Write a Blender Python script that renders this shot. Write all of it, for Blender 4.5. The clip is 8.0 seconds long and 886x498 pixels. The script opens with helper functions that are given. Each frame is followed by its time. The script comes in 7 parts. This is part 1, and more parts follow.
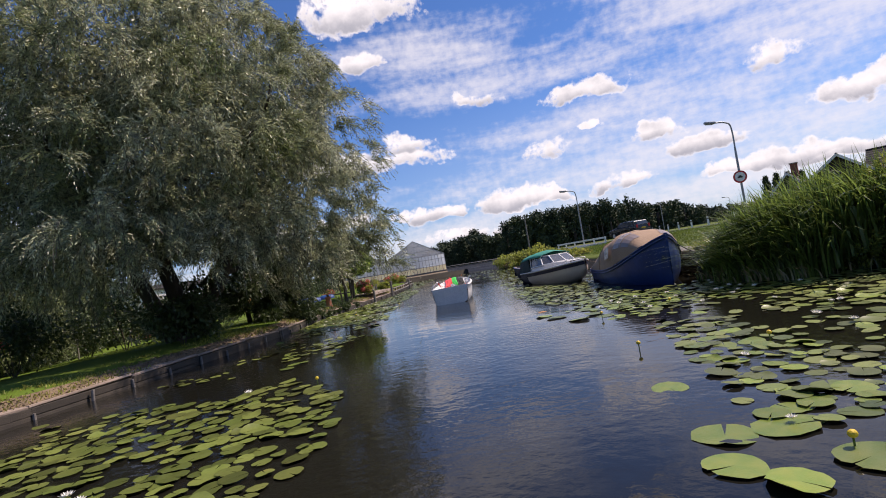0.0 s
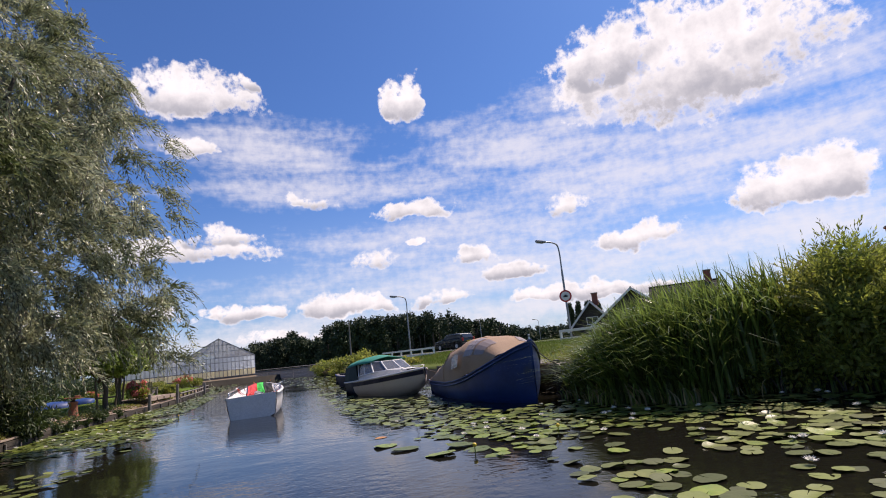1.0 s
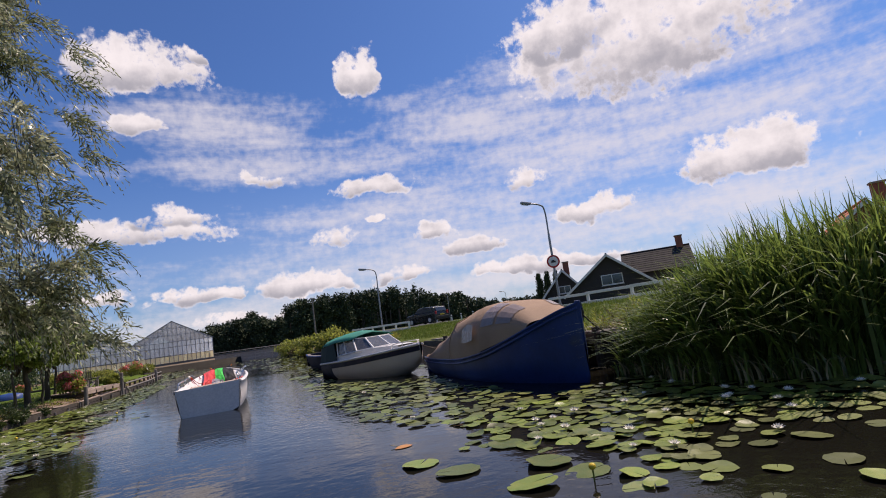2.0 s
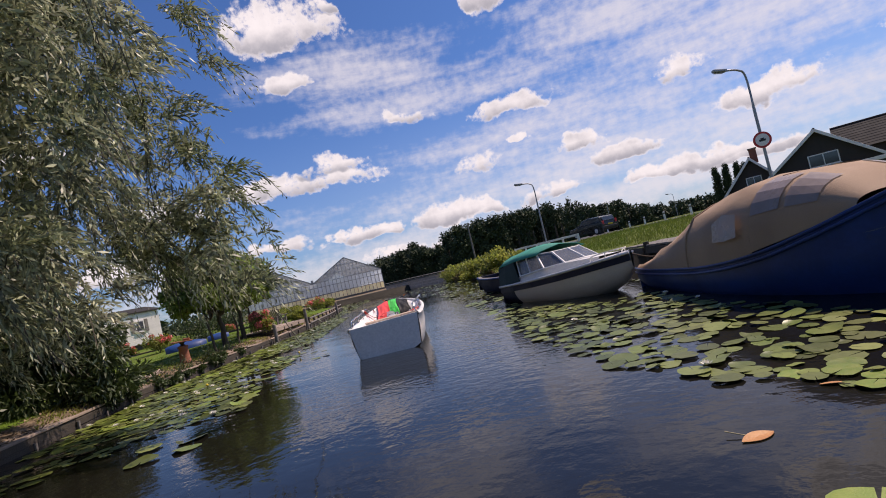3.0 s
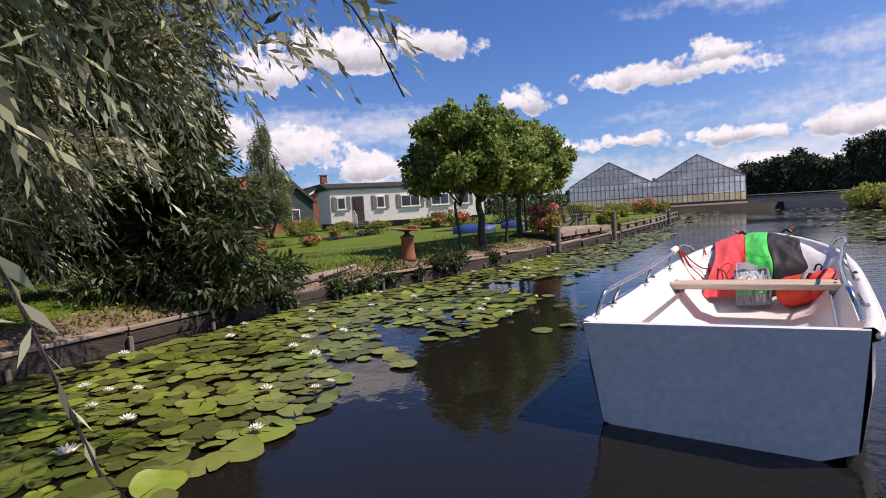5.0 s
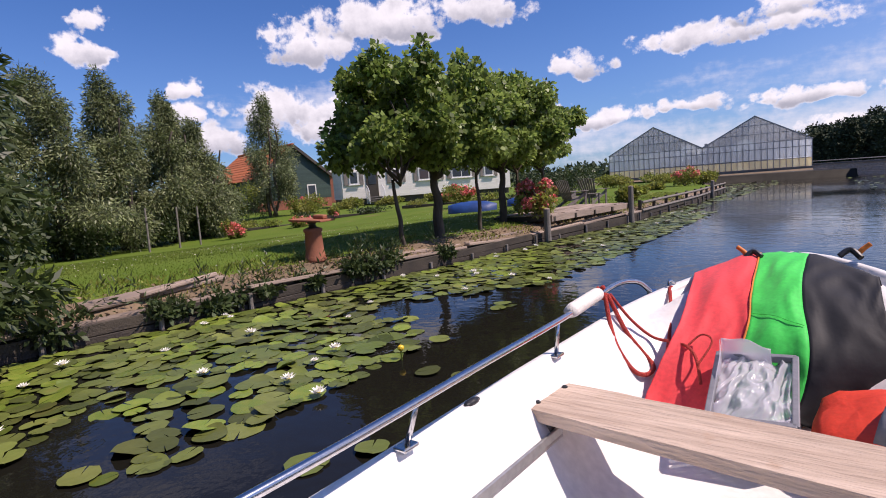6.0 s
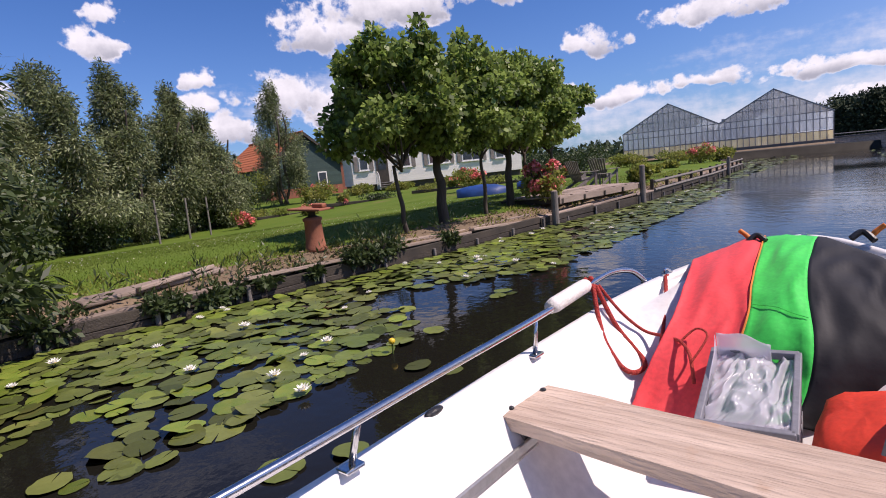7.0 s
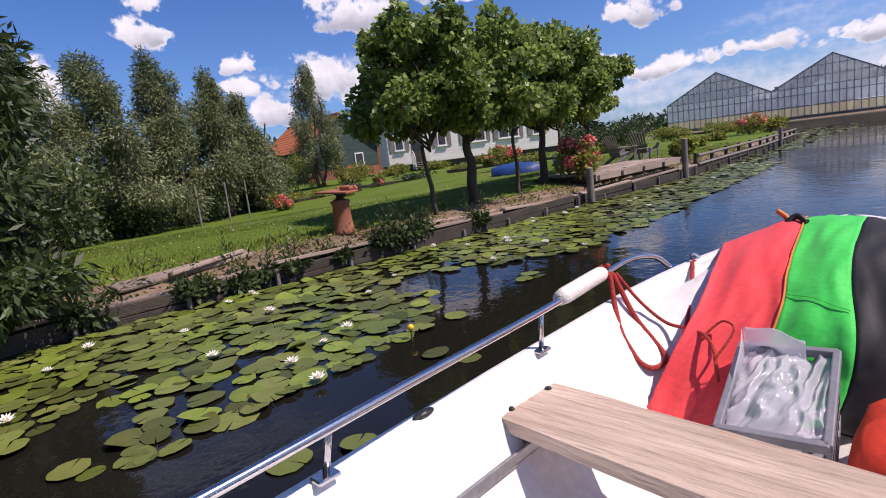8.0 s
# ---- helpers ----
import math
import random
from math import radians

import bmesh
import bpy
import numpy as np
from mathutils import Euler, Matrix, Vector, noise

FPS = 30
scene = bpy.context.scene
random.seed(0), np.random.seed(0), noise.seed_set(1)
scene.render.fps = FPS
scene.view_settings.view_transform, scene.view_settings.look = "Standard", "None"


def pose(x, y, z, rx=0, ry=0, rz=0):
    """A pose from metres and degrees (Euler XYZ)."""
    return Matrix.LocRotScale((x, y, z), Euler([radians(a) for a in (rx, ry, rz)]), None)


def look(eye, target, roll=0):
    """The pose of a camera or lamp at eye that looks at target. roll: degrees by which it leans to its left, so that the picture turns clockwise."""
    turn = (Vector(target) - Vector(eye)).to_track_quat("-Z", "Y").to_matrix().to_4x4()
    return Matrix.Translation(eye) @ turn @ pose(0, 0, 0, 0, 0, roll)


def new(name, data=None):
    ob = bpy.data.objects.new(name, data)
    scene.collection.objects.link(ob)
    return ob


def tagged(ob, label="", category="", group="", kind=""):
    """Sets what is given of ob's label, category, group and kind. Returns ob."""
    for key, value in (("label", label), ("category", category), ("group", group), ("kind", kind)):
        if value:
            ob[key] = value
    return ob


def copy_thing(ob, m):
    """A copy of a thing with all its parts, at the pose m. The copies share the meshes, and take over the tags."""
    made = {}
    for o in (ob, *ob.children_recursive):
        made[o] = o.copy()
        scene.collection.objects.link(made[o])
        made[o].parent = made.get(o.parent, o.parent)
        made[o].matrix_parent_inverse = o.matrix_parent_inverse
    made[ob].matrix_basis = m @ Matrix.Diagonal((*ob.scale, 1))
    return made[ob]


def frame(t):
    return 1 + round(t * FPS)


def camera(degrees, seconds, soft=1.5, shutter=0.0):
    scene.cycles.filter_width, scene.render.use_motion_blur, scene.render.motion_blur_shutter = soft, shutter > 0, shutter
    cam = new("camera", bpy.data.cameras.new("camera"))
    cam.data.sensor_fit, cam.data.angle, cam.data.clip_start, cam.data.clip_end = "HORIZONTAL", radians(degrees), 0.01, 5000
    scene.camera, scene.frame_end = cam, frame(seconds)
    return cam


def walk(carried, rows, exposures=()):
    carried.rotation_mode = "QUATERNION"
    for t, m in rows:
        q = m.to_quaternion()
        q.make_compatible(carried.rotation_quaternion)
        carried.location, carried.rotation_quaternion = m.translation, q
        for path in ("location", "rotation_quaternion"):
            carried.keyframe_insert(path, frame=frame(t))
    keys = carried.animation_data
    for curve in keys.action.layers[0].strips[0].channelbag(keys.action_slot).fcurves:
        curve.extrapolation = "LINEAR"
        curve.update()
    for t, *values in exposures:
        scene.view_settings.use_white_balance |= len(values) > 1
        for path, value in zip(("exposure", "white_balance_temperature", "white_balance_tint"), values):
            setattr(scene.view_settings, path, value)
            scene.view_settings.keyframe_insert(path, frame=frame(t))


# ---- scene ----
# ---------------------------------------------------------------- camera
cam = camera(80.0, 8.0, soft=1.0)


def eye(x, y, z, yaw, pitch, roll):
    return pose(x, y, z, 90 + pitch, 0, yaw) @ pose(0, 0, 0, 0, 0, roll)


PATH = [
    (0.0, eye(0.003, 0.000, 1.333, 3.12, 1.80, -9.51)),
    (0.5, eye(-0.003, 1.556, 1.272, -7.22, 5.48, -6.80)),
    (1.0, eye(-0.024, 3.057, 1.212, -17.15, 10.75, -6.10)),
    (1.2, eye(-0.041, 3.639, 1.207, -18.45, 11.15, -5.40)),
    (2.3, eye(-0.175, 6.776, 1.229, -21.10, 4.92, -8.35)),
    (2.5, eye(-0.205, 7.340, 1.225, -13.85, 3.18, -10.99)),
    (3.0, eye(-0.286, 8.736, 1.217, -3.76, 2.18, -13.15)),
    (3.5, eye(-0.396, 10.192, 1.194, 4.26, 1.83, -11.77)),
    (4.0, eye(-0.531, 11.556, 1.185, 16.08, -0.02, -8.50)),
    (4.5, eye(-0.618, 13.100, 1.175, 28.56, -2.25, -4.82)),
    (4.7, eye(-0.660, 13.900, 1.179, 30.90, -2.90, -4.14)),
    (5.8, eye(-0.640, 18.480, 1.250, 37.76, -6.28, -3.75)),
    (6.0, eye(-0.635, 18.660, 1.250, 38.70, -6.64, -4.26)),
    (6.5, eye(-0.620, 18.810, 1.250, 39.95, -7.39, -5.13)),
    (7.0, eye(-0.600, 18.900, 1.250, 40.47, -8.24, -5.79)),
    (7.5, eye(-0.590, 18.990, 1.250, 42.39, -9.26, -6.36)),
    (8.0, eye(-0.575, 19.090, 1.250, 44.99, -10.03, -7.16)),
]
walk(cam, PATH, [(0.0, 0.2, 7150, 22), (1.2, 0.15, 7150, 22), (2.5, -0.14, 7300, 24), (3.5, 0.12, 7250, 24), (4.5, 0.12, 7150, 24), (6.0, 0.10, 6800, 26), (8.0, 0.08, 6700, 26)])

# ---------------------------------------------------------------- light
SUN_AZ, SUN_EL = 66.0, 55.0  # degrees to the right of +y, degrees up
sun = new("sun", bpy.data.lights.new("sun", "SUN"))
sun.data.energy, sun.data.angle, sun.data.color = 4.8, radians(0.55), (1.0, 0.93, 0.82)
sun.matrix_world = look((0, 0, 0), (-math.sin(radians(SUN_AZ)) * math.cos(radians(SUN_EL)),
                                   -math.cos(radians(SUN_AZ)) * math.cos(radians(SUN_EL)), -math.sin(radians(SUN_EL))))

# fair-weather clouds: bearing (left positive), height, half width, half height, in degrees
CUMULUS_AHEAD = [
    (-46, 24, 14, 8), (-38, 27, 6, 4), (8.3, 26.7, 7, 3.2), (3.4, 28.5, 1.6, 1.1), (-14.4, 26.2, 3, 2.8), (-14.3, 15.1, 4, 1.6),
    (-3.2, 16.7, 2.8, 1.1), (-31, 13.3, 3.6, 1.7), (-9.3, 10, 2.9, 1.8), (-13.8, 11.4, 1.6, 0.7),
    (-4.6, 5.6, 4.2, 1.6), (5.5, 5.4, 2.8, 1.0), (1.8, 5.4, 2.2, 0.8), (-17, 5.4, 3.2, 1.0), (0.7, 2.8, 4.5, 1.0),
    (-53, 11, 7, 3), (8.7, 21.9, 2.8, 1.3), (-8.7, 5.2, 2.8, 1.2), (-28, 4.5, 6, 1.2), (-24, 7.6, 4, 1.3), (-38, 9, 5, 1.6), (-20.5, 9.5, 2.6, 1.2), (-34, 4.2, 7, 1.2),
]
CUMULUS_SIDE = [
    (71, 13.6, 1.9, 2.0), (70, 16, 1.5, 1.8), (63.2, 10.6, 1.6, 1.5), (62.8, 8.3, 2.2, 1.4), (51, 14.6, 5.5, 2.8), (43, 16.6, 7, 2.8), (33, 17.2, 5.5, 2.2),
    (55.5, 8.6, 5.0, 3.4), (48.5, 7.2, 5.5, 3.0), (60, 6, 3, 2), (23, 10.9, 3.7, 1.9), (9.0, 11.9, 8.8, 1.9), (5.5, 13.2, 3.5, 1.4), (20.5, 5.4, 4.6, 1.2), (12.5, 5.9, 4.2, 1.2), (4.5, 5.6, 3.6, 1.0), (28.5, 6, 4, 1.8), (41, 5, 5, 2.4),
    (82, 9, 5, 3), (105, 20, 14, 5), (150, 14, 18, 5), (-90, 14, 16, 5), (-130, 22, 18, 6), (170, 35, 14, 6),
]
CIRRUS = [(-46, 15.5, 32, 4.5), (-36, 7.5, 48, 3.4), (-44, 22, 20, 6), (-2, 18, 15, 2.0), (45, 9, 18, 2.6), (2, 22, 12, 3.6), (-20, 12, 22, 3.0), (-30, 20, 22, 5), (100, 25, 40, 5), (-10, 3, 70, 2.6)]


def build_sky():
    w = bpy.data.worlds.new("sky")
    scene.world = w
    w.use_nodes = True
    nt = w.node_tree
    nt.nodes.clear()
    N, L = nt.nodes.new, nt.links.new

    def put(socket, v):
        if isinstance(v, (int, float)):
            socket.default_value = v
        else:
            L(v, socket)

    def m(op, a, b=0.0, c=0.0):
        n = N("ShaderNodeMath")
        n.operation = op
        put(n.inputs[0], a)
        put(n.inputs[1], b)
        put(n.inputs[2], c)
        return n.outputs[0]

    def ramp(v, lo, hi):
        n = N("ShaderNodeMapRange")
        n.interpolation_type = "SMOOTHSTEP"
        put(n.inputs[0], v)
        n.inputs[1].default_value, n.inputs[2].default_value = lo, hi
        return n.outputs[0]

    def cloud_noise(vec, scale, detail, rough):
        n = N("ShaderNodeTexNoise")
        L(vec, n.inputs["Vector"])
        n.inputs["Scale"].default_value, n.inputs["Detail"].default_value, n.inputs["Roughness"].default_value = scale, detail, rough
        return n.outputs[0]

    tc = N("ShaderNodeTexCoord")
    sep = N("ShaderNodeSeparateXYZ")
    L(tc.outputs["Generated"], sep.inputs[0])
    x, y, z = sep.outputs
    az = m("MULTIPLY", m("ARCTAN2", m("MULTIPLY", x, -1.0), y), 57.29578)
    el = m("MULTIPLY", m("ARCSINE", z), 57.29578)
    comb = N("ShaderNodeCombineXYZ")
    put(comb.inputs[0], az)
    put(comb.inputs[1], el)
    flat = comb.outputs[0]
    billow = cloud_noise(flat, 0.42, 6.0, 0.58)
    shape = cloud_noise(flat, 0.13, 3.0, 0.5)
    crumbs = cloud_noise(flat, 1.5, 5.0, 0.6)
    lumps = m("ADD", m("ADD", m("MULTIPLY", m("SUBTRACT", billow, 0.5), 2.8), m("MULTIPLY", m("SUBTRACT", crumbs, 0.5), 1.15)), m("MULTIPLY", m("SUBTRACT", shape, 0.5), 2.0))

    # bent outlines: bearings and heights pushed about by a slow noise
    bend_a, bend_e = cloud_noise(flat, 0.3, 3.0, 0.55), cloud_noise(tc.outputs["Generated"], 14.0, 3.0, 0.55)
    az_b = m("ADD", az, m("MULTIPLY", m("SUBTRACT", bend_a, 0.5), 7.0))
    el_b = m("ADD", el, m("MULTIPLY", m("SUBTRACT", bend_e, 0.5), 3.2))

    def field(rows, flatten):
        top = under = None
        for a, e, wd, ht in rows:
            da = m("DIVIDE", m("SUBTRACT", az_b if flatten else az, float(a)), float(wd))
            de = m("DIVIDE", m("SUBTRACT", el_b if flatten else el, float(e)), float(ht))
            if flatten:  # flat undersides, domed tops
                de = m("MAXIMUM", de, m("MULTIPLY", de, -1.7))
            q = m("SUBTRACT", 1.0, m("ADD", m("MULTIPLY", da, da), m("MULTIPLY", de, de)))
            low = m("DIVIDE", m("SUBTRACT", float(e) + 0.25 * float(ht), el), float(ht))
            if top is None:
                top, under = q, m("MULTIPLY", low, ramp(q, -0.5, 0.4))
            else:
                under = m("MAXIMUM", under, m("MULTIPLY", low, ramp(q, -0.5, 0.4)))
                top = m("MAXIMUM", top, q)
        return top, under

    top, under = field(CUMULUS_AHEAD + CUMULUS_SIDE, True)
    density = ramp(m("ADD", m("MAXIMUM", top, -1.5), lumps), 0.0, 0.62)
    core = m("MULTIPLY", ramp(m("ADD", under, m("MULTIPLY", m("SUBTRACT", billow, 0.5), 1.3)), -0.25, 0.85), ramp(m("ADD", top, m("MULTIPLY", lumps, 0.6)), 0.05, 0.7))
    tilt = N("ShaderNodeMapping")
    tilt.inputs["Rotation"].default_value = (0, 0, radians(-6))
    tilt.inputs["Scale"].default_value = (0.16, 0.7, 1)
    L(flat, tilt.inputs[0])
    streaks = cloud_noise(tilt.outputs[0], 0.55, 8.0, 0.62)
    ripple = cloud_noise(flat, 1.1, 3.0, 0.55)
    band, _ = field(CIRRUS, False)
    veil = m("MULTIPLY", ramp(m("ADD", m("MAXIMUM", band, -1.2), m("ADD", m("MULTIPLY", m("SUBTRACT", streaks, 0.5), 3.4),
                                m("MULTIPLY", m("SUBTRACT", ripple, 0.5), 1.3))), -0.25, 1.6), 0.78)
    sky = N("ShaderNodeTexSky")
    sky.sky_type, sky.sun_disc = "NISHITA", False
    sky.sun_elevation, sky.sun_rotation = radians(SUN_EL), radians(SUN_AZ)
    sky.altitude, sky.air_density, sky.dust_density, sky.ozone_density = 0, 1.0, 0.6, 2.2
    blue = N("ShaderNodeMix")
    blue.data_type, blue.blend_type = "RGBA", "MULTIPLY"
    blue.inputs[0].default_value = 1.0
    L(sky.outputs[0], blue.inputs[6])
    blue.inputs[7].default_value = (0.40, 0.73, 1.18, 1)

    def mix(f, a, b):
        n = N("ShaderNodeMix")
        n.data_type = "RGBA"
        put(n.inputs[0], f)
        for s, v in ((n.inputs[6], a), (n.inputs[7], b)):
            if isinstance(v, tuple):
                s.default_value = v
            else:
                L(v, s)
        return n.outputs[2]

    lit = mix(core, (9.0, 9.3, 9.8, 1), (3.9, 4.25, 5.0, 1))
    haze = m("MULTIPLY", ramp(el, 20.0, 0.0), m("MULTIPLY_ADD", ramp(az, 22.0, -14.0), 0.32, 0.10))
    c = mix(haze, blue.outputs[2], (5.6, 6.6, 8.2, 1))
    c = mix(veil, c, (7.4, 7.9, 8.7, 1))
    c = mix(density, c, lit)
    bg, out = N("ShaderNodeBackground"), N("ShaderNodeOutputWorld")
    L(c, bg.inputs[0])
    bg.inputs[1].default_value = 0.1
    L(bg.outputs[0], out.inputs[0])


build_sky()

# ---------------------------------------------------------------- materials


def mat(name, a, b=None, scale=4.0, rough=0.7, metal=0.0, bump=0.15, fine=40.0, islands=0.0, per_object=0.0, stretch=(1, 1, 1),
        rough_var=0.15, spec=0.5, trans=0.0, spots=None, sheen=0.0):
    """A surface with large patches from a to b, fine grain, relief, and variation by piece."""
    b = b or tuple(v * 0.78 for v in a)
    mt = bpy.data.materials.new(name)
    mt.use_nodes = True
    nt = mt.node_tree
    N, L = nt.nodes.new, nt.links.new
    p = nt.nodes["Principled BSDF"]
    tc, mp = N("ShaderNodeTexCoord"), N("ShaderNodeMapping")
    L(tc.outputs["Object"], mp.inputs[0])
    mp.inputs["Scale"].default_value = stretch
    n1, n2 = N("ShaderNodeTexNoise"), N("ShaderNodeTexNoise")
    for n, s, d in ((n1, scale, 5.0), (n2, fine, 4.0)):
        L(mp.outputs[0], n.inputs["Vector"])
        n.inputs["Scale"].default_value, n.inputs["Detail"].default_value = s, d
    wide = N("ShaderNodeMapRange")
    L(n1.outputs[0], wide.inputs[0])
    wide.inputs[1].default_value, wide.inputs[2].default_value = 0.3, 0.7
    mx = N("ShaderNodeMix")
    mx.data_type = "RGBA"
    L(wide.outputs[0], mx.inputs[0])
    mx.inputs[6].default_value, mx.inputs[7].default_value = (*a, 1), (*b, 1)
    col = mx.outputs[2]

    def brighten(col, value, low, high):
        mr, hs = N("ShaderNodeMapRange"), N("ShaderNodeHueSaturation")
        L(value, mr.inputs[0])
        mr.inputs[3].default_value, mr.inputs[4].default_value = low, high
        L(mr.outputs[0], hs.inputs["Value"])
        L(col, hs.inputs["Color"])
        return hs.outputs[0]

    col = brighten(col, n2.outputs[0], 0.78, 1.22)
    if spots:
        n3, sm, m3 = N("ShaderNodeTexNoise"), N("ShaderNodeMapRange"), N("ShaderNodeMix")
        L(tc.outputs["Object"], n3.inputs["Vector"])
        n3.inputs["Scale"].default_value, n3.inputs["Detail"].default_value = spots[1], 6.0
        L(n3.outputs[0], sm.inputs[0])
        sm.inputs[1].default_value, sm.inputs[2].default_value = spots[2], spots[2] + 0.12
        m3.data_type = "RGBA"
        L(sm.outputs[0], m3.inputs[0])
        L(col, m3.inputs[6])
        m3.inputs[7].default_value = (*spots[0], 1)
        col = m3.outputs[2]
    if islands:
        g = N("ShaderNodeNewGeometry")
        col = brighten(col, g.outputs["Random Per Island"], 1 - islands, 1 + islands)
    if per_object:
        oi = N("ShaderNodeObjectInfo")
        col = brighten(col, oi.outputs["Random"], 1 - per_object, 1 + per_object)
    L(col, p.inputs["Base Color"])
    rr = N("ShaderNodeMapRange")
    L(n1.outputs[0], rr.inputs[0])
    rr.inputs[3].default_value, rr.inputs[4].default_value = max(0.02, rough - rough_var), min(1, rough + rough_var)
    L(rr.outputs[0], p.inputs["Roughness"])
    p.inputs["Metallic"].default_value = metal
    p.inputs["Specular IOR Level"].default_value = spec
    if sheen:
        p.inputs["Sheen Weight"].default_value = sheen
    if bump:
        bp = N("ShaderNodeBump")
        bp.inputs["Strength"].default_value, bp.inputs["Distance"].default_value = bump, 0.02
        L(n2.outputs[0], bp.inputs["Height"])
        L(bp.outputs[0], p.inputs["Normal"])
    if trans:
        tr, ad = N("ShaderNodeBsdfTranslucent"), N("ShaderNodeMixShader")
        L(brighten(col, n2.outputs[0], 1.2, 1.5), tr.inputs[0])
        ad.inputs[0].default_value = trans
        L(p.outputs[0], ad.inputs[1])
        L(tr.outputs[0], ad.inputs[2])
        L(ad.outputs[0], nt.nodes["Material Output"].inputs[0])
    return mt


def water_mat():
    mt = bpy.data.materials.new("canal_water")
    mt.use_nodes = True
    nt = mt.node_tree
    N, L = nt.nodes.new, nt.links.new
    p = nt.nodes["Principled BSDF"]
    p.inputs["Base Color"].default_value = (0.011, 0.0105, 0.008, 1)
    p.inputs["Roughness"].default_value = 0.03
    p.inputs["IOR"].default_value = 1.33
    tc, mp = N("ShaderNodeTexCoord"), N("ShaderNodeMapping")
    L(tc.outputs["Object"], mp.inputs[0])
    mp.inputs["Scale"].default_value = (0.9, 1.0, 1)
    mp.inputs["Rotation"].default_value = (0, 0, radians(30))
    waves, ripples, calm = N("ShaderNodeTexNoise"), N("ShaderNodeTexNoise"), N("ShaderNodeTexNoise")
    for n, s, d in ((waves, 1.6, 2.0), (ripples, 8.5, 3.0), (calm, 0.16, 2.0)):
        L(mp.outputs[0], n.inputs["Vector"])
        n.inputs["Scale"].default_value, n.inputs["Detail"].default_value = s, d
    gust = N("ShaderNodeMapRange")
    L(calm.outputs[0], gust.inputs[0])
    gust.inputs[1].default_value, gust.inputs[2].default_value, gust.inputs[3].default_value, gust.inputs[4].default_value = 0.38, 0.62, 0.12, 0.7
    m1, m2 = N("ShaderNodeMath"), N("ShaderNodeMath")
    m1.operation, m2.operation = "MULTIPLY", "MULTIPLY_ADD"
    L(ripples.outputs[0], m1.inputs[0])
    L(gust.outputs[0], m1.inputs[1])
    L(waves.outputs[0], m2.inputs[0])
    m2.inputs[1].default_value = 0.55
    L(m1.outputs[0], m2.inputs[2])
    bp = N("ShaderNodeBump")
    bp.inputs["Strength"].default_value, bp.inputs["Distance"].default_value = 0.34, 0.035
    L(m2.outputs[0], bp.inputs["Height"])
    L(bp.outputs[0], p.inputs["Normal"])
    return mt


def pane_mat(name, tint, alpha, rough=0.08, glow_through=0.0):
    """Dusty glass or clear sheet: part see-through, part glossy."""
    mt = mat(name, tint, None, 3.0, rough, 0, 0.03, 12.0)
    nt = mt.node_tree
    tp, mx = nt.nodes.new("ShaderNodeBsdfTransparent"), nt.nodes.new("ShaderNodeMixShader")
    mx.inputs[0].default_value = alpha
    nt.links.new(tp.outputs[0], mx.inputs[1])
    nt.links.new(nt.nodes["Principled BSDF"].outputs[0], mx.inputs[2])
    if glow_through:
        tl, m2 = nt.nodes.new("ShaderNodeBsdfTranslucent"), nt.nodes.new("ShaderNodeMixShader")
        tl.inputs[0].default_value = (*tint, 1)
        m2.inputs[0].default_value = glow_through
        nt.links.new(nt.nodes["Principled BSDF"].outputs[0], m2.inputs[1])
        nt.links.new(tl.outputs[0], m2.inputs[2])
        nt.links.new(m2.outputs[0], mx.inputs[2])
    nt.links.new(mx.outputs[0], nt.nodes["Material Output"].inputs[0])
    return mt


WATER = water_mat()
GRASS = mat("mown_grass", (0.085, 0.145, 0.016), (0.12, 0.17, 0.028), 0.6, 0.95, 0, 1.0, 26.0, spots=((0.16, 0.16, 0.05), 0.5, 0.62), spec=0.1)
VERGE = mat("rough_grass", (0.075, 0.115, 0.018), (0.12, 0.14, 0.035), 0.5, 0.95, 0, 1.0, 18.0, spots=((0.17, 0.15, 0.07), 0.3, 0.62), spec=0.1)
MUD = mat("canal_bed", (0.03, 0.026, 0.018), None, 2.0, 0.9)
SOIL = mat("bare_soil", (0.22, 0.155, 0.095), (0.145, 0.105, 0.065), 2.0, 0.95, 0, 0.8, 30.0)
ASPHALT = mat("asphalt", (0.055, 0.055, 0.055), (0.08, 0.08, 0.078), 0.7, 0.9, 0, 0.4, 90.0)
OLDWOOD = mat("weathered_plank", (0.40, 0.31, 0.25), (0.22, 0.17, 0.135), 3.0, 0.85, 0, 0.5, 60.0, per_object=0.18, stretch=(1, 0.15, 1))
DARKWOOD = mat("wet_dark_wood", (0.032, 0.026, 0.02), (0.06, 0.048, 0.035), 4.0, 0.7, 0, 0.5, 50.0, per_object=0.2)
GREYWOOD = mat("grey_garden_wood", (0.22, 0.2, 0.18), (0.14, 0.125, 0.11), 5.0, 0.8, 0, 0.3, 60.0)
PLANKWOOD = mat("sun_bleached_plank", (0.68, 0.53, 0.42), (0.42, 0.31, 0.235), 13.0, 0.88, 0, 0.8, 70.0, stretch=(0.10, 1, 1), spots=((0.46, 0.29, 0.18), 5.0, 0.63))
BARK = mat("bark", (0.10, 0.08, 0.06), (0.05, 0.04, 0.032), 6.0, 0.95, 0, 1.0, 30.0, stretch=(1, 1, 0.3))
LEAF_WILLOW = mat("willow_leaf", (0.44, 0.45, 0.315), (0.145, 0.18, 0.068), 0.7, 0.42, 0, 0, 8.0, islands=0.7, trans=0.27, spec=0.35)
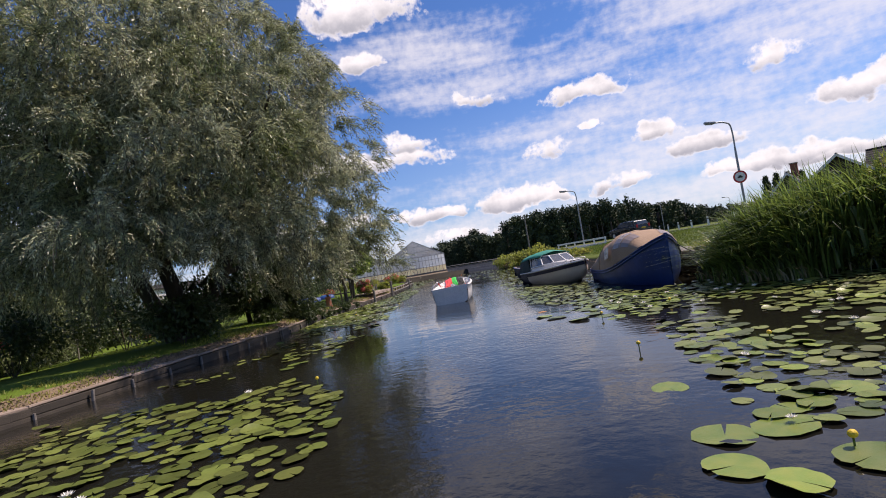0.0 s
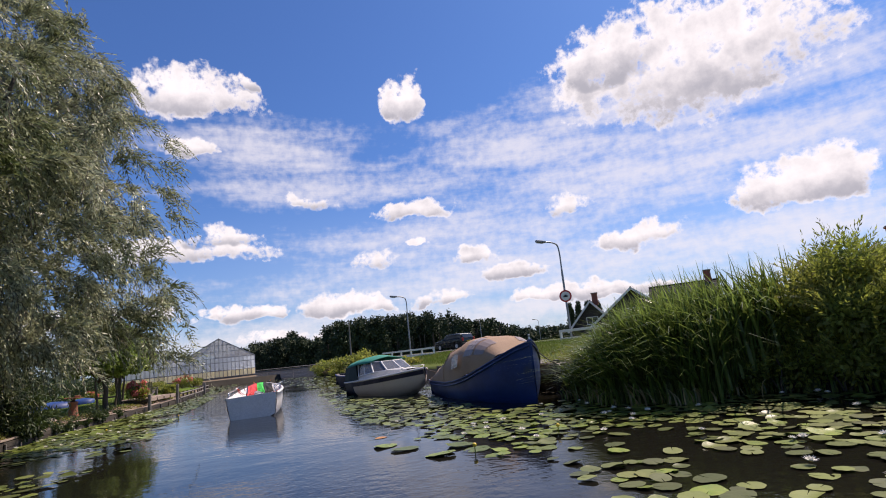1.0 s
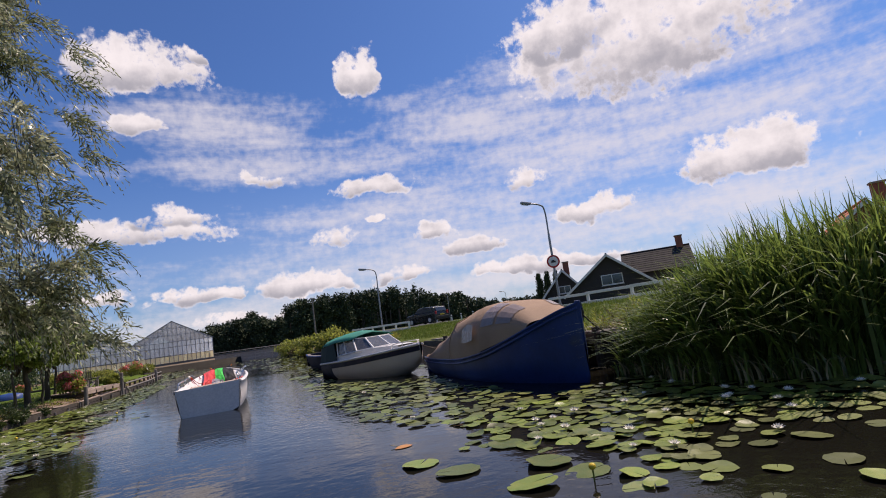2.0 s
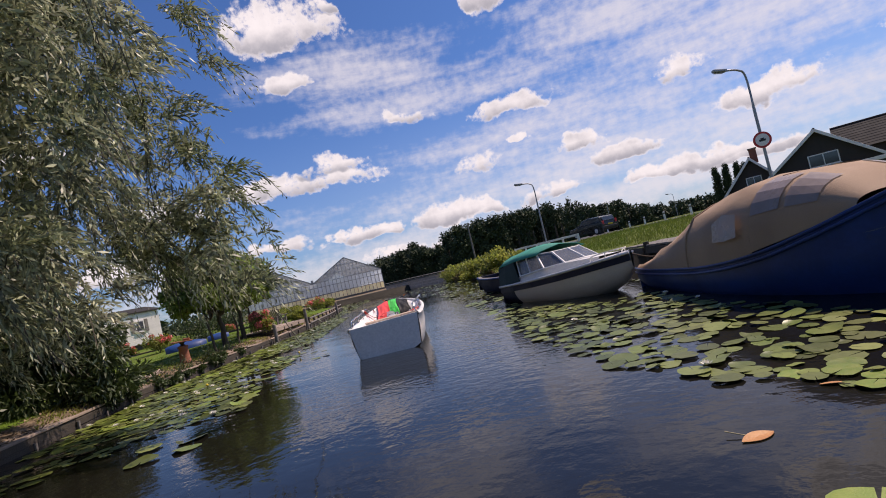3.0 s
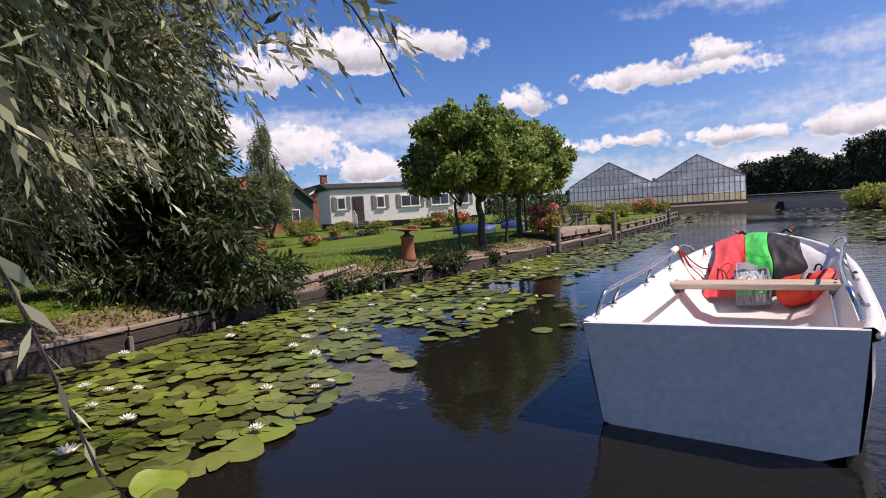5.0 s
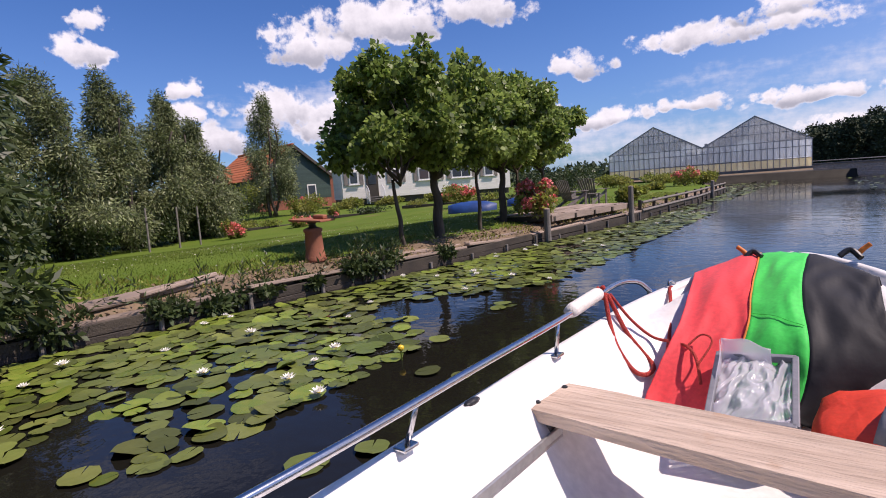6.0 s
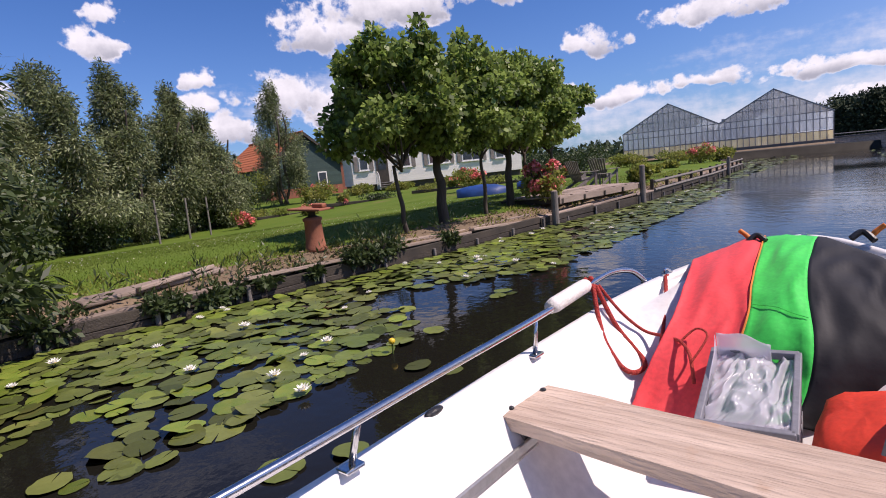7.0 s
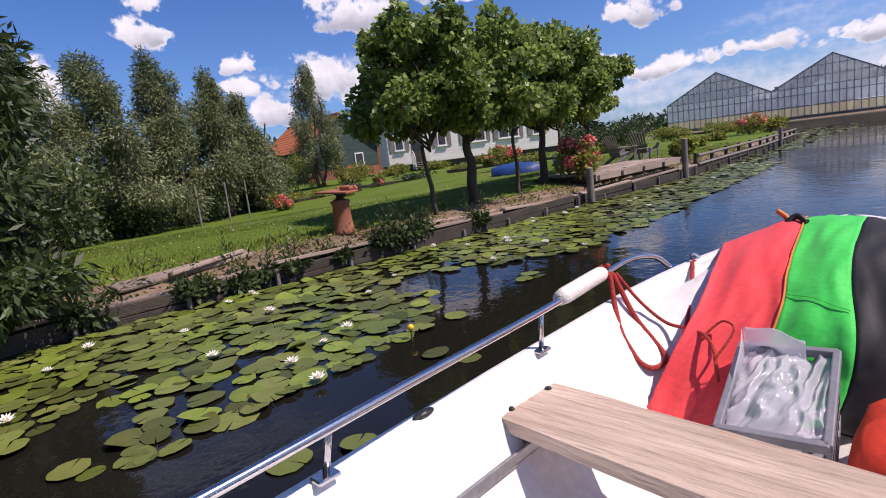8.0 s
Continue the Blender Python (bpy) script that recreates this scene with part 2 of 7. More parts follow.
LEAF_LIME = mat("lime_leaf", (0.255, 0.33, 0.085), (0.115, 0.18, 0.036), 1.3, 0.45, 0, 0, 8.0, islands=0.6, trans=0.42, spec=0.45)
LEAF_GREY = mat("grey_willow_leaf", (0.235, 0.265, 0.13), (0.085, 0.115, 0.036), 0.6, 0.5, 0, 0, 8.0, islands=0.8, trans=0.3)
# own colour of ivy and dark shrubs; shade put into colour on willow scrub
LEAF_DARK_AND_SHADE = mat("dark_shrub_and_shade_leaf", (0.06, 0.09, 0.026), (0.038, 0.06, 0.018), 0.8, 0.5, 0, 0, 8.0, islands=0.4, trans=0.2)
LEAF_BUSH = mat("bush_leaf", (0.17, 0.22, 0.035), (0.27, 0.26, 0.06), 0.8, 0.55, 0, 0, 8.0, islands=0.5, trans=0.48)
LEAF_FAR = mat("far_wood_leaf", (0.05, 0.075, 0.028), (0.03, 0.048, 0.018), 0.08, 0.8, 0, 0, 2.0, islands=0.35)
REED = mat("reed_blade", (0.16, 0.225, 0.05), (0.085, 0.13, 0.028), 1.0, 0.36, 0, 0, 8.0, islands=0.65, trans=0.4)
GRASSBLADE = mat("grass_blade", (0.10, 0.165, 0.02), (0.16, 0.19, 0.04), 0.7, 0.6, 0, 0, 8.0, islands=0.4, trans=0.25, spec=0.2)
AUTUMN = mat("orange_leaf", (0.52, 0.24, 0.07), (0.42, 0.17, 0.05), 9.0, 0.6, 0, 0.2, 60.0)
LITTER = mat("leaf_litter", (0.24, 0.17, 0.10), (0.14, 0.10, 0.06), 2.0, 0.9, 0, 0, 20.0, islands=0.5)
DRYREED = mat("dry_reed", (0.36, 0.30, 0.16), (0.25, 0.2, 0.1), 1.0, 0.7, 0, 0, 8.0, islands=0.3)
PAD = mat("lily_pad", (0.11, 0.18, 0.022), (0.19, 0.22, 0.036), 1.5, 0.36, 0, 0.2, 22.0, per_object=0.42, spec=0.45, spots=((0.28, 0.23, 0.08), 1.1, 0.68), rough_var=0.1)
PADS = mat("lily_pad_far", (0.088, 0.126, 0.024), (0.145, 0.158, 0.04), 1.0, 0.42, 0, 0.15, 22.0, islands=0.5, spec=0.35, spots=((0.24, 0.17, 0.05), 0.9, 0.66), rough_var=0.1)
PETAL = mat("white_petal", (0.85, 0.84, 0.78), (0.8, 0.78, 0.7), 8.0, 0.5, 0, 0)
YOLK = mat("yellow_flower", (0.8, 0.55, 0.03), None, 8.0, 0.5, 0, 0)
PINK = mat("pink_bloom", (0.82, 0.17, 0.14), (0.78, 0.26, 0.27), 3.0, 0.6, 0, 0, 20.0, islands=0.4)
GELCOAT = mat("white_gelcoat", (0.82, 0.80, 0.77), (0.74, 0.72, 0.69), 2.0, 0.32, 0, 0.03, 30.0, rough_var=0.1)
STEEL = mat("polished_steel", (0.62, 0.62, 0.63), None, 6.0, 0.18, 1.0, 0.02, 60.0, rough_var=0.06)
BLACKPL = mat("black_plastic", (0.02, 0.02, 0.021), None, 6.0, 0.4)
RED = mat("red_nylon", (0.86, 0.075, 0.08), (0.80, 0.06, 0.065), 3.0, 0.68, 0, 0.05, 60.0, sheen=0.1, spec=0.3)
GREEN = mat("green_nylon", (0.02, 0.62, 0.09), (0.02, 0.55, 0.075), 3.0, 0.68, 0, 0.05, 60.0, sheen=0.1, spec=0.3)
BLACK = mat("black_nylon", (0.012, 0.012, 0.014), (0.019, 0.019, 0.021), 3.0, 0.7, 0, 0.04, 60.0, spec=0.4)
ORANGE = mat("orange_thread", (0.8, 0.22, 0.03), None, 8.0, 0.6)
LIFERED = mat("red_padded_cloth", (0.82, 0.065, 0.025), (0.7, 0.045, 0.018), 4.0, 0.6, 0, 0.1, 60.0)
ROPE = mat("red_rope", (0.55, 0.05, 0.035), (0.42, 0.04, 0.03), 30.0, 0.8, 0, 0.8, 160.0)
FOAM = mat("white_foam", (0.78, 0.75, 0.70), (0.68, 0.64, 0.58), 8.0, 0.9, 0, 0.4, 90.0)
CRATE = mat("grey_crate", (0.23, 0.23, 0.255), (0.18, 0.18, 0.2), 6.0, 0.55)
ALU = mat("dull_aluminium", (0.5, 0.5, 0.5), None, 6.0, 0.45, 0.9, 0.1)
BLUEHULL = mat("blue_hull_paint", (0.006, 0.044, 0.195), (0.004, 0.026, 0.11), 1.6, 0.45, 0, 0.05, 20.0, spots=((0.03, 0.05, 0.09), 2.2, 0.64))
TAN = mat("tan_canvas", (0.42, 0.285, 0.185), (0.33, 0.22, 0.145), 1.3, 0.85, 0, 0.2, 120.0)
CREAM = mat("cream_hull", (0.60, 0.54, 0.46), (0.52, 0.46, 0.39), 1.2, 0.4, 0, 0.04)
NAVY = mat("navy_stripe", (0.012, 0.014, 0.035), None, 3.0, 0.55, spec=0.3)
TEAL = mat("green_canvas", (0.02, 0.29, 0.215), (0.016, 0.23, 0.17), 1.5, 0.8, 0, 0.2, 90.0)
DARKCANVAS = mat("dark_green_canvas", (0.02, 0.05, 0.05), None, 2.0, 0.8)
CLEAR = pane_mat("clear_vinyl", (0.2, 0.215, 0.24), 0.66, 0.1)
BAG = pane_mat("milky_bag", (0.88, 0.86, 0.93), 0.6, 0.2, 0.45)
VINYL = pane_mat("hazy_vinyl", (0.36, 0.29, 0.25), 0.82, 0.3)
WHITE = mat("white_paint", (0.78, 0.77, 0.74), (0.70, 0.69, 0.66), 2.0, 0.5, 0, 0.05)
GALV = mat("galvanised_pole", (0.32, 0.33, 0.34), (0.26, 0.27, 0.28), 3.0, 0.5, 0.5, 0.05)
TERRA = mat("terracotta", (0.36, 0.13, 0.07), (0.26, 0.10, 0.06), 5.0, 0.85, 0, 0.4, 40.0, spots=((0.3, 0.25, 0.2), 6.0, 0.66))
CLAD_WHITE = mat("pale_cladding", (0.84, 0.81, 0.76), (0.78, 0.75, 0.70), 1.0, 0.6, 0, 0.05, per_object=0.04)
CLAD_GREEN = mat("dark_green_board", (0.05, 0.085, 0.075), (0.04, 0.07, 0.062), 1.0, 0.65, 0, 0.1, per_object=0.12)
BRICK = mat("red_brick", (0.30, 0.10, 0.06), (0.22, 0.085, 0.055), 2.0, 0.9, 0, 0.5, 25.0)
TILE_O = mat("orange_tile", (0.52, 0.15, 0.045), (0.42, 0.12, 0.04), 1.5, 0.8, 0, 0.3, 30.0, per_object=0.12)
TILE_G = mat("grey_tile", (0.045, 0.042, 0.04), (0.032, 0.03, 0.029), 1.0, 0.92, 0, 0.3, 30.0, per_object=0.1, spec=0.2, rough_var=0.06)
TILE_T = mat("tan_tile", (0.17, 0.125, 0.10), (0.12, 0.09, 0.075), 1.0, 0.92, 0, 0.3, 30.0, per_object=0.1)
BLACKBOARD = mat("black_tarred_board", (0.03, 0.027, 0.025), (0.05, 0.04, 0.035), 2.0, 0.8, 0, 0.2, per_object=0.15)
GLASS = mat("window_glass", (0.03, 0.04, 0.05), (0.05, 0.06, 0.075), 0.8, 0.06, 0, 0, spec=0.8, rough_var=0.04)
GHGLASS = pane_mat("whitewashed_glass", (0.90, 0.94, 0.97), 0.7, 0.3, 0.85)
GHROOF = pane_mat("dusty_roof_glass", (0.56, 0.58, 0.59), 0.45, 0.35, 0.5)
GHPANEL = mat("cream_wall_panel", (0.93, 0.87, 0.68), (0.90, 0.81, 0.60), 1.5, 0.7, 0, 0.1, per_object=0.08, trans=0.7)
GHFRAME = mat("greenhouse_bar", (0.36, 0.37, 0.37), (0.26, 0.27, 0.27), 3.0, 0.55, 0.3)
CONCRETE = mat("old_concrete", (0.27, 0.235, 0.19), (0.17, 0.145, 0.115), 1.5, 0.9, 0, 0.5, 30.0)
CARPAINT = mat("dark_car_paint", (0.02, 0.025, 0.024), None, 1.0, 0.22)
TYRE = mat("tyre", (0.02, 0.02, 0.02), None, 6.0, 0.85)
LAMPRED = mat("red_tail_lamp", (0.6, 0.02, 0.02), None, 6.0, 0.25)
BLUECOVER = mat("blue_cover", (0.02, 0.075, 0.26), (0.012, 0.045, 0.17), 2.0, 0.5, 0, 0.2, 20.0)
SIGNRED = mat("sign_red", (0.6, 0.03, 0.03), None, 5.0, 0.45)

# ---------------------------------------------------------------- building helpers
rng = np.random.default_rng(7)


def thing(name, label, category, at=(0, 0, 0), turn=0.0, group="", kind=""):
    ob = new(name)
    ob.matrix_world = pose(*at, 0, 0, turn)
    return tagged(ob, label, category, group, kind)


def link_mesh(name, me, material, parent=None, label=""):
    me.materials.append(material)
    ob = new(name, me)
    if parent is not None:
        ob.parent = parent
    if label:
        ob["label"] = label
    return ob


def part(name, bm, material, parent=None, label="", smooth=False):
    me = bpy.data.meshes.new(name)
    bmesh.ops.recalc_face_normals(bm, faces=bm.faces)
    if smooth:
        for f in bm.faces:
            f.smooth = True
    bm.to_mesh(me)
    bm.free()
    return link_mesh(name, me, material, parent, label)


def raw(name, verts, faces, material, parent=None, label="", smooth=False):
    me = bpy.data.meshes.new(name)
    me.from_pydata([tuple(map(float, v)) for v in verts], [], [tuple(map(int, f)) for f in faces])
    if smooth:
        me.polygons.foreach_set("use_smooth", [True] * len(me.polygons))
    return link_mesh(name, me, material, parent, label)


def box(size, at=(0, 0, 0), bevel=0.0, turn=(0, 0, 0), bm=None):
    bm = bm or bmesh.new()
    made = bmesh.ops.create_cube(bm, size=1.0, matrix=pose(*at, *turn) @ Matrix.Diagonal((*size, 1)))
    if bevel:
        edges = list({e for v in made["verts"] for e in v.link_edges})
        bmesh.ops.bevel(bm, geom=edges, offset=bevel, segments=2, affect="EDGES", profile=0.5)
    return bm


def rod(a, b, r, r2=None, sides=10, bm=None):
    bm = bm or bmesh.new()
    a, b = Vector(a), Vector(b)
    d = b - a
    q = d.to_track_quat("Z", "Y").to_matrix().to_4x4()
    bmesh.ops.create_cone(bm, cap_ends=True, segments=sides, radius1=r, radius2=r if r2 is None else r2, depth=d.length,
                          matrix=Matrix.Translation((a + b) / 2) @ q)
    return bm


def ball(at, size, bm=None, sub=2):
    bm = bm or bmesh.new()
    size = (size,) * 3 if isinstance(size, (int, float)) else size
    bmesh.ops.create_icosphere(bm, subdivisions=sub, radius=1.0, matrix=Matrix.Translation(at) @ Matrix.Diagonal((*size, 1)))
    return bm


def spline(points, n=8):
    """A smooth line through the points."""
    p = [Vector(q) for q in points]
    out = []
    for i in range(len(p) - 1):
        a, b, c, d = p[max(i - 1, 0)], p[i], p[i + 1], p[min(i + 2, len(p) - 1)]
        for k in range(n):
            t = k / n
            out.append(0.5 * ((2 * b) + (c - a) * t + (2 * a - 5 * b + 4 * c - d) * t * t + (3 * b - a - 3 * c + d) * t ** 3))
    return out + [p[-1]]


def tube(points, radius, sides=8, bm=None):
    """A round bar along points; radius is one number or one a point."""
    bm = bm or bmesh.new()
    points = [Vector(p) for p in points]
    rad = [float(radius)] * len(points) if isinstance(radius, (int, float)) else [float(r) for r in radius]
    rings, up = [], Vector((0.13, 0.21, 1)).normalized()
    for i, p in enumerate(points):
        d = (points[min(i + 1, len(points) - 1)] - points[max(i - 1, 0)]).normalized()
        side = d.cross(up)
        side = side.normalized() if side.length > 1e-3 else Vector((1, 0, 0))
        other = side.cross(d).normalized()
        rings.append([bm.verts.new(p + rad[i] * (math.cos(a) * side + math.sin(a) * other)) for a in (2 * math.pi * k / sides for k in range(sides))])
    for r, s in zip(rings, rings[1:]):
        for k in range(sides):
            bm.faces.new((r[k], r[(k + 1) % sides], s[(k + 1) % sides], s[k]))
    bm.faces.new(rings[0][::-1])
    bm.faces.new(rings[-1])
    return bm


def sheet(rows, bm=None, closed=False):
    """A grid of faces over rows of points."""
    bm = bm or bmesh.new()
    g = [[bm.verts.new(p) for p in row] for row in rows]
    for a, b in zip(g, g[1:]):
        for k in range(len(a) - 1 + closed):
            bm.faces.new((a[k], a[(k + 1) % len(a)], b[(k + 1) % len(a)], b[k]))
    return bm


def thick(bm, t):
    """Gives a sheet a real thickness."""
    bmesh.ops.recalc_face_normals(bm, faces=bm.faces)
    bmesh.ops.solidify(bm, geom=bm.faces[:], thickness=t)
    return bm


def prism(outline, depth, m=None):
    """An outline in x and z, pushed along y by depth."""
    bm = bmesh.new()
    a = [bm.verts.new((x, 0, z)) for x, z in outline]
    b = [bm.verts.new((x, depth, z)) for x, z in outline]
    bm.faces.new(a)
    bm.faces.new(b[::-1])
    for k in range(len(a)):
        bm.faces.new((a[k], b[k], b[(k + 1) % len(a)], a[(k + 1) % len(a)]))
    if m is not None:
        bmesh.ops.transform(bm, matrix=m, verts=bm.verts)
    return bm


def leaves(name, pos, along, length, width, material, parent=None, label="", droop=0.0, roll=None):
    """Many small folded leaves: a lozenge each, from its stalk at pos along the given way."""
    n = len(pos)
    along = along / np.maximum(np.linalg.norm(along, axis=1, keepdims=True), 1e-6)
    helper = rng.normal(size=(n, 3)) if roll is None else roll
    side = np.cross(along, helper)
    side /= np.maximum(np.linalg.norm(side, axis=1, keepdims=True), 1e-6)
    length, width = np.broadcast_to(length, n)[:, None], np.broadcast_to(width, n)[:, None]
    mid = pos + along * length * 0.45
    tip = pos + along * length + np.array([0, 0, -1.0]) * droop * length
    v = np.stack([pos, mid + side * width * 0.5, tip, mid - side * width * 0.5], 1).reshape(-1, 3)
    me = bpy.data.meshes.new(name)
    me.vertices.add(4 * n)
    me.vertices.foreach_set("co", v.ravel())
    me.loops.add(4 * n)
    me.loops.foreach_set("vertex_index", np.arange(4 * n))
    me.polygons.add(n)
    me.polygons.foreach_set("loop_start", np.arange(0, 4 * n, 4))
    me.update(calc_edges=True)
    return link_mesh(name, me, material, parent, label)


def unit(n):
    v = rng.normal(size=(n, 3))
    return v / np.linalg.norm(v, axis=1, keepdims=True)


def lerp(t, ts, vs):
    return float(np.interp(t, ts, vs))


# ---------------------------------------------------------------- ground, canal
def left_edge(y):
    return lerp(y, (-60, 4, 10, 15, 17.3, 20.3, 22, 25, 28, 32, 40, 48, 58, 63), (-9.0, -8.0, -7.0, -6.35, -6.3, -6.6, -6.35, -6.05, -5.85, -5.4, -5.5, -6.0, -9.5, -14.0))


def right_edge(y):
    return lerp(y, (-60, 4, 9, 11.5, 14, 22, 30, 45, 60, 63), (9.0, 8.6, 8.0, 6.6, 6.0, 6.0, 5.6, 4.2, 2.5, 2.0))


LAND_L, LAND_R = 0.46, 1.0


def edge_drop(d):
    """How far the lawn falls away at a distance from the water's edge."""
    return lerp(d, (0.0, 0.2, 0.5, 1.6, 2.6), (0.26, 0.17, 0.11, 0.03, 0.0))


def lawn_level(x, y):
    """Height of the left lawn: level at the bank, falling away gently towards the willows."""
    d = left_edge(y) - x
    return LAND_L - 0.6 * min(max((d - 2.2) / 11.0, 0.0), 1.0) * lerp(y, (4, 12, 29, 39), (0.3, 1.0, 1.0, 0.0))


def bank_level(x, y):
    """Height of the right bank: a slope up to the road."""
    d = x - right_edge(y)
    return lerp(d, (0.0, 1.5, 5.5, 12, 40), (0.5, 0.62, 0.95, LAND_R, LAND_R))


def build_ground():
    ys = np.concatenate([[-900, -300, -120, -60], np.arange(-40, 62, 2.0), [62, 63.0, 63.4, 64, 66, 70, 90, 130, 200, 400, 900, 1800]])
    verts, nx = [], 0
    for y in ys:
        el, er = left_edge(y), right_edge(y)
        open_water = 1.0 if y <= 63.0 else 0.0
        row = []
        for x in (-1500, -400, -120, -60, -40, -28, -20, -15.5, -12.2):
            row.append((x, y, lawn_level(x, y) + 0.03 * math.sin(x * 0.31 + y * 0.17)))
        for d in (2.6, 1.6, 0.5, 0.2):
            row.append((el - d, y, lawn_level(el - d, y) - edge_drop(d) + 0.015 * math.sin(y * 1.7 + d * 3)))
        deep = -0.9 * open_water + 0.5 * (1 - open_water)
        row.append((el - 0.03, y, 0.19))
        row.append((el - 0.02, y, deep))
        row.append(((el + er) / 2, y, deep))
        row.append((er + 0.02, y, deep))
        row.append((er + 0.05, y, 0.45))
        for d in (0.5, 1.5, 3, 5.5, 9, 12, 20, 40, 90, 300, 1500):
            row.append((er + d, y, bank_level(er + d, y) + (0.05 * math.sin(x * 1.3 + y * 0.9 + d) if d < 9 else 0)))
        nx = len(row)
        verts += row
    faces, kinds = [], []
    for j in range(len(ys) - 1):
        for i in range(nx - 1):
            faces.append((j * nx + i, j * nx + i + 1, (j + 1) * nx + i + 1, (j + 1) * nx + i))
            kinds.append(0 if i < 11 else 3 if i < 13 else 2 if i < 17 else 1)
    ob = raw("ground", verts, faces, GRASS, None, smooth=True)
    for m_ in (VERGE, MUD, SOIL):
        ob.data.materials.append(m_)
    ob.data.polygons.foreach_set("material_index", kinds)
    return tagged(ob, "mown lawn and rough grass banks along a canal", "ground", kind="structure")


build_ground()


def build_water():
    rows = []
    for y in [-900, -300, -60] + list(np.arange(-40, 63, 4.0)) + [63.2]:
        rows.append([(left_edge(y) - 0.6, y, 0), (right_edge(y) + 0.6, y, 0)])
    ob = part("water", sheet(rows), WATER)
    return tagged(ob, "dark still canal water mirroring sky and clouds", "water", kind="structure")


build_water()

# road on the far side of the right bank, following the lamp posts
def road_x(y):
    return 14.9 - 0.306 * (y - 29.7)


def lane_x(y):
    return 16.2 + 0.34 * (y - 54)


def build_road():
    rows = [[(road_x(y) + d, y, LAND_R + 0.06 + 0.05 * (abs(d - 2.6) < 2)) for d in (0.3, 0.6, 2.6, 4.8, 5.1)] for y in np.arange(-60, 150, 5.0)]
    bm = sheet(rows)
    tagged(part("road", bm, ASPHALT), "grey asphalt road on the bank behind the boats", "road", kind="structure")
    bm = sheet([[(lane_x(y) + d, y, LAND_R + 0.06 + 0.05 * (abs(d) < 2)) for d in (-2.3, -1.9, 0, 1.9, 2.3)] for y in np.arange(47, 112, 5.0)])
    tagged(part("side_road", bm, ASPHALT), "narrow asphalt lane leading off to the wood", "road", kind="structure")


build_road()


# ---------------------------------------------------------------- left bank: revetment
def build_revetment():
    wall = thing("canal_revetment", "weathered timber revetment with capping planks along the lawn", "revetment", kind="structure")
    for k, y in enumerate(np.arange(2, 62, 2.0)):
        a, b = Vector((left_edge(y), y, 0)), Vector((left_edge(y + 2.0), y + 2.0, 0))
        mid, d = (a + b) / 2, b - a
        ang = math.degrees(math.atan2(d.y, d.x)) - 90
        for h, row in ((0.0, 0), (0.13, 1)):
            part("board", box((0.05, d.length - 0.015, 0.12), (mid.x + 0.03 + 0.008 * (k % 3), mid.y, h + 0.01 * rng.normal()), 0.006, (0.5 * rng.normal(), 1.2 * ((k + row) % 3 - 1), ang)), DARKWOOD, wall)
        # two worn planks to a stretch, laid unevenly, here and there one missing
        for row, q in ((0, -0.02), (1, -0.17)):
            if row and k % 4 == 1:
                continue
            w = rng.uniform(0.10, 0.15)
            part("capping_plank", box((w, d.length - rng.uniform(0.02, 0.25 * row + 0.03), 0.045), (mid.x + q + 0.02 * rng.normal(), mid.y, 0.215 + 0.02 * row + 0.012 * rng.normal()), 0.01, (0.9 * rng.normal(), 5.0 * rng.normal(), ang + 1.3 * rng.normal())), OLDWOOD, wall)
        for q in (0.0, 1.0):
            p = a.lerp(b, q / 2)
            lean = 0.02 * rng.normal()
            part("pile", rod((p.x + 0.1, p.y, -0.5), (p.x + 0.1 + lean, p.y + lean, 0.08 + rng.uniform(0, 0.12)), 0.034, 0.027, 8), GREYWOOD, wall)


build_revetment()


def build_pile(at, top, name="mooring_post"):
    ob = thing(name, "grey weathered mooring post standing at the bank edge", "post", at)
    part("shaft", rod((0, 0, -0.7), (0, 0, top), 0.075, 0.065, 12), GREYWOOD, ob)
    part("worn_top", ball((0, 0, top), (0.066, 0.066, 0.02), sub=2), OLDWOOD, ob)


build_pile((left_edge(28.3) + 0.2, 28.3, 0), 0.66)
build_pile((left_edge(32.3) + 0.12, 32.3, 0), 0.92)
build_pile((left_edge(43.0) + 0.15, 43.0, 0), 0.7)


def build_deck():
    d = thing("jetty_deck", "brown wooden deck along the water's edge", "deck", (0, 0, 0))
    for i in range(7):
        for k in range(6):
            y = 28.7 + 0.6 * k + 0.3
            x = left_edge(y) - 0.12 - 0.19 * i
            part("deck_board", box((0.175, 0.585, 0.03), (x, y, 0.50 + 0.003 * ((i + k) % 3)), 0.005), OLDWOOD, d)
    for y in np.arange(28.8, 32.3, 0.85):
        part("joist", box((1.5, 0.08, 0.1), (left_edge(y) - 0.68, y, 0.425)), DARKWOOD, d)
    part("fascia", box((0.04, 3.6, 0.14), (left_edge(30.5) + 0.03, 30.5, 0.44), 0.005, (0, 0, -6)), OLDWOOD, d)


build_deck()


def build_low_fence():
    f = thing("low_bank_fence", "low dark timber fence along the bank past the deck", "fence")
    ys = np.arange(33.4, 49.0, 1.3)
    for y in ys:
        x = left_edge(y) + 0.0
        part("post", box((0.08, 0.08, 0.62), (x, y, 0.2), 0.008), DARKWOOD, f)
    for h in (0.22, 0.44):
        for a, b in zip(ys, ys[1:]):
            part("rail", tube([(left_edge(a) + 0.06, a, h), (left_edge(b) + 0.06, b, h)], 0.04, 6), GREYWOOD, f)


build_low_fence()


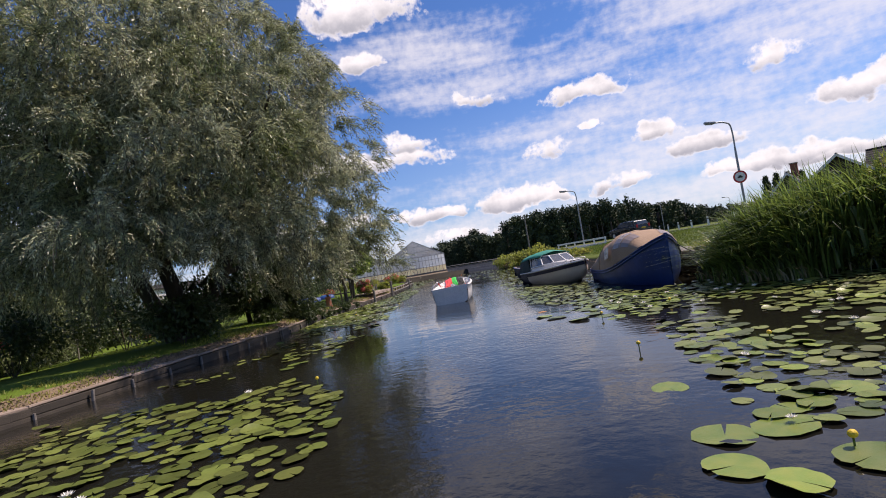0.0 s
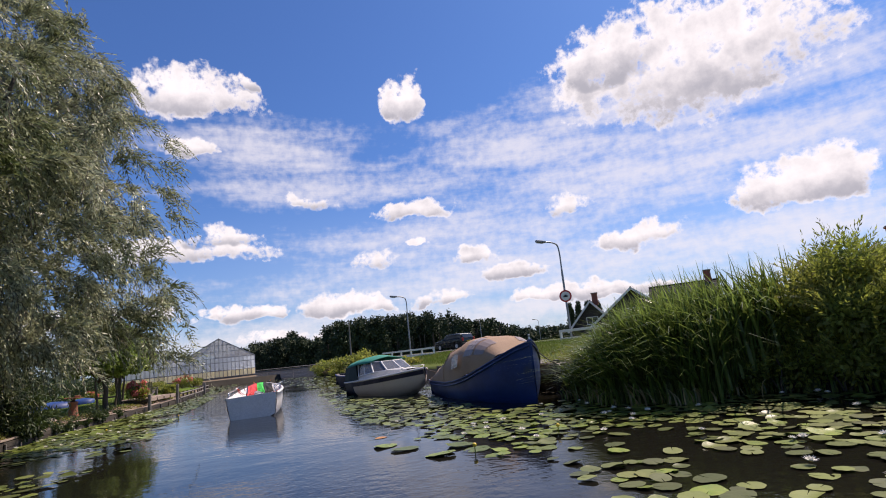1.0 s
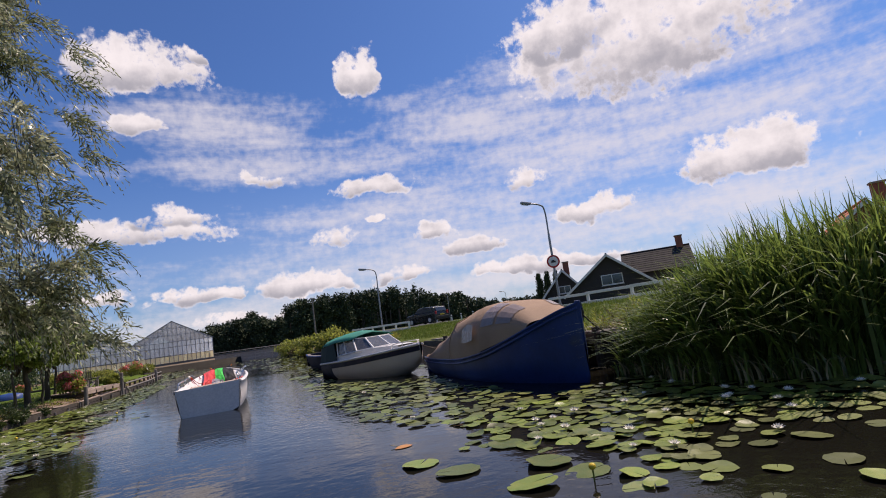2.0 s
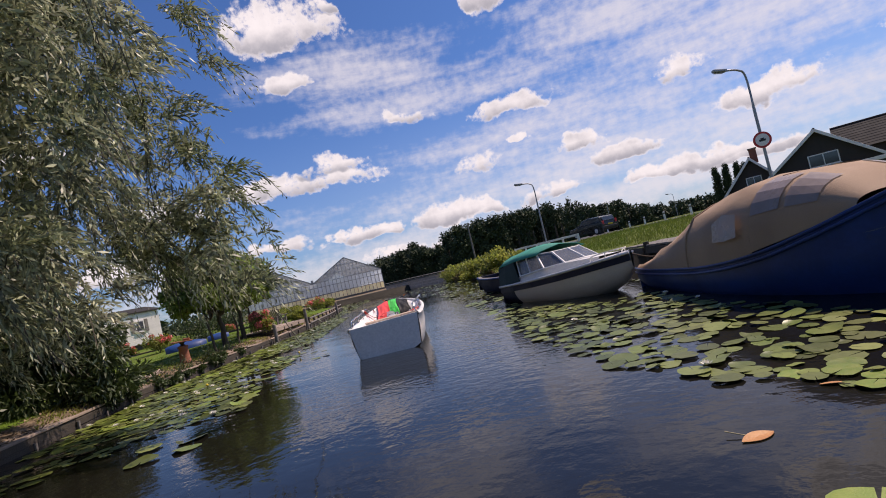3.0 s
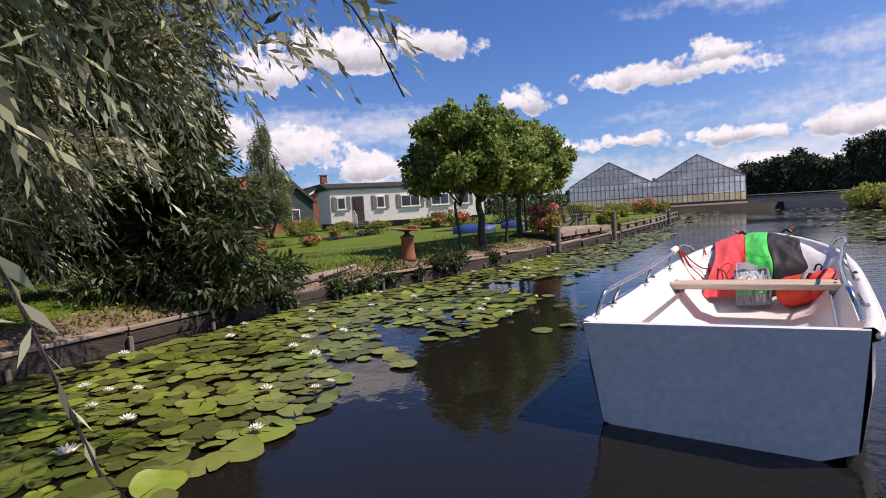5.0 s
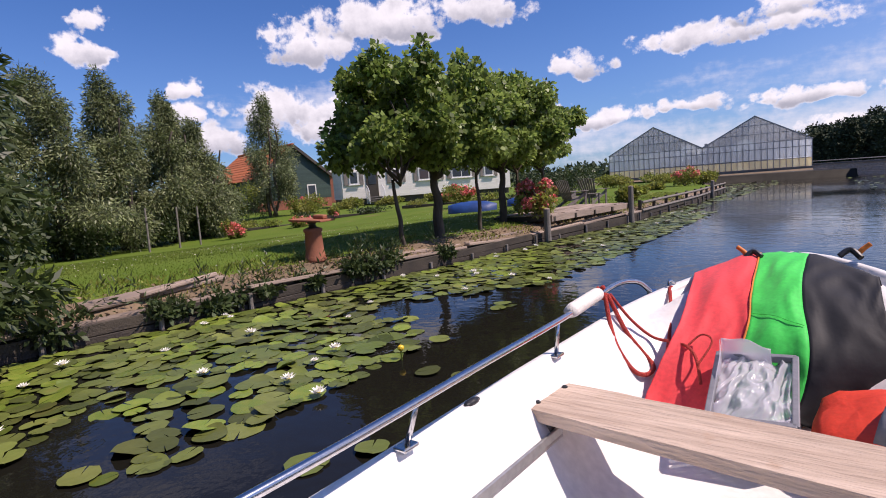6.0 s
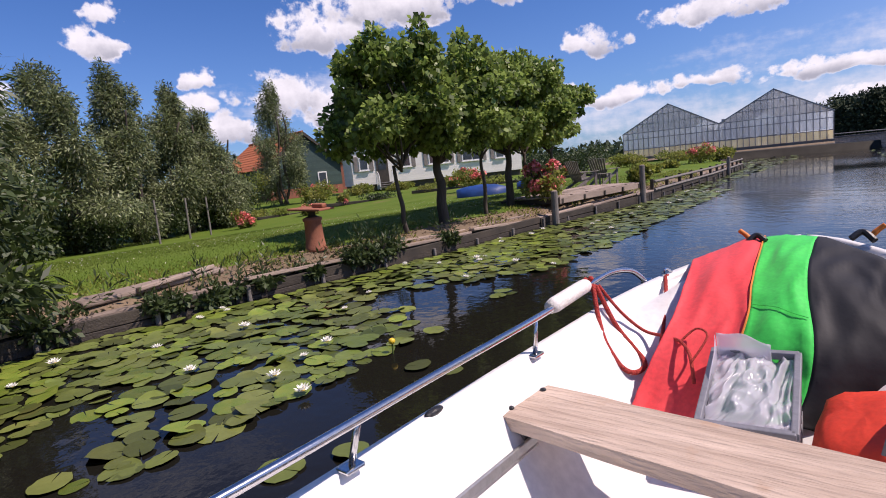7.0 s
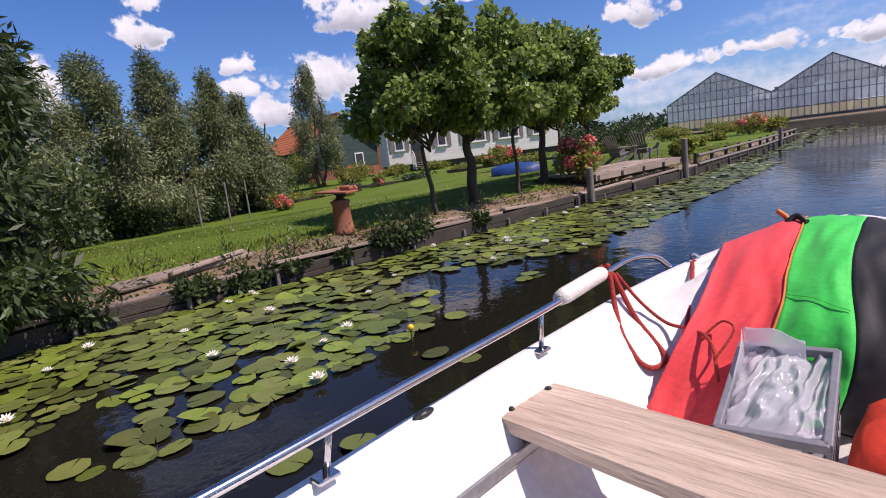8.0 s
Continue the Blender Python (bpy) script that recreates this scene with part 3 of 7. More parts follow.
# ---------------------------------------------------------------- greenhouse
def build_greenhouse():
    a, b = Vector((-19.2, 67.6, 0.6)), Vector((-3.8, 70.2, 0.6))
    along = (b - a).normalized()
    g = thing("greenhouse", "old glass greenhouse with two gabled bays and cream lower panels", "greenhouse", a, math.degrees(math.atan2(along.y, along.x)))
    W, eave, ridge, deep = (b - a).length, 2.35, 4.55, 42.0
    bay = W / 2
    part("plinth", box((W + 0.2, 0.25, 0.5), (W / 2, 0.1, -0.05), 0.01), CONCRETE, g)
    n = 36
    step = W / n
    for k in range(n):
        x = step * (k + 0.5)
        part("panel", box((step - 0.05, 0.05, 0.68), (x, 0.02, 0.55)), GHPANEL, g)
        part("pane", box((step - 0.05, 0.03, 0.82), (x, 0.02, 1.37)), GHGLASS, g)
        part("pane", box((step - 0.05, 0.03, 0.5), (x, 0.02, 2.09)), GHGLASS, g)
    for k in range(n + 1):
        part("mullion", box((0.05, 0.09, 2.2), (step * k, 0.0, 1.27)), GHFRAME, g)
    for h in (0.9, 1.81, eave):
        part("transom", box((W, 0.08, 0.055), (W / 2, -0.012, h)), GHFRAME, g)
    for c in range(2):
        x0 = bay * c
        half = bay / 2

        def roof_at(x):
            return eave + (ridge - eave) * (1 - abs(x - half) / half)

        m_ = 18
        for k in range(m_):
            xa, xb = bay * k / m_ + 0.02, bay * (k + 1) / m_ - 0.02
            part("gable_pane", prism([(x0 + xa, eave + 0.04), (x0 + xb, eave + 0.04), (x0 + xb, max(roof_at(xb) - 0.03, eave + 0.045)), (x0 + xa, max(roof_at(xa) - 0.03, eave + 0.045))], 0.03), GHROOF, g)
            if k:
                part("gable_bar", box((0.04, 0.07, roof_at(bay * k / m_) - eave), (x0 + bay * k / m_, 0.0, (roof_at(bay * k / m_) + eave) / 2)), GHFRAME, g)
        for s in (0, 1):
            p = [(x0, eave), (x0 + half, ridge)] if s == 0 else [(x0 + half, ridge), (x0 + bay, eave)]
            ang = math.degrees(math.atan2(p[1][1] - p[0][1], p[1][0] - p[0][0]))
            ln = math.hypot(p[1][0] - p[0][0], p[1][1] - p[0][1])
            mx, mz = (p[0][0] + p[1][0]) / 2, (p[0][1] + p[1][1]) / 2
            part("verge_bar", box((ln + 0.1, 0.12, 0.09), (mx, -0.02, mz), 0.01, (0, -ang, 0)), GHFRAME, g)
            strips = 16
            for k in range(strips):
                part("roof_pane", box((ln, deep / strips - 0.06, 0.03), (mx, 0.1 + deep * (k + 0.5) / strips, mz), 0, (0, -ang, 0)), GHROOF, g)
        for h in (0.33, 0.66):
            part("gable_rail", box((bay * (1 - h) - 0.1, 0.06, 0.05), (x0 + half, -0.012, eave + (ridge - eave) * h)), GHFRAME, g)
    part("back_wall", box((W, 0.1, 2.4), (W / 2, deep, 1.2)), GHGLASS, g)
    for x in (0.0, W):
        for k in range(8):
            part("side_pane", box((0.04, deep / 8 - 0.06, 2.2), (x, deep * (k + 0.5) / 8 + 0.1, 1.25)), GHGLASS, g)
    part("vent_ridge", box((0.3, 3.0, 0.35), (bay * 1.0 - 0.3, 16, 3.1), 0.03), GHFRAME, g)
    # terraced bank in front
    s = thing("greenhouse_bank", "brown earth bank with a timber edge below the greenhouse", "bank", kind="structure")
    part("earth", sheet([[(-20.5, 62.3, -0.3), (-12, 63.0, -0.3), (-3.2, 64.6, -0.3)], [(-20.5, 62.5, 0.28), (-12, 63.3, 0.28), (-3.2, 65.0, 0.28)],
                         [(-20.5, 67.0, 0.62), (-12, 68.5, 0.62), (-2.6, 70.1, 0.62)]]), SOIL, s)
    return g


build_greenhouse()


def build_far_quay():
    q = thing("far_quay", "low brown weathered timber quay closing the canal", "quay", kind="structure")
    pts = [(-3.4, 65.2), (-1.0, 63.6), (3.4, 57.0)]
    for k, (a, b) in enumerate(zip(pts, pts[1:])):
        a, b = Vector((*a, 0)), Vector((*b, 0))
        d = b - a
        n_ = max(2, int(d.length / 2.2))
        for j in range(n_):
            p = a + d * ((j + 0.5) / n_)
            for i in range(4):
                part("quay_plank", box((d.length / n_ - 0.03, 0.14 + 0.03 * (i % 2), 0.27), (p.x, p.y, -0.12 + 0.285 * i), 0.015, (0, 0, math.degrees(math.atan2(d.y, d.x)))), PLANKWOOD, q)
        m_ = (a + b) / 2
        part("quay_cap", box((d.length, 0.35, 0.1), (m_.x, m_.y, 0.93), 0.01, (0, 0, math.degrees(math.atan2(d.y, d.x)))), GREYWOOD, q)
    part("culvert", box((2.2, 0.12, 0.6), (-3.0, 64.35, 0.15), 0.01, (0, 0, -30)), BLACKPL, q)


build_far_quay()

# ---------------------------------------------------------------- trees
def limb_points(a, b, wob, n=7):
    a, b = np.array(a, float), np.array(b, float)
    pts = []
    for k in range(n):
        t = k / (n - 1)
        p = a + (b - a) * t
        if 0 < k < n - 1:
            p = p + rng.normal(size=3) * wob
        pts.append(p)
    return spline([tuple(p) for p in pts], 3)


def build_weeping_willow():
    base = (-9.0, 15.6, 0.42)
    t = thing("willow_tree", "large old willow hanging low over the water", "tree", base)
    stems = []
    for k, (dx, dy, h, r) in enumerate(((0.3, -0.6, 5.5, 0.30), (-1.3, 0.9, 6.0, 0.26), (1.3, 1.2, 5.2, 0.24), (-0.8, -1.7, 5.6, 0.25), (2.0, -0.7, 4.6, 0.18), (0.9, 2.2, 4.8, 0.2))):
        pts = limb_points((0.12 * dx, 0.12 * dy, -0.3), (dx * 1.5, dy * 1.5, h), 0.16, 7)
        part("trunk", tube(pts, list(np.linspace(r, r * 0.35, len(pts))), 10), BARK, t, smooth=True)
        stems.append(pts)
    for k in range(26):
        s = stems[k % len(stems)]
        a = s[int(len(s) * rng.uniform(0.45, 0.98)) - 1]
        ang = rng.uniform(0, 2 * math.pi)
        reach = rng.uniform(1.8, 3.6)
        b = a + Vector((math.cos(ang) * reach, math.sin(ang) * reach, rng.uniform(0.8, 2.6)))
        pts = limb_points(tuple(a), tuple(b), 0.14, 6)
        part("limb", tube(pts, list(np.linspace(0.09, 0.025, len(pts))), 6), BARK, t, smooth=True)
    # leafy shoots in clumps over the crown, denser on the open canal side
    n_cl, per = 1480, 13
    u = np.where(rng.uniform(size=n_cl) < 0.82, rng.uniform(-2.3, 0.7, n_cl), rng.uniform(-math.pi, math.pi, n_cl))
    z = 1.05 + 9.7 * rng.uniform(0, 1, n_cl) ** 1.15
    z = np.where((u > -0.2) & (u < 0.9), z, np.maximum(z, np.where(u < -0.45, rng.uniform(1.7, 2.9, n_cl), rng.uniform(1.5, 2.1, n_cl))))
    z = np.where((u > 0.1) & (u < 0.6), np.maximum(z, rng.uniform(1.75, 2.3, n_cl)), z)
    lobes = 1 + 0.07 * np.sin(3 * u + 1.0 + 0.5 * z) + 0.06 * np.sin(7 * u + 1.3 * z) + 0.05 * np.sin(2.6 * z + 4 * u)
    full = np.interp(z, (1.1, 2.0, 4.0, 6.5, 8.5, 10.0, 10.8), (5.5, 5.9, 6.2, 6.1, 5.0, 3.1, 0.9)) * np.interp(u, (-2.6, -1.6, -0.7, 0.0, 0.3, 0.55, 0.9, 2.2, 3.1), (1.15, 1.12, 0.9, 1.03, 0.98, 0.72, 0.52, 0.52, 0.85))
    depth = np.where(rng.uniform(size=n_cl) < 0.74, rng.uniform(0.88, 1.0, n_cl), rng.uniform(0.6, 0.92, n_cl))
    rad = full * lobes * depth
    c = np.stack([np.cos(u) * rad * np.where(np.cos(u) > 0, 1.05, 0.92), np.sin(u) * rad * 0.93, z], 1)
    # gaps between the boughs
    gap_here = np.array([noise.noise(Vector(p) * 0.62) for p in c])
    c[:, :2] *= np.where(gap_here < -0.14, 0.8, 1.0)[:, None]
    away = np.stack([np.cos(u), np.sin(u), np.clip((z - 5.5) * 0.12, -0.15, 0.6)], 1)
    # one thin bough reaches out over the canal
    q = rng.uniform(0, 1, 46) ** 1.4
    c[:46] = np.stack([4.4 + 2.2 * q + rng.normal(0, 0.12, 46), 1.1 + 0.4 * q + rng.normal(0, 0.16, 46), 2.5 - 0.5 * q + rng.normal(0, 0.22, 46)], 1)
    away[:46] = (0.85, 0.42, 0.1)
    per_clump = np.where(np.arange(n_cl) < 46, 3, per)
    own = np.repeat(np.arange(n_cl), per_clump)
    n_sh = len(own)
    start = c[own] + rng.normal(0, 0.06, (n_sh, 3))
    way = away[own] * 0.65 + (rng.normal(0, 0.5, (n_cl, 3)))[own] + rng.normal(0, 0.27, (n_sh, 3)) + [0, 0, -0.1]
    ln = rng.uniform(0.3, 0.78, n_sh) * np.where(c[own][:, 2] < 2.2, 0.95, 1.0) * np.where(own < 46, 0.62, 1.0)
    fall = rng.uniform(0.25, 0.95, n_sh)
    willow_shoots("crown", start, way, ln, fall, t)
    # hanging twigs at the outer edge
    bm_v, bm_f = [], []
    for i in range(0, n_sh, 5):
        b0, d = len(bm_v), way[i] / np.linalg.norm(way[i])
        for s in (0.0, 0.35, 0.7, 1.0):
            p = start[i] + d * ln[i] * s + np.array([0, 0, -fall[i] * ln[i] * s * s])
            bm_v += [p + (0.005, 0, 0), p + (-0.003, 0.005, 0), p + (-0.003, -0.005, 0)]
        for j in range(3):
            for e in range(3):
                bm_f.append((b0 + 3 * j + e, b0 + 3 * j + (e + 1) % 3, b0 + 3 * j + 3 + (e + 1) % 3, b0 + 3 * j + 3 + e))
    raw("hanging_twig", bm_v, bm_f, BARK, t)
    # suckers round the foot
    a_ = rng.uniform(0, 2 * math.pi, 150)
    foot = np.stack([np.cos(a_), np.sin(a_), np.zeros(150)], 1)
    willow_shoots("sucker_leaves", foot * rng.uniform(0.3, 1.3, 150)[:, None] + np.stack([np.zeros(150), np.zeros(150), rng.uniform(0.0, 0.8, 150)], 1), foot * 0.6 + [0, 0, 0.8] + rng.normal(0, 0.2, (150, 3)), rng.uniform(0.5, 0.95, 150), rng.uniform(0.2, 0.7, 150), t)
    # dense inner foliage
    n_in = 125000
    v = unit(n_in) * (rng.uniform(0.3, 0.80, n_in) ** 0.8)[:, None]
    p = np.stack([v[:, 0] * 6.1, v[:, 1] * 5.0 - 0.6, 5.2 + v[:, 2] * 5.2], 1)
    p = p[(p[:, 2] > 1.5) & ((p[:, 2] > 2.4) | (np.hypot(p[:, 0], p[:, 1]) > 3.2))]
    leaves("inner_foliage", p, unit(len(p)) + [0, 0, -0.7], rng.uniform(0.12, 0.24, len(p)), rng.uniform(0.03, 0.06, len(p)), LEAF_WILLOW, t)
    return t


def willow_shoots(name, start, way, ln, fall, parent, gap=0.031, leaf=0.118, material=None):
    """Curved shoots with narrow leaves to both sides, as one foliage mesh."""
    way = way / np.linalg.norm(way, axis=1, keepdims=True)
    most = int(ln.max() / gap) + 1
    P, A, Z = [], [], []
    flat = np.cross(way, rng.normal(size=way.shape))
    flat /= np.linalg.norm(flat, axis=1, keepdims=True)
    for k in range(most):
        live = k * gap < ln
        s = (k * gap / ln[live])[:, None]
        p = start[live] + way[live] * ln[live, None] * s + np.concatenate([np.zeros((live.sum(), 2)), -(fall[live] * ln[live])[:, None] * s * s], 1)
        d = way[live] + np.concatenate([np.zeros((live.sum(), 2)), -(2 * fall[live])[:, None] * s], 1)
        d /= np.linalg.norm(d, axis=1, keepdims=True)
        side = flat[live] * (1 if k % 2 else -1)
        a = d + side * (1.0 * (1.2 - s)) + rng.normal(0, 0.2, p.shape)
        P.append(p)
        A.append(a)
        Z.append(1.05 - 0.45 * s[:, 0] ** 3)
    P, A, Z = np.concatenate(P), np.concatenate(A), np.concatenate(Z)
    keep = P[:, 2] > -0.3
    P, A, Z = P[keep], A[keep], Z[keep]
    size = Z * leaf * rng.uniform(0.75, 1.2, len(P))
    leaves(name, P, A, size, size * rng.uniform(0.19, 0.28, len(P)), material or LEAF_WILLOW, parent)


build_weeping_willow()



def crown_leaves(name, blobs, n, size, material, parent, width=0.55, shell=0.55, down=0.3):
    """Leaves in the outer shells of overlapping clumps given as x, y, z, rx, ry, rz."""
    blobs = np.array(blobs, float)
    share = (blobs[:, 3] * blobs[:, 4] * blobs[:, 5]) ** 0.67
    which = rng.choice(len(blobs), n, p=share / share.sum())
    v = unit(n)
    r = rng.uniform(shell, 1.0, n) + 0.12 * np.abs(rng.normal(size=n))
    b = blobs[which]
    p = b[:, :3] + v * r[:, None] * b[:, 3:]
    a = v + rng.normal(size=(n, 3)) * 0.8 + [0, 0, -down]
    ln = rng.uniform(0.7, 1.3, n) * size
    return leaves(name, p, a, ln, ln * width, material, parent)


def build_lime(at, tall, girth, blobs, n):
    t = thing("lime_tree", "clipped lime tree with a broad leafy crown on the lawn edge", "tree", at, group="row of lime trees")
    pts = limb_points((0, 0, -0.15), (rng.normal(0, 0.05), rng.normal(0, 0.05), tall), 0.012, 6)
    part("trunk", tube(pts, list(np.linspace(girth, girth * 0.6, len(pts))), 10), BARK, t, smooth=True)
    for k in range(7):
        a = rng.uniform(0, 2 * math.pi)
        top = (math.cos(a) * rng.uniform(0.4, 0.9), math.sin(a) * rng.uniform(0.4, 0.9), tall + rng.uniform(0.3, 1.5))
        q = limb_points((0, 0, tall - rng.uniform(0.0, 0.12)), top, 0.07, 5)
        part("limb", tube(q, list(np.linspace(girth * 0.45, 0.015, len(q))), 6), BARK, t, smooth=True)
    crown_leaves("crown", blobs, n, 0.098, LEAF_LIME, t, 0.8, 0.25, 0.5)
    return t


def lime_blobs(reach=1.0):
    """Overlapping tufts of a clipped crown: flat-bottomed, fuller towards the top."""
    out = []
    for _ in range(46):
        h = rng.uniform(1.32, 2.62)
        w = lerp(h, (1.1, 1.5, 2.2, 2.7), (0.8, 1.05, 1.05, 0.75)) * reach
        a, q = rng.uniform(0, 2 * math.pi), rng.uniform(0.15, 1.08) ** 0.6
        r = rng.uniform(0.13, 0.33)
        out.append((math.cos(a) * w * q, math.sin(a) * w * q, h, r * rng.uniform(0.8, 1.2), r * rng.uniform(0.8, 1.2), r * rng.uniform(0.6, 1.0)))
    for _ in range(14):
        r = rng.uniform(0.08, 0.2)
        out.append((rng.uniform(-0.8, 0.8), rng.uniform(-0.8, 0.8), rng.uniform(2.55, 2.95), r, r, r * 1.2))
    return out


for x, y, g_, tall, reach in ((-6.5, 25.0, 0.045, 1.0, 0.95), (-6.55, 26.0, 0.105, 1.1, 1.15), (-6.6, 27.35, 0.045, 1.1, 0.95), (-6.85, 28.6, 0.095, 1.15, 1.15), (-7.3, 30.1, 0.05, 1.1, 1.05), (-7.5, 31.7, 0.06, 1.1, 1.1)):
    build_lime((x, y, lawn_level(x, y) - 0.03), tall, g_, lime_blobs(reach), 13500)


def build_grey_willow(at, tall, spread, n, material=None, label="tall grey-green willow at the back of the lawn", slim=1.0):
    t = thing("willow_tree", label, "tree", at, group="trees behind the lawn")
    for k in range(3):
        q = limb_points((0.15 * k - 0.15, 0.1 * k, -0.1), (rng.normal(0, 0.5) * slim, rng.normal(0, 0.5) * slim, tall * 0.72), 0.1, 6)
        part("trunk", tube(q, list(np.linspace(0.10, 0.03, len(q))), 7), BARK, t, smooth=True)
    blobs = []
    for k in range(34):
        h = 0.1 + 0.9 * (k + rng.uniform(0, 1)) / 34
        w = spread * slim * (1.05 - 0.88 * max(0, h - 0.35) / 0.65) * rng.uniform(0.3, 0.75)
        a = rng.uniform(0, 2 * math.pi)
        r = spread * slim * (1.25 - 0.85 * h)
        blobs.append((math.cos(a) * w, math.sin(a) * w, tall * h * 0.93, r * rng.uniform(0.24, 0.42), r * rng.uniform(0.24, 0.42), tall * rng.uniform(0.07, 0.12)))
    crown_leaves("crown", blobs, n, 0.15, material or LEAF_GREY, t, 0.26, 0.25, 0.6)
    return t


for x, y, h, s in ((-19.4, 21.4, 6.6, 2.2), (-20.4, 24.2, 6.0, 2.2), (-21.4, 26.4, 6.3, 1.6), (-22.0, 28.4, 5.9, 1.5), (-22.6, 29.8, 5.0, 1.7), (-18.2, 18.6, 6.8, 2.4), (-17.4, 15.2, 7.2, 2.6), (-19.0, 11.0, 7.0, 2.8)):
    build_grey_willow((x, y, lawn_level(x, y)), h, s * 1.15, 38000)

build_grey_willow((-26.6, 36.0, LAND_L), 6.7, 1.9, 26000, LEAF_GREY, "slim pointed birch beside the green shed", 0.95)
# silver-green willow in shade: the shade is put into a darker leaf colour
build_grey_willow((-8.4, 19.2, LAND_L), 5.8, 1.7, 30000, LEAF_DARK_AND_SHADE, "dense willow bush at the water's edge, leaf colour darkened for shade", 0.9)
build_grey_willow((-7.0, 19.2, 0.2), 2.5, 1.4, 15000, LEAF_DARK_AND_SHADE, "low willow scrub hanging over the revetment, leaf colour darkened for shade", 1.0)


def build_shrub(name, at, size, n, material, label, category="shrub", leaf=0.11, group="", sprigs=0):
    t = thing(name, label, category, at, group=group)
    sx, sy, sz = size
    for k in range(5):
        a = 2 * math.pi * k / 5
        part("stem", tube(limb_points((0, 0, -0.1), (math.cos(a) * sx * 0.5, math.sin(a) * sy * 0.5, sz * 0.7), 0.03, 4), 0.014, 5), BARK, t)
    blobs = [(rng.uniform(-0.6, 0.6) * sx, rng.uniform(-0.6, 0.6) * sy, sz * rng.uniform(0.25, 0.72), sx * rng.uniform(0.3, 0.5), sy * rng.uniform(0.3, 0.5), sz * rng.uniform(0.2, 0.32)) for _ in range(10)]
    crown_leaves("foliage", blobs, n, leaf, material, t, 0.6, 0.3, 0.2)
    if sprigs:
        b = np.array(blobs)[rng.integers(0, len(blobs), sprigs)]
        v = unit(sprigs)
        v[:, 2] = np.abs(v[:, 2])
        ln = rng.uniform(0.25, 0.6, sprigs)
        willow_shoots("sprig_leaves", b[:, :3] + v * b[:, 3:] * 0.8, v + [0, 0, 0.9], ln, rng.uniform(0, 0.5, sprigs), t, 0.045, 0.1, material)
    return t, blobs


def build_bloom_shrub(at, size, n_bloom, label="hydrangea bush full of pink flower heads"):
    t, blobs = build_shrub("flowering_shrub", at, size, 1500, LEAF_BUSH, label, "flowering shrub", 0.1, "flowering shrubs")
    b = np.array(blobs)
    for k in range(n_bloom):
        q = b[rng.integers(len(b))]
        v = unit(1)[0]
        v[2] = abs(v[2])
        c = q[:3] + v * q[3:] * 0.95
        p = c + unit(60) * 0.09
        leaves("flower_head", p, unit(60), 0.07, 0.06, PINK, t)


build_bloom_shrub((-6.2, 28.95, LAND_L), (0.5, 0.5, 0.85), 26)
build_bloom_shrub((-13.5, 36.2, LAND_L), (0.6, 0.6, 0.9), 16)
build_bloom_shrub((-28.2, 33.9, LAND_L), (0.9, 0.9, 1.2), 26)
build_bloom_shrub((-27.4, 39.2, LAND_L), (0.9, 0.9, 0.85), 26)
build_bloom_shrub((-19.6, 43.4, LAND_L), (0.8, 0.8, 0.9), 20)
build_bloom_shrub((-7.6, 47.0, LAND_L), (0.8, 0.8, 1.0), 18, "red flowering shrub on the bank by the greenhouse")
build_bloom_shrub((-19.2, 29.3, lawn_level(-19.2, 29.3) - 0.03), (0.4, 0.4, 0.75), 18, "small red flowering shrub by the back trees")
build_bloom_shrub((-18.8, 32.1, lawn_level(-18.8, 32.1) - 0.03), (0.45, 0.4, 0.55), 16, "small red flowering shrub on the lawn before the shed")
build_bloom_shrub((-15.5, 15.5, LAND_L), (0.9, 0.9, 1.1), 18)
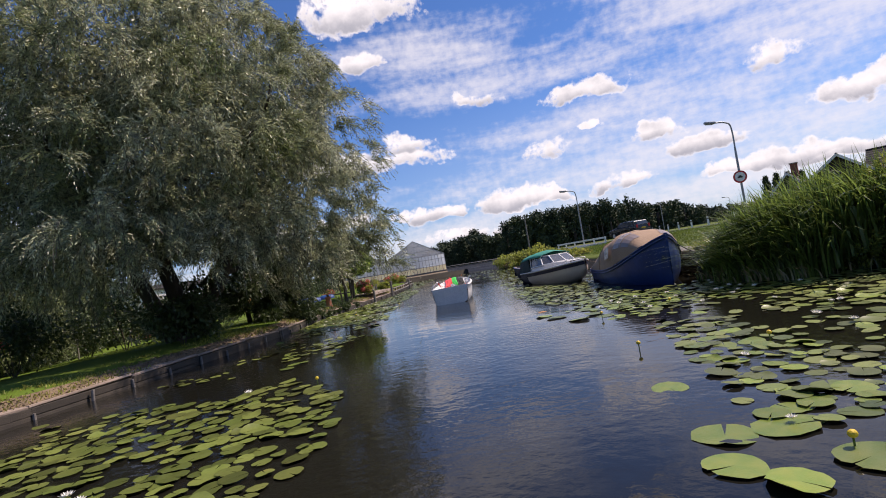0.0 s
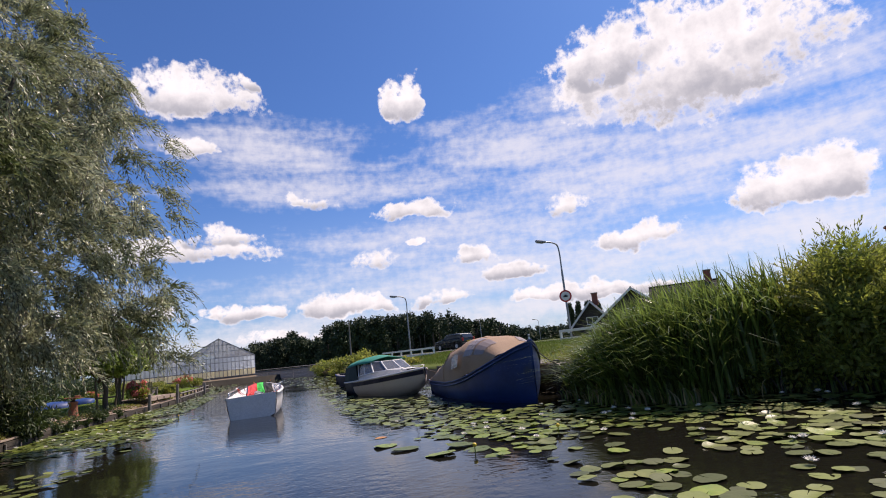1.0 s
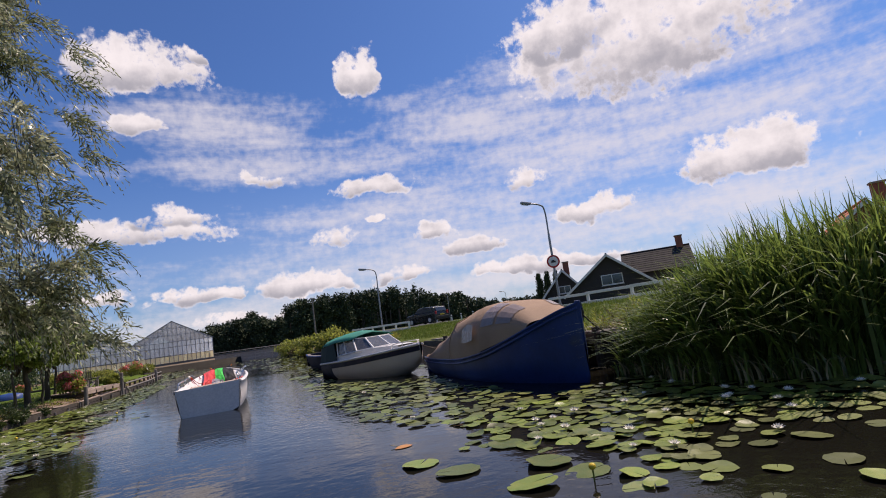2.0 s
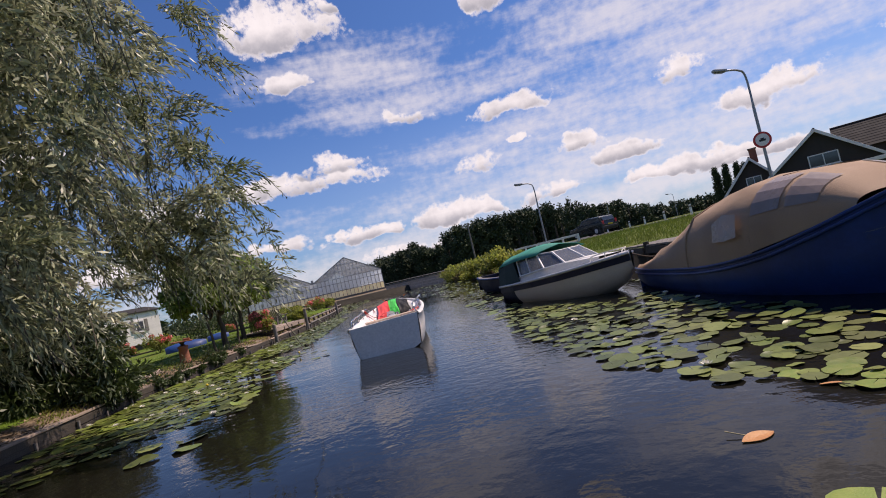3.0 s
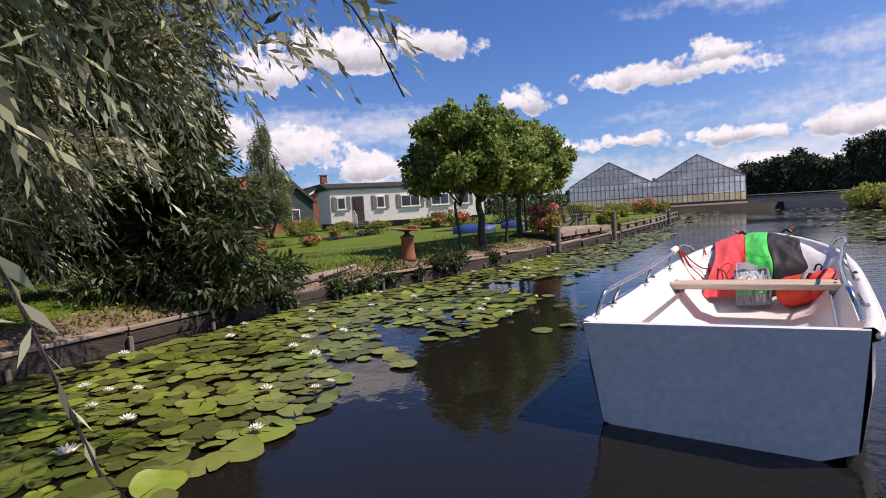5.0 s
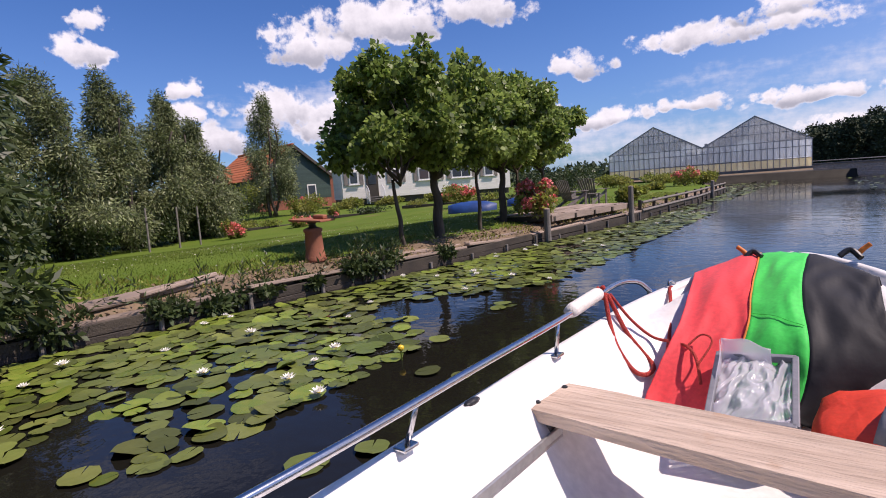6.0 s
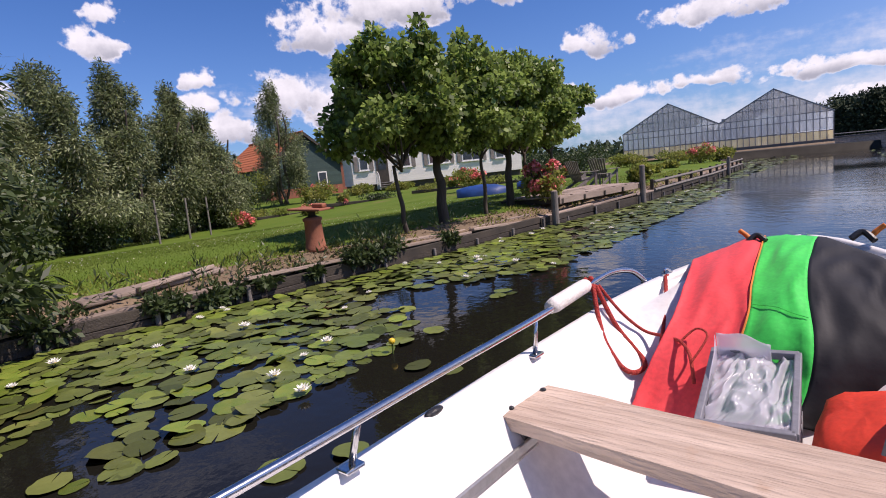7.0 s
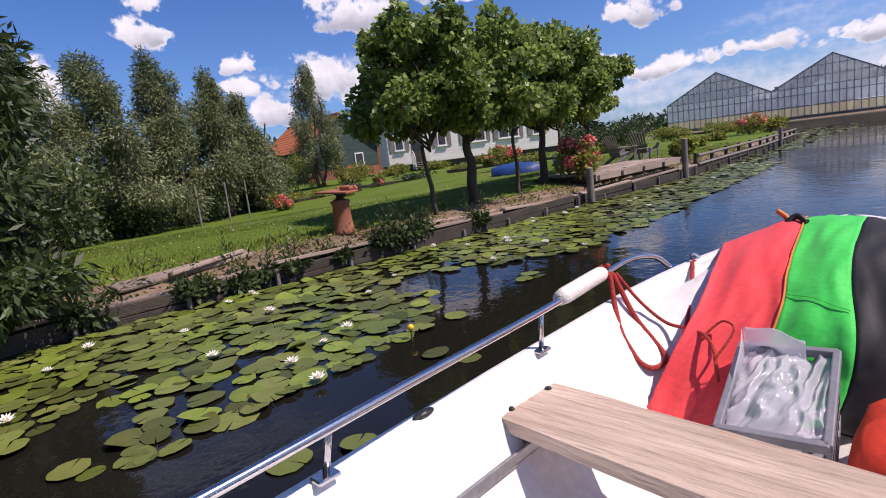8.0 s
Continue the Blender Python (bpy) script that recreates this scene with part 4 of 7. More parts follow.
# dark-leaved ones under and behind the willows are added to stand in for shade
for x, y, sx, sz, m_ in ((-24.8, 31.8, 1.4, 2.2, LEAF_DARK_AND_SHADE), (-26.6, 33.4, 1.4, 2.6, LEAF_BUSH), (-28.0, 34.6, 1.2, 2.4, LEAF_DARK_AND_SHADE), (-25.2, 37.4, 1.0, 1.3, LEAF_BUSH), (-24.2, 39.6, 0.8, 0.7, LEAF_BUSH),
                       (-11.4, 56.0, 1.2, 1.0, LEAF_BUSH), (-12.5, 51.0, 1.2, 0.9, LEAF_BUSH), (-6.0, 34.3, 0.32, 0.5, LEAF_BUSH), (-7.4, 39.0, 0.45, 0.35, LEAF_BUSH), (-7.9, 43.0, 0.5, 0.35, LEAF_BUSH), (-7.2, 49.0, 0.7, 0.7, LEAF_BUSH), (-8.6, 15.7, 1.1, 1.9, LEAF_DARK_AND_SHADE), (-8.1, 13.9, 1.1, 1.5, LEAF_DARK_AND_SHADE), (-22.4, 41.2, 0.8, 0.6, LEAF_BUSH),
                       (-20.2, 43.0, 0.8, 0.55, LEAF_BUSH), (-23.4, 22.5, 1.8, 2.0, LEAF_DARK_AND_SHADE), (-23.8, 25.8, 1.8, 2.0, LEAF_DARK_AND_SHADE), (-24.4, 29.4, 1.6, 2.0, LEAF_DARK_AND_SHADE), (-22.0, 18.0, 2.0, 2.4, LEAF_DARK_AND_SHADE), (-18.4, 19.4, 1.2, 1.3, LEAF_DARK_AND_SHADE), (-19.4, 22.6, 1.2, 1.3, LEAF_DARK_AND_SHADE), (-20.3, 25.0, 1.2, 1.4, LEAF_DARK_AND_SHADE), (-21.2, 27.2, 1.1, 1.4, LEAF_DARK_AND_SHADE), (-22.4, 29.0, 1.1, 1.5, LEAF_DARK_AND_SHADE), (-17.4, 17.0, 1.3, 1.3, LEAF_DARK_AND_SHADE), (-12.6, 18.0, 1.5, 2.6, LEAF_DARK_AND_SHADE), (-14.6, 15.6, 1.8, 2.8, LEAF_DARK_AND_SHADE), (-15.2, 19.6, 1.6, 2.6, LEAF_DARK_AND_SHADE), (-13.2, 21.0, 1.2, 2.0, LEAF_DARK_AND_SHADE), (-16.4, 13.0, 1.8, 2.6, LEAF_DARK_AND_SHADE), (-13.0, 45.0, 1.6, 1.6, LEAF_DARK_AND_SHADE), (-15.6, 47.0, 1.8, 1.8, LEAF_DARK_AND_SHADE), (-17.6, 57.0, 1.8, 1.8, LEAF_DARK_AND_SHADE)):
    build_shrub("garden_shrub", (x, y, lawn_level(x, y) - 0.05), (sx, sx, sz), 2600, m_, "green garden shrub at the lawn edge, dark-leaved where it fills tree shade", "shrub", 0.12, "garden shrubs")
for y, s, hgt in ((24.0, 0.55, 0.42), (23.6, 0.3, 0.3), (22.3, 0.3, 0.2), (21.7, 0.34, 0.24), (21.2, 0.3, 0.22), (20.3, 0.45, 0.26), (25.4, 0.2, 0.24), (19.4, 0.5, 0.45), (22.8, 0.22, 0.18)):
    build_shrub("ivy_clump", (left_edge(y) + 0.0, y, 0.05), (0.14 + s * 0.28, s, hgt), int(400 + 1100 * s), LEAF_DARK_AND_SHADE, "dark ivy spilling over the timber revetment", "ivy", 0.08, "ivy on the revetment", int(40 * s))


def scatter_on(n, y0, y1, d0, d1, lift=0.0):
    """Spots on the left lawn at a distance from the water's edge."""
    y = rng.uniform(y0, y1, n)
    d = rng.uniform(d0, d1, n)
    x = np.array([left_edge(v) for v in y]) - d
    z = np.array([lawn_level(a, b) for a, b in zip(x, y)]) - np.interp(d, (0.0, 0.2, 0.5, 1.6, 2.6), (0.26, 0.17, 0.11, 0.03, 0.0)) + 0.015 * np.sin(y * 1.7 + d * 3) * (d < 2.6)
    return np.stack([x, y, z + lift], 1)


def build_lawn_growth():
    g = thing("lawn_grass", "short mown grass blades with clover on the lawn", "grass", kind="stuff")
    p = scatter_on(95000, 17, 38, 0.45, 9.0)
    leaves("grass_blades", p, np.stack([rng.normal(0, 0.4, len(p)), rng.normal(0, 0.4, len(p)), np.ones(len(p))], 1), rng.uniform(0.018, 0.036, len(p)), rng.uniform(0.006, 0.011, len(p)), GRASSBLADE, g)
    p = scatter_on(900, 17, 38, 0.9, 8.0, 0.03)
    leaves("clover_heads", p, unit(len(p)), 0.016, 0.016, PETAL, g)
    e = thing("bank_litter", "brown leaf litter and weeds behind the capping planks", "leaf litter", kind="stuff")
    p = scatter_on(5200, 4, 34, 0.02, 0.62, 0.012)
    leaves("litter", p, unit(len(p)) * [1, 1, 0.25], rng.uniform(0.03, 0.08, len(p)), rng.uniform(0.015, 0.04, len(p)), LITTER, e)
    p = scatter_on(15000, 3, 40, 0.04, 1.3)
    p = p[np.array([noise.noise(Vector((a, b, 2.0)) * 0.9) for a, b, _ in p]) > -0.05]
    leaves("weeds", p, np.stack([rng.normal(0, 0.6, len(p)) + 0.2, rng.normal(0, 0.6, len(p)), np.ones(len(p))], 1), rng.uniform(0.035, 0.10, len(p)), rng.uniform(0.012, 0.03, len(p)), LEAF_BUSH, e)
    # the same rough growth on the other bank
    r = thing("verge_grass", "long dry and green grass on the road bank", "grass", kind="stuff")
    n = 30000
    y = rng.uniform(12.5, 42, n)
    d = rng.uniform(0.9, 9, n) ** 1.0
    x = np.array([right_edge(v) for v in y]) + d
    z = np.array([bank_level(a, b) for a, b in zip(x, y)])
    lean = np.stack([rng.normal(0, 0.35, n), rng.normal(0, 0.35, n), np.ones(n)], 1)
    leaves("grass_blades", np.stack([x, y, z - 0.02], 1), lean, rng.uniform(0.07, 0.24, n), rng.uniform(0.012, 0.026, n), GRASSBLADE, r)


build_lawn_growth()

# right bank growth
def build_reeds():
    t = thing("reed_bed", "tall green reeds bending over the water's edge", "reeds", (0, 0, 0), kind="stuff")

    def blades(name, n, base_fn, tall, lean, width, material):
        seg = 6
        P = base_fn(n)
        h = rng.uniform(0.65, 1.1, n) * tall
        a = rng.uniform(0, 2 * math.pi, n)
        dirs = np.stack([np.cos(a) * 0.75 - 0.55, np.sin(a) * 0.75 - 0.1, np.zeros(n)], 1)
        le = rng.uniform(0.12, 1.0, n) ** 1.2 * lean
        h *= 0.88 * np.interp(P[:, 1], (9.0, 10.2, 11.4, 12.3, 13.2), (0.95, 1.0, 0.97, 0.85, 0.6)) * np.interp(P[:, 2], (-0.1, 0.1, 0.4), (0.7, 0.9, 1.0))
        sidev = np.stack([-np.sin(a), np.cos(a), np.zeros(n)], 1)
        V = np.zeros((n, seg + 1, 2, 3))
        for k in range(seg + 1):
            s = k / seg
            c = P + dirs * (le * h * s ** 2.2)[:, None]
            c[:, 2] += h * (s - 0.55 * (le / max(lean, 0.01)) * s ** 3.2)
            w = width * (1 - s ** 2.5) * 0.5 + 0.001
            V[:, k, 0], V[:, k, 1] = c + sidev * w, c - sidev * w
        idx = np.arange(n * (seg + 1) * 2).reshape(n, seg + 1, 2)
        F = np.stack([idx[:, :-1, 0], idx[:, :-1, 1], idx[:, 1:, 1], idx[:, 1:, 0]], -1).reshape(-1, 4)
        raw(name, V.reshape(-1, 3), F, material, t)

    def in_clump(n):
        u, v = rng.uniform(0, 1, n), rng.uniform(0, 1, n)
        y = 9.9 + 3.3 * u + rng.normal(0, 0.08, n)
        front = np.interp(y, (6.6, 8, 9.5, 11.2, 12.4), (8.2, 7.6, 6.3, 5.2, 5.5))
        x = front + v ** 1.3 * 2.6
        return np.stack([x, y, np.interp(x - front, (0, 0.6, 2), (-0.05, 0.25, 0.6))], 1)

    blades("green_blades", 3900, in_clump, 2.05, 0.95, 0.042, REED)
    blades("bent_blades", 700, in_clump, 1.9, 1.7, 0.04, REED)

    def at_front(n):
        p = in_clump(n)
        p[:, 0] -= rng.uniform(0, 0.35, n)
        p[:, 2] = 0.0
        return p

    def bank_edge(n):
        y = rng.uniform(2.5, 10.6, n)
        x = np.array([right_edge(v) for v in y]) + rng.uniform(-0.25, 0.35, n)
        return np.stack([x, y, np.interp(x - np.array([right_edge(v) for v in y]), (-0.25, 0.0, 0.1, 0.4), (-0.05, 0.0, 0.4, 0.5))], 1)

    blades("edge_blades", 3200, bank_edge, 1.05, 1.3, 0.024, REED)
    blades("dry_blades", 420, at_front, 0.62, 1.5, 0.026, DRYREED)
    blades("low_blades", 900, at_front, 0.8, 1.2, 0.022, REED)


build_reeds()
for x, y, s, h, m_ in ((7.75, 10.3, 0.75, 1.35, LEAF_BUSH), (8.35, 9.5, 1.0, 1.85, LEAF_BUSH), (7.9, 9.1, 0.65, 1.0, LEAF_BUSH), (8.9, 8.3, 1.1, 1.7, LEAF_BUSH), (8.5, 7.4, 0.8, 1.2, LEAF_BUSH), (9.2, 6.5, 1.1, 1.55, LEAF_BUSH), (10.6, 10.6, 1.2, 1.7, LEAF_BUSH), (11.0, 7.4, 1.6, 2.4, LEAF_BUSH), (9.6, 4.6, 1.5, 2.2, LEAF_BUSH), (10.4, 2.4, 1.6, 2.2, LEAF_BUSH), (10.0, 0.0, 1.6, 2.0, LEAF_BUSH)):
    build_shrub("bank_bush", (x, y, 0.45), (s, s, h), 6500, m_, "yellow-green wild bush on the grassy bank", "bush", 0.085, "bushes on the bank", 420)
for x, y, s, h in ((7.35, 9.8, 0.55, 0.75), (7.75, 9.1, 0.6, 0.8), (8.1, 8.3, 0.6, 0.85), (8.3, 7.4, 0.6, 0.8), (8.5, 6.3, 0.65, 0.85), (8.55, 5.1, 0.65, 0.8), (7.1, 10.6, 0.4, 0.5)):
    build_shrub("bank_bush", (x, y, 0.02), (s, s * 1.2, h), 2600, LEAF_BUSH, "low wild scrub hanging over the water's edge", "bush", 0.08, "bushes on the bank", 160)
for x, y, s, h in ((4.8, 40.0, 1.3, 1.5), (4.2, 46.0, 1.6, 1.1), (3.2, 52.0, 1.6, 1.0), (5.6, 36.0, 1.0, 0.9), (6.2, 33.0, 0.9, 0.6)):
    build_shrub("bank_bush", (x, y, 0.4), (s, s * 1.5, h), 3000, LEAF_BUSH, "light green scrub along the quay", "bush", 0.16, "bushes on the bank")
for x, y, s, h, m_ in ((6.7, 14.2, 0.5, 0.45, DRYREED), (6.4, 13.3, 0.55, 0.6, LEAF_BUSH), (6.9, 13.0, 0.6, 0.8, LEAF_DARK_AND_SHADE), (6.2, 14.6, 0.3, 0.3, LEAF_BUSH)):
    build_shrub("bank_bush", (x, y, 0.3), (s, s, h), 1100, m_, "tangled dry and green weeds on the bank", "weeds", 0.08, "weeds on the bank", 120)


for k, (y, h) in enumerate(((31.5, 0.5), (34.5, 0.7), (38.0, 0.6), (41.5, 0.9), (45.0, 0.7), (48.5, 0.8), (52.0, 0.7), (55.5, 0.6))):
    build_shrub("bank_bush", (right_edge(y) + 0.1, y, 0.0), (0.9, 1.9, h), 1800, LEAF_BUSH if k % 3 else DRYREED, "rough weeds hanging over the water's edge", "weeds", 0.13, "weeds on the bank", 120)


def build_far_wood():
    t = thing("far_wood", "dark line of distant woodland beyond the meadow", "woodland", kind="stuff")
    blobs = []
    for az in np.arange(-37.0, 6.5, 0.32):
        d = rng.uniform(118, 140)
        el = 0.86 * lerp(az * 1.1, (-36, -30, -29, -27.5, -25, -24.3, -23.3, -21, -19.6, -18, -15.8, -12, -10, -8.8, -7.4, -5.8, -4.4, -2.9, -1.4, 0.4, 2.1, 5, 7),
                         (1.1, 1.2, 1.7, 1.3, 1.8, 2.5, 3.2, 3.0, 3.9, 4.1, 4.7, 5.0, 4.9, 4.6, 5.0, 4.4, 4.0, 2.6, 3.1, 3.5, 2.6, 2.0, 1.4)) + rng.normal(0, 0.2)
        top = d * math.tan(radians(max(el, 1.0))) + 1.2
        x, y = -d * math.sin(radians(az)), d * math.cos(radians(az))
        conic = az < -3 and rng.uniform() < 0.7
        for q in range(12):
            h = 0.03 + 0.85 * q / 11 + rng.normal(0, 0.03)
            w = (1.9 * (1.05 - h) + 0.22) if conic else 1.9 * (1.0 - 0.5 * max(0.0, h - 0.5))
            blobs.append((x + rng.normal(0, 0.22 if conic else 0.7), y + rng.normal(0, 0.5), max(0.8, h * top), w * rng.uniform(0.75, 1), w * rng.uniform(0.75, 1), top * 0.1))
    crown_leaves("foliage", blobs, 330000, 0.46, LEAF_FAR, t, 0.7, 0.1, 0.1)
    trunk = bmesh.new()
    for k in range(40):
        az = radians(rng.uniform(-24, 6))
        x, y = -122 * math.sin(az), 122 * math.cos(az)
        rod((x, y, 0), (x, y, 5), 0.15, 0.1, 6, trunk)
    part("trunks", trunk, BARK, t)
    side = thing("far_hedge", "far dark tree belt around the gardens", "woodland", kind="stuff")
    blobs = []
    for az in np.concatenate([np.arange(8, 30, 0.7), np.arange(30, 175, 1.6), np.arange(-175, -66, 1.8)]):
        d = rng.uniform(85, 110)
        top = d * math.tan(radians(1.6 + (az > 60 or az < -60) * 2.2 + rng.normal(0, 0.3)))
        for _ in range(4):
            blobs.append((-d * math.sin(radians(az)), d * math.cos(radians(az)) + 20, rng.uniform(0.2, 1) * top, 2.4, 2.4, top * 0.25))
    crown_leaves("foliage", blobs, 24000, 1.0, LEAF_FAR, side, 0.7, 0.35, 0.1)


build_far_wood()


def build_poplar(at, tall):
    t = thing("poplar_tree", "dark slim columnar poplar behind the houses", "tree", at, group="row of poplars")
    part("trunk", rod((0, 0, 0), (0, 0, tall * 0.8), 0.18, 0.05, 8), BARK, t)
    lean = rng.normal(0, 0.12)
    spindle = [(lean * h + rng.normal(0, 0.05), rng.normal(0, 0.05), tall * h, 0.66 * math.sin(math.pi * min(0.97, 0.22 + 0.76 * h)) ** 0.8, 0.5, tall * 0.07) for h in np.linspace(0.12, 0.93, 18)]
    crown_leaves("crown", spindle, 5200, 0.2, LEAF_FAR, t, 0.6, 0.2, -1.2)


for az in (-31.5, -32.3, -33.3, -34.0, -34.6):
    d = 85.0
    build_poplar((-d * math.sin(radians(az)), 8 + d * math.cos(radians(az)), LAND_R), 5.3 + rng.uniform(-0.4, 0.5))


# ---------------------------------------------------------------- street furniture on the right bank
def build_street_lamp(at, top, arm, sign=False):
    t = thing("street_lamp", "tall galvanised street lamp with a bent arm", "street lamp", at, group="street lamps")
    part("pole", tube(spline([(0, 0, -0.2), (0, 0, top * 0.6), (0, 0, top - 0.45), (arm[0] * 0.3, arm[1] * 0.3, top - 0.08), (arm[0], arm[1], top)], 6), [0.06] * 8 + [0.042] * 17, 10), GALV, t, smooth=True)
    d = math.degrees(math.atan2(arm[1], arm[0]))
    part("lamp_head", box((0.62, 0.2, 0.13), (arm[0] * 1.2, arm[1] * 1.2, top + 0.03), 0.04, (0, -6, d)), GALV, t)
    part("lens", box((0.4, 0.15, 0.04), (arm[0] * 1.25, arm[1] * 1.25, top - 0.05), 0.015, (0, -6, d)), CLEAR, t)
    if sign:
        s = thing("road_sign", "round red-rimmed traffic sign with a black car symbol", "road sign", (at[0], at[1], at[2] + sign))
        face = (-0.48, -0.87, 0)
        m_ = look((0, 0, 0), tuple(-v for v in face))
        for nm, r, off, mt in (("plate", 0.34, 0.09, SIGNRED), ("inner_disc", 0.255, 0.105, WHITE)):
            bm = bmesh.new()
            bmesh.ops.create_cone(bm, cap_ends=True, segments=28, radius1=r, radius2=r, depth=0.02, matrix=m_ @ Matrix.Translation((0, 0, off)))
            part(nm, bm, mt, s)
        bm = bmesh.new()
        for sz, q in (((0.24, 0.085, 0.01), (0, -0.02, 0.118)), ((0.13, 0.06, 0.01), (0, 0.045, 0.118))):
            bmesh.ops.create_cube(bm, size=1, matrix=m_ @ Matrix.Translation(q) @ Matrix.Diagonal((*sz, 1)))
        part("symbol", bm, BLACKPL, s)
        part("clamp", box((0.16, 0.16, 0.08)), GALV, s)
    return t


build_street_lamp((15.1, 29.7, LAND_R), 5.6, (-0.95, -0.1), sign=2.45)
build_street_lamp((9.75, 46.9, LAND_R), 5.0, (-0.9, -0.1))
build_street_lamp((35.0, 98.0, LAND_R), 5.0, (-0.9, -0.1))
build_street_lamp((50.6, 105.0, LAND_R), 4.4, (-0.9, -0.1))


def build_wood_pole(at, top):
    t = thing("utility_pole", "bare wooden utility pole in front of the wood", "pole", at)
    part("shaft", rod((0, 0, -0.3), (0, 0, top), 0.14, 0.09, 10), GREYWOOD, t)
    part("cap", ball((0, 0, top), (0.12, 0.12, 0.06)), GREYWOOD, t)


build_wood_pole((9.5, 89.0, 0.9), 6.4)


def build_white_fence(a, b, top, n, label, rails=(0.0, -0.42)):
    f = thing("white_fence", label, "fence")
    a, b = Vector(a), Vector(b)
    for k in range(n + 1):
        p = a.lerp(b, k / n)
        part("post", box((0.12, 0.12, top + 0.1), (p.x, p.y, p.z + top / 2 - 0.05), 0.01), WHITE, f)
    for k in range(n):
        p, q = a.lerp(b, k / n), a.lerp(b, (k + 1) / n)
        for r in rails:
            m_, d = (p + q) / 2, q - p
            part("rail", box((d.length - 0.01, 0.045, 0.13), (m_.x - 0.08, m_.y, m_.z + top + r - 0.07), 0.008, (0, 0, math.degrees(math.atan2(d.y, d.x)))), WHITE, f)


build_white_fence((14.2, 29.2, 0.86), (17.0, 20.2, 0.95), 0.72, 4, "white painted two-rail fence at the roadside")
build_white_fence((9.9, 40.0, 0.9), (8.0, 50.0, 0.9), 0.6, 5, "white low guard rail beside the lamp post")
for k in range(7):
    y = 43.0 + 6.1 * k
    t = thing("bollard", "short white roadside marker post", "bollard", (18.8 + 0.193 * (y - 43.0), y, LAND_R), group="roadside posts")
    part("post", box((0.13, 0.13, 0.75), (0, 0, 0.35), 0.02), WHITE, t)
    part("band", box((0.14, 0.14, 0.12), (0, 0, 0.58), 0.005), GREYWOOD, t)

# ---------------------------------------------------------------- buildings
def house_frame(name, label, at, turn):
    return thing(name, label, "building", at, turn)


def gable_outline(w, eave, ridge):
    return [(-w / 2, 0), (w / 2, 0), (w / 2, eave), (0, ridge), (-w / 2, eave)]


def roof_slopes(parent, w, eave, ridge, deep, material, over=0.35, course=0.33, barge=None):
    """Two tiled slopes: overlapping courses, each its own piece, with barge boards on the front verge."""
    half = w / 2
    ang = math.degrees(math.atan2(ridge - eave, half))
    ln = math.hypot(half, ridge - eave) + over
    n = max(4, int(ln / course))
    for s in (-1, 1):
        for k in range(n):
            d = (k + 0.5) * ln / n
            x = s * (half + over * math.cos(radians(ang)) - d * math.cos(radians(ang)))
            z = eave - over * math.sin(radians(ang)) + d * math.sin(radians(ang)) + 0.06
            part("roof_course", box((ln / n + 0.05, deep + 2 * over, 0.045), (x, deep / 2, z), 0, (0, s * (ang - 3), 0)), material, parent)
        if barge:
            part("barge_board", box((ln + 0.05, 0.05, 0.22), (s * (half + over * math.cos(radians(ang))) / 2, -over - 0.03, (eave + ridge) / 2 - over * math.sin(radians(ang)) / 2 + 0.02), 0.01, (0, s * ang, 0)), barge, parent)
    part("ridge_cap", tube([(0, -over, ridge + 0.11), (0, deep + over, ridge + 0.11)], 0.1, 8), material, parent)


def window(parent, at, size, turn=0.0, frame_mat=None, bars=1, name="window"):
    w, h = size
    f = part(name, box((w, 0.1, h), at, 0.01, (0, 0, turn)), frame_mat or WHITE, parent)
    c, s = math.cos(radians(turn)), math.sin(radians(turn))
    n = bars + 1
    for k in range(n):
        off = (k + 0.5) * (w - 0.1) / n - (w - 0.1) / 2
        part("pane", box(((w - 0.1) / n - 0.07, 0.02, h - 0.16), (at[0] + off * c + 0.055 * s, at[1] + off * s - 0.055 * c, at[2]), 0, (0, 0, turn)), GLASS, f)
    part("sill", box((w + 0.12, 0.16, 0.05), (at[0] + 0.04 * s, at[1] - 0.04 * c, at[2] - h / 2 - 0.03), 0.008, (0, 0, turn)), frame_mat or WHITE, f)
    return f


def build_green_shed():
    # front gable faces the canal
    ang = 82
    h = house_frame("garden_barn", "dark green boarded barn with an orange tiled roof", (-33.5, 42.8, LAND_L), ang)
    w, eave, ridge, deep = 6.0, 2.35, 4.6, 9.0
    part("brick_base", box((w, deep, 0.7), (0, deep / 2, 0.35), 0.01), BRICK, h)
    n = 20
    for k in range(n):
        z = 0.72 + (ridge - 0.8) * (k + 0.5) / n
        ww = w if z < eave else w * (ridge - z) / (ridge - eave)
        if ww > 0.3:
            part("weather_board", box((ww, 0.05, (ridge - 0.8) / n + 0.03), (0, 0.0, z), 0, (6, 0, 0)), CLAD_GREEN, h)
    part("core", prism([(x * 0.97, z - 0.05 if z > 1 else z + 0.6) for x, z in gable_outline(w, eave, ridge)], deep - 0.1, Matrix.Translation((0, 0.06, 0))), CLAD_GREEN, h)
    roof_slopes(h, w, eave, ridge, deep, TILE_O, 0.3, 0.36, DARKWOOD)
    window(h, (1.3, -0.06, 1.25), (0.75, 1.0), bars=0)


build_green_shed()


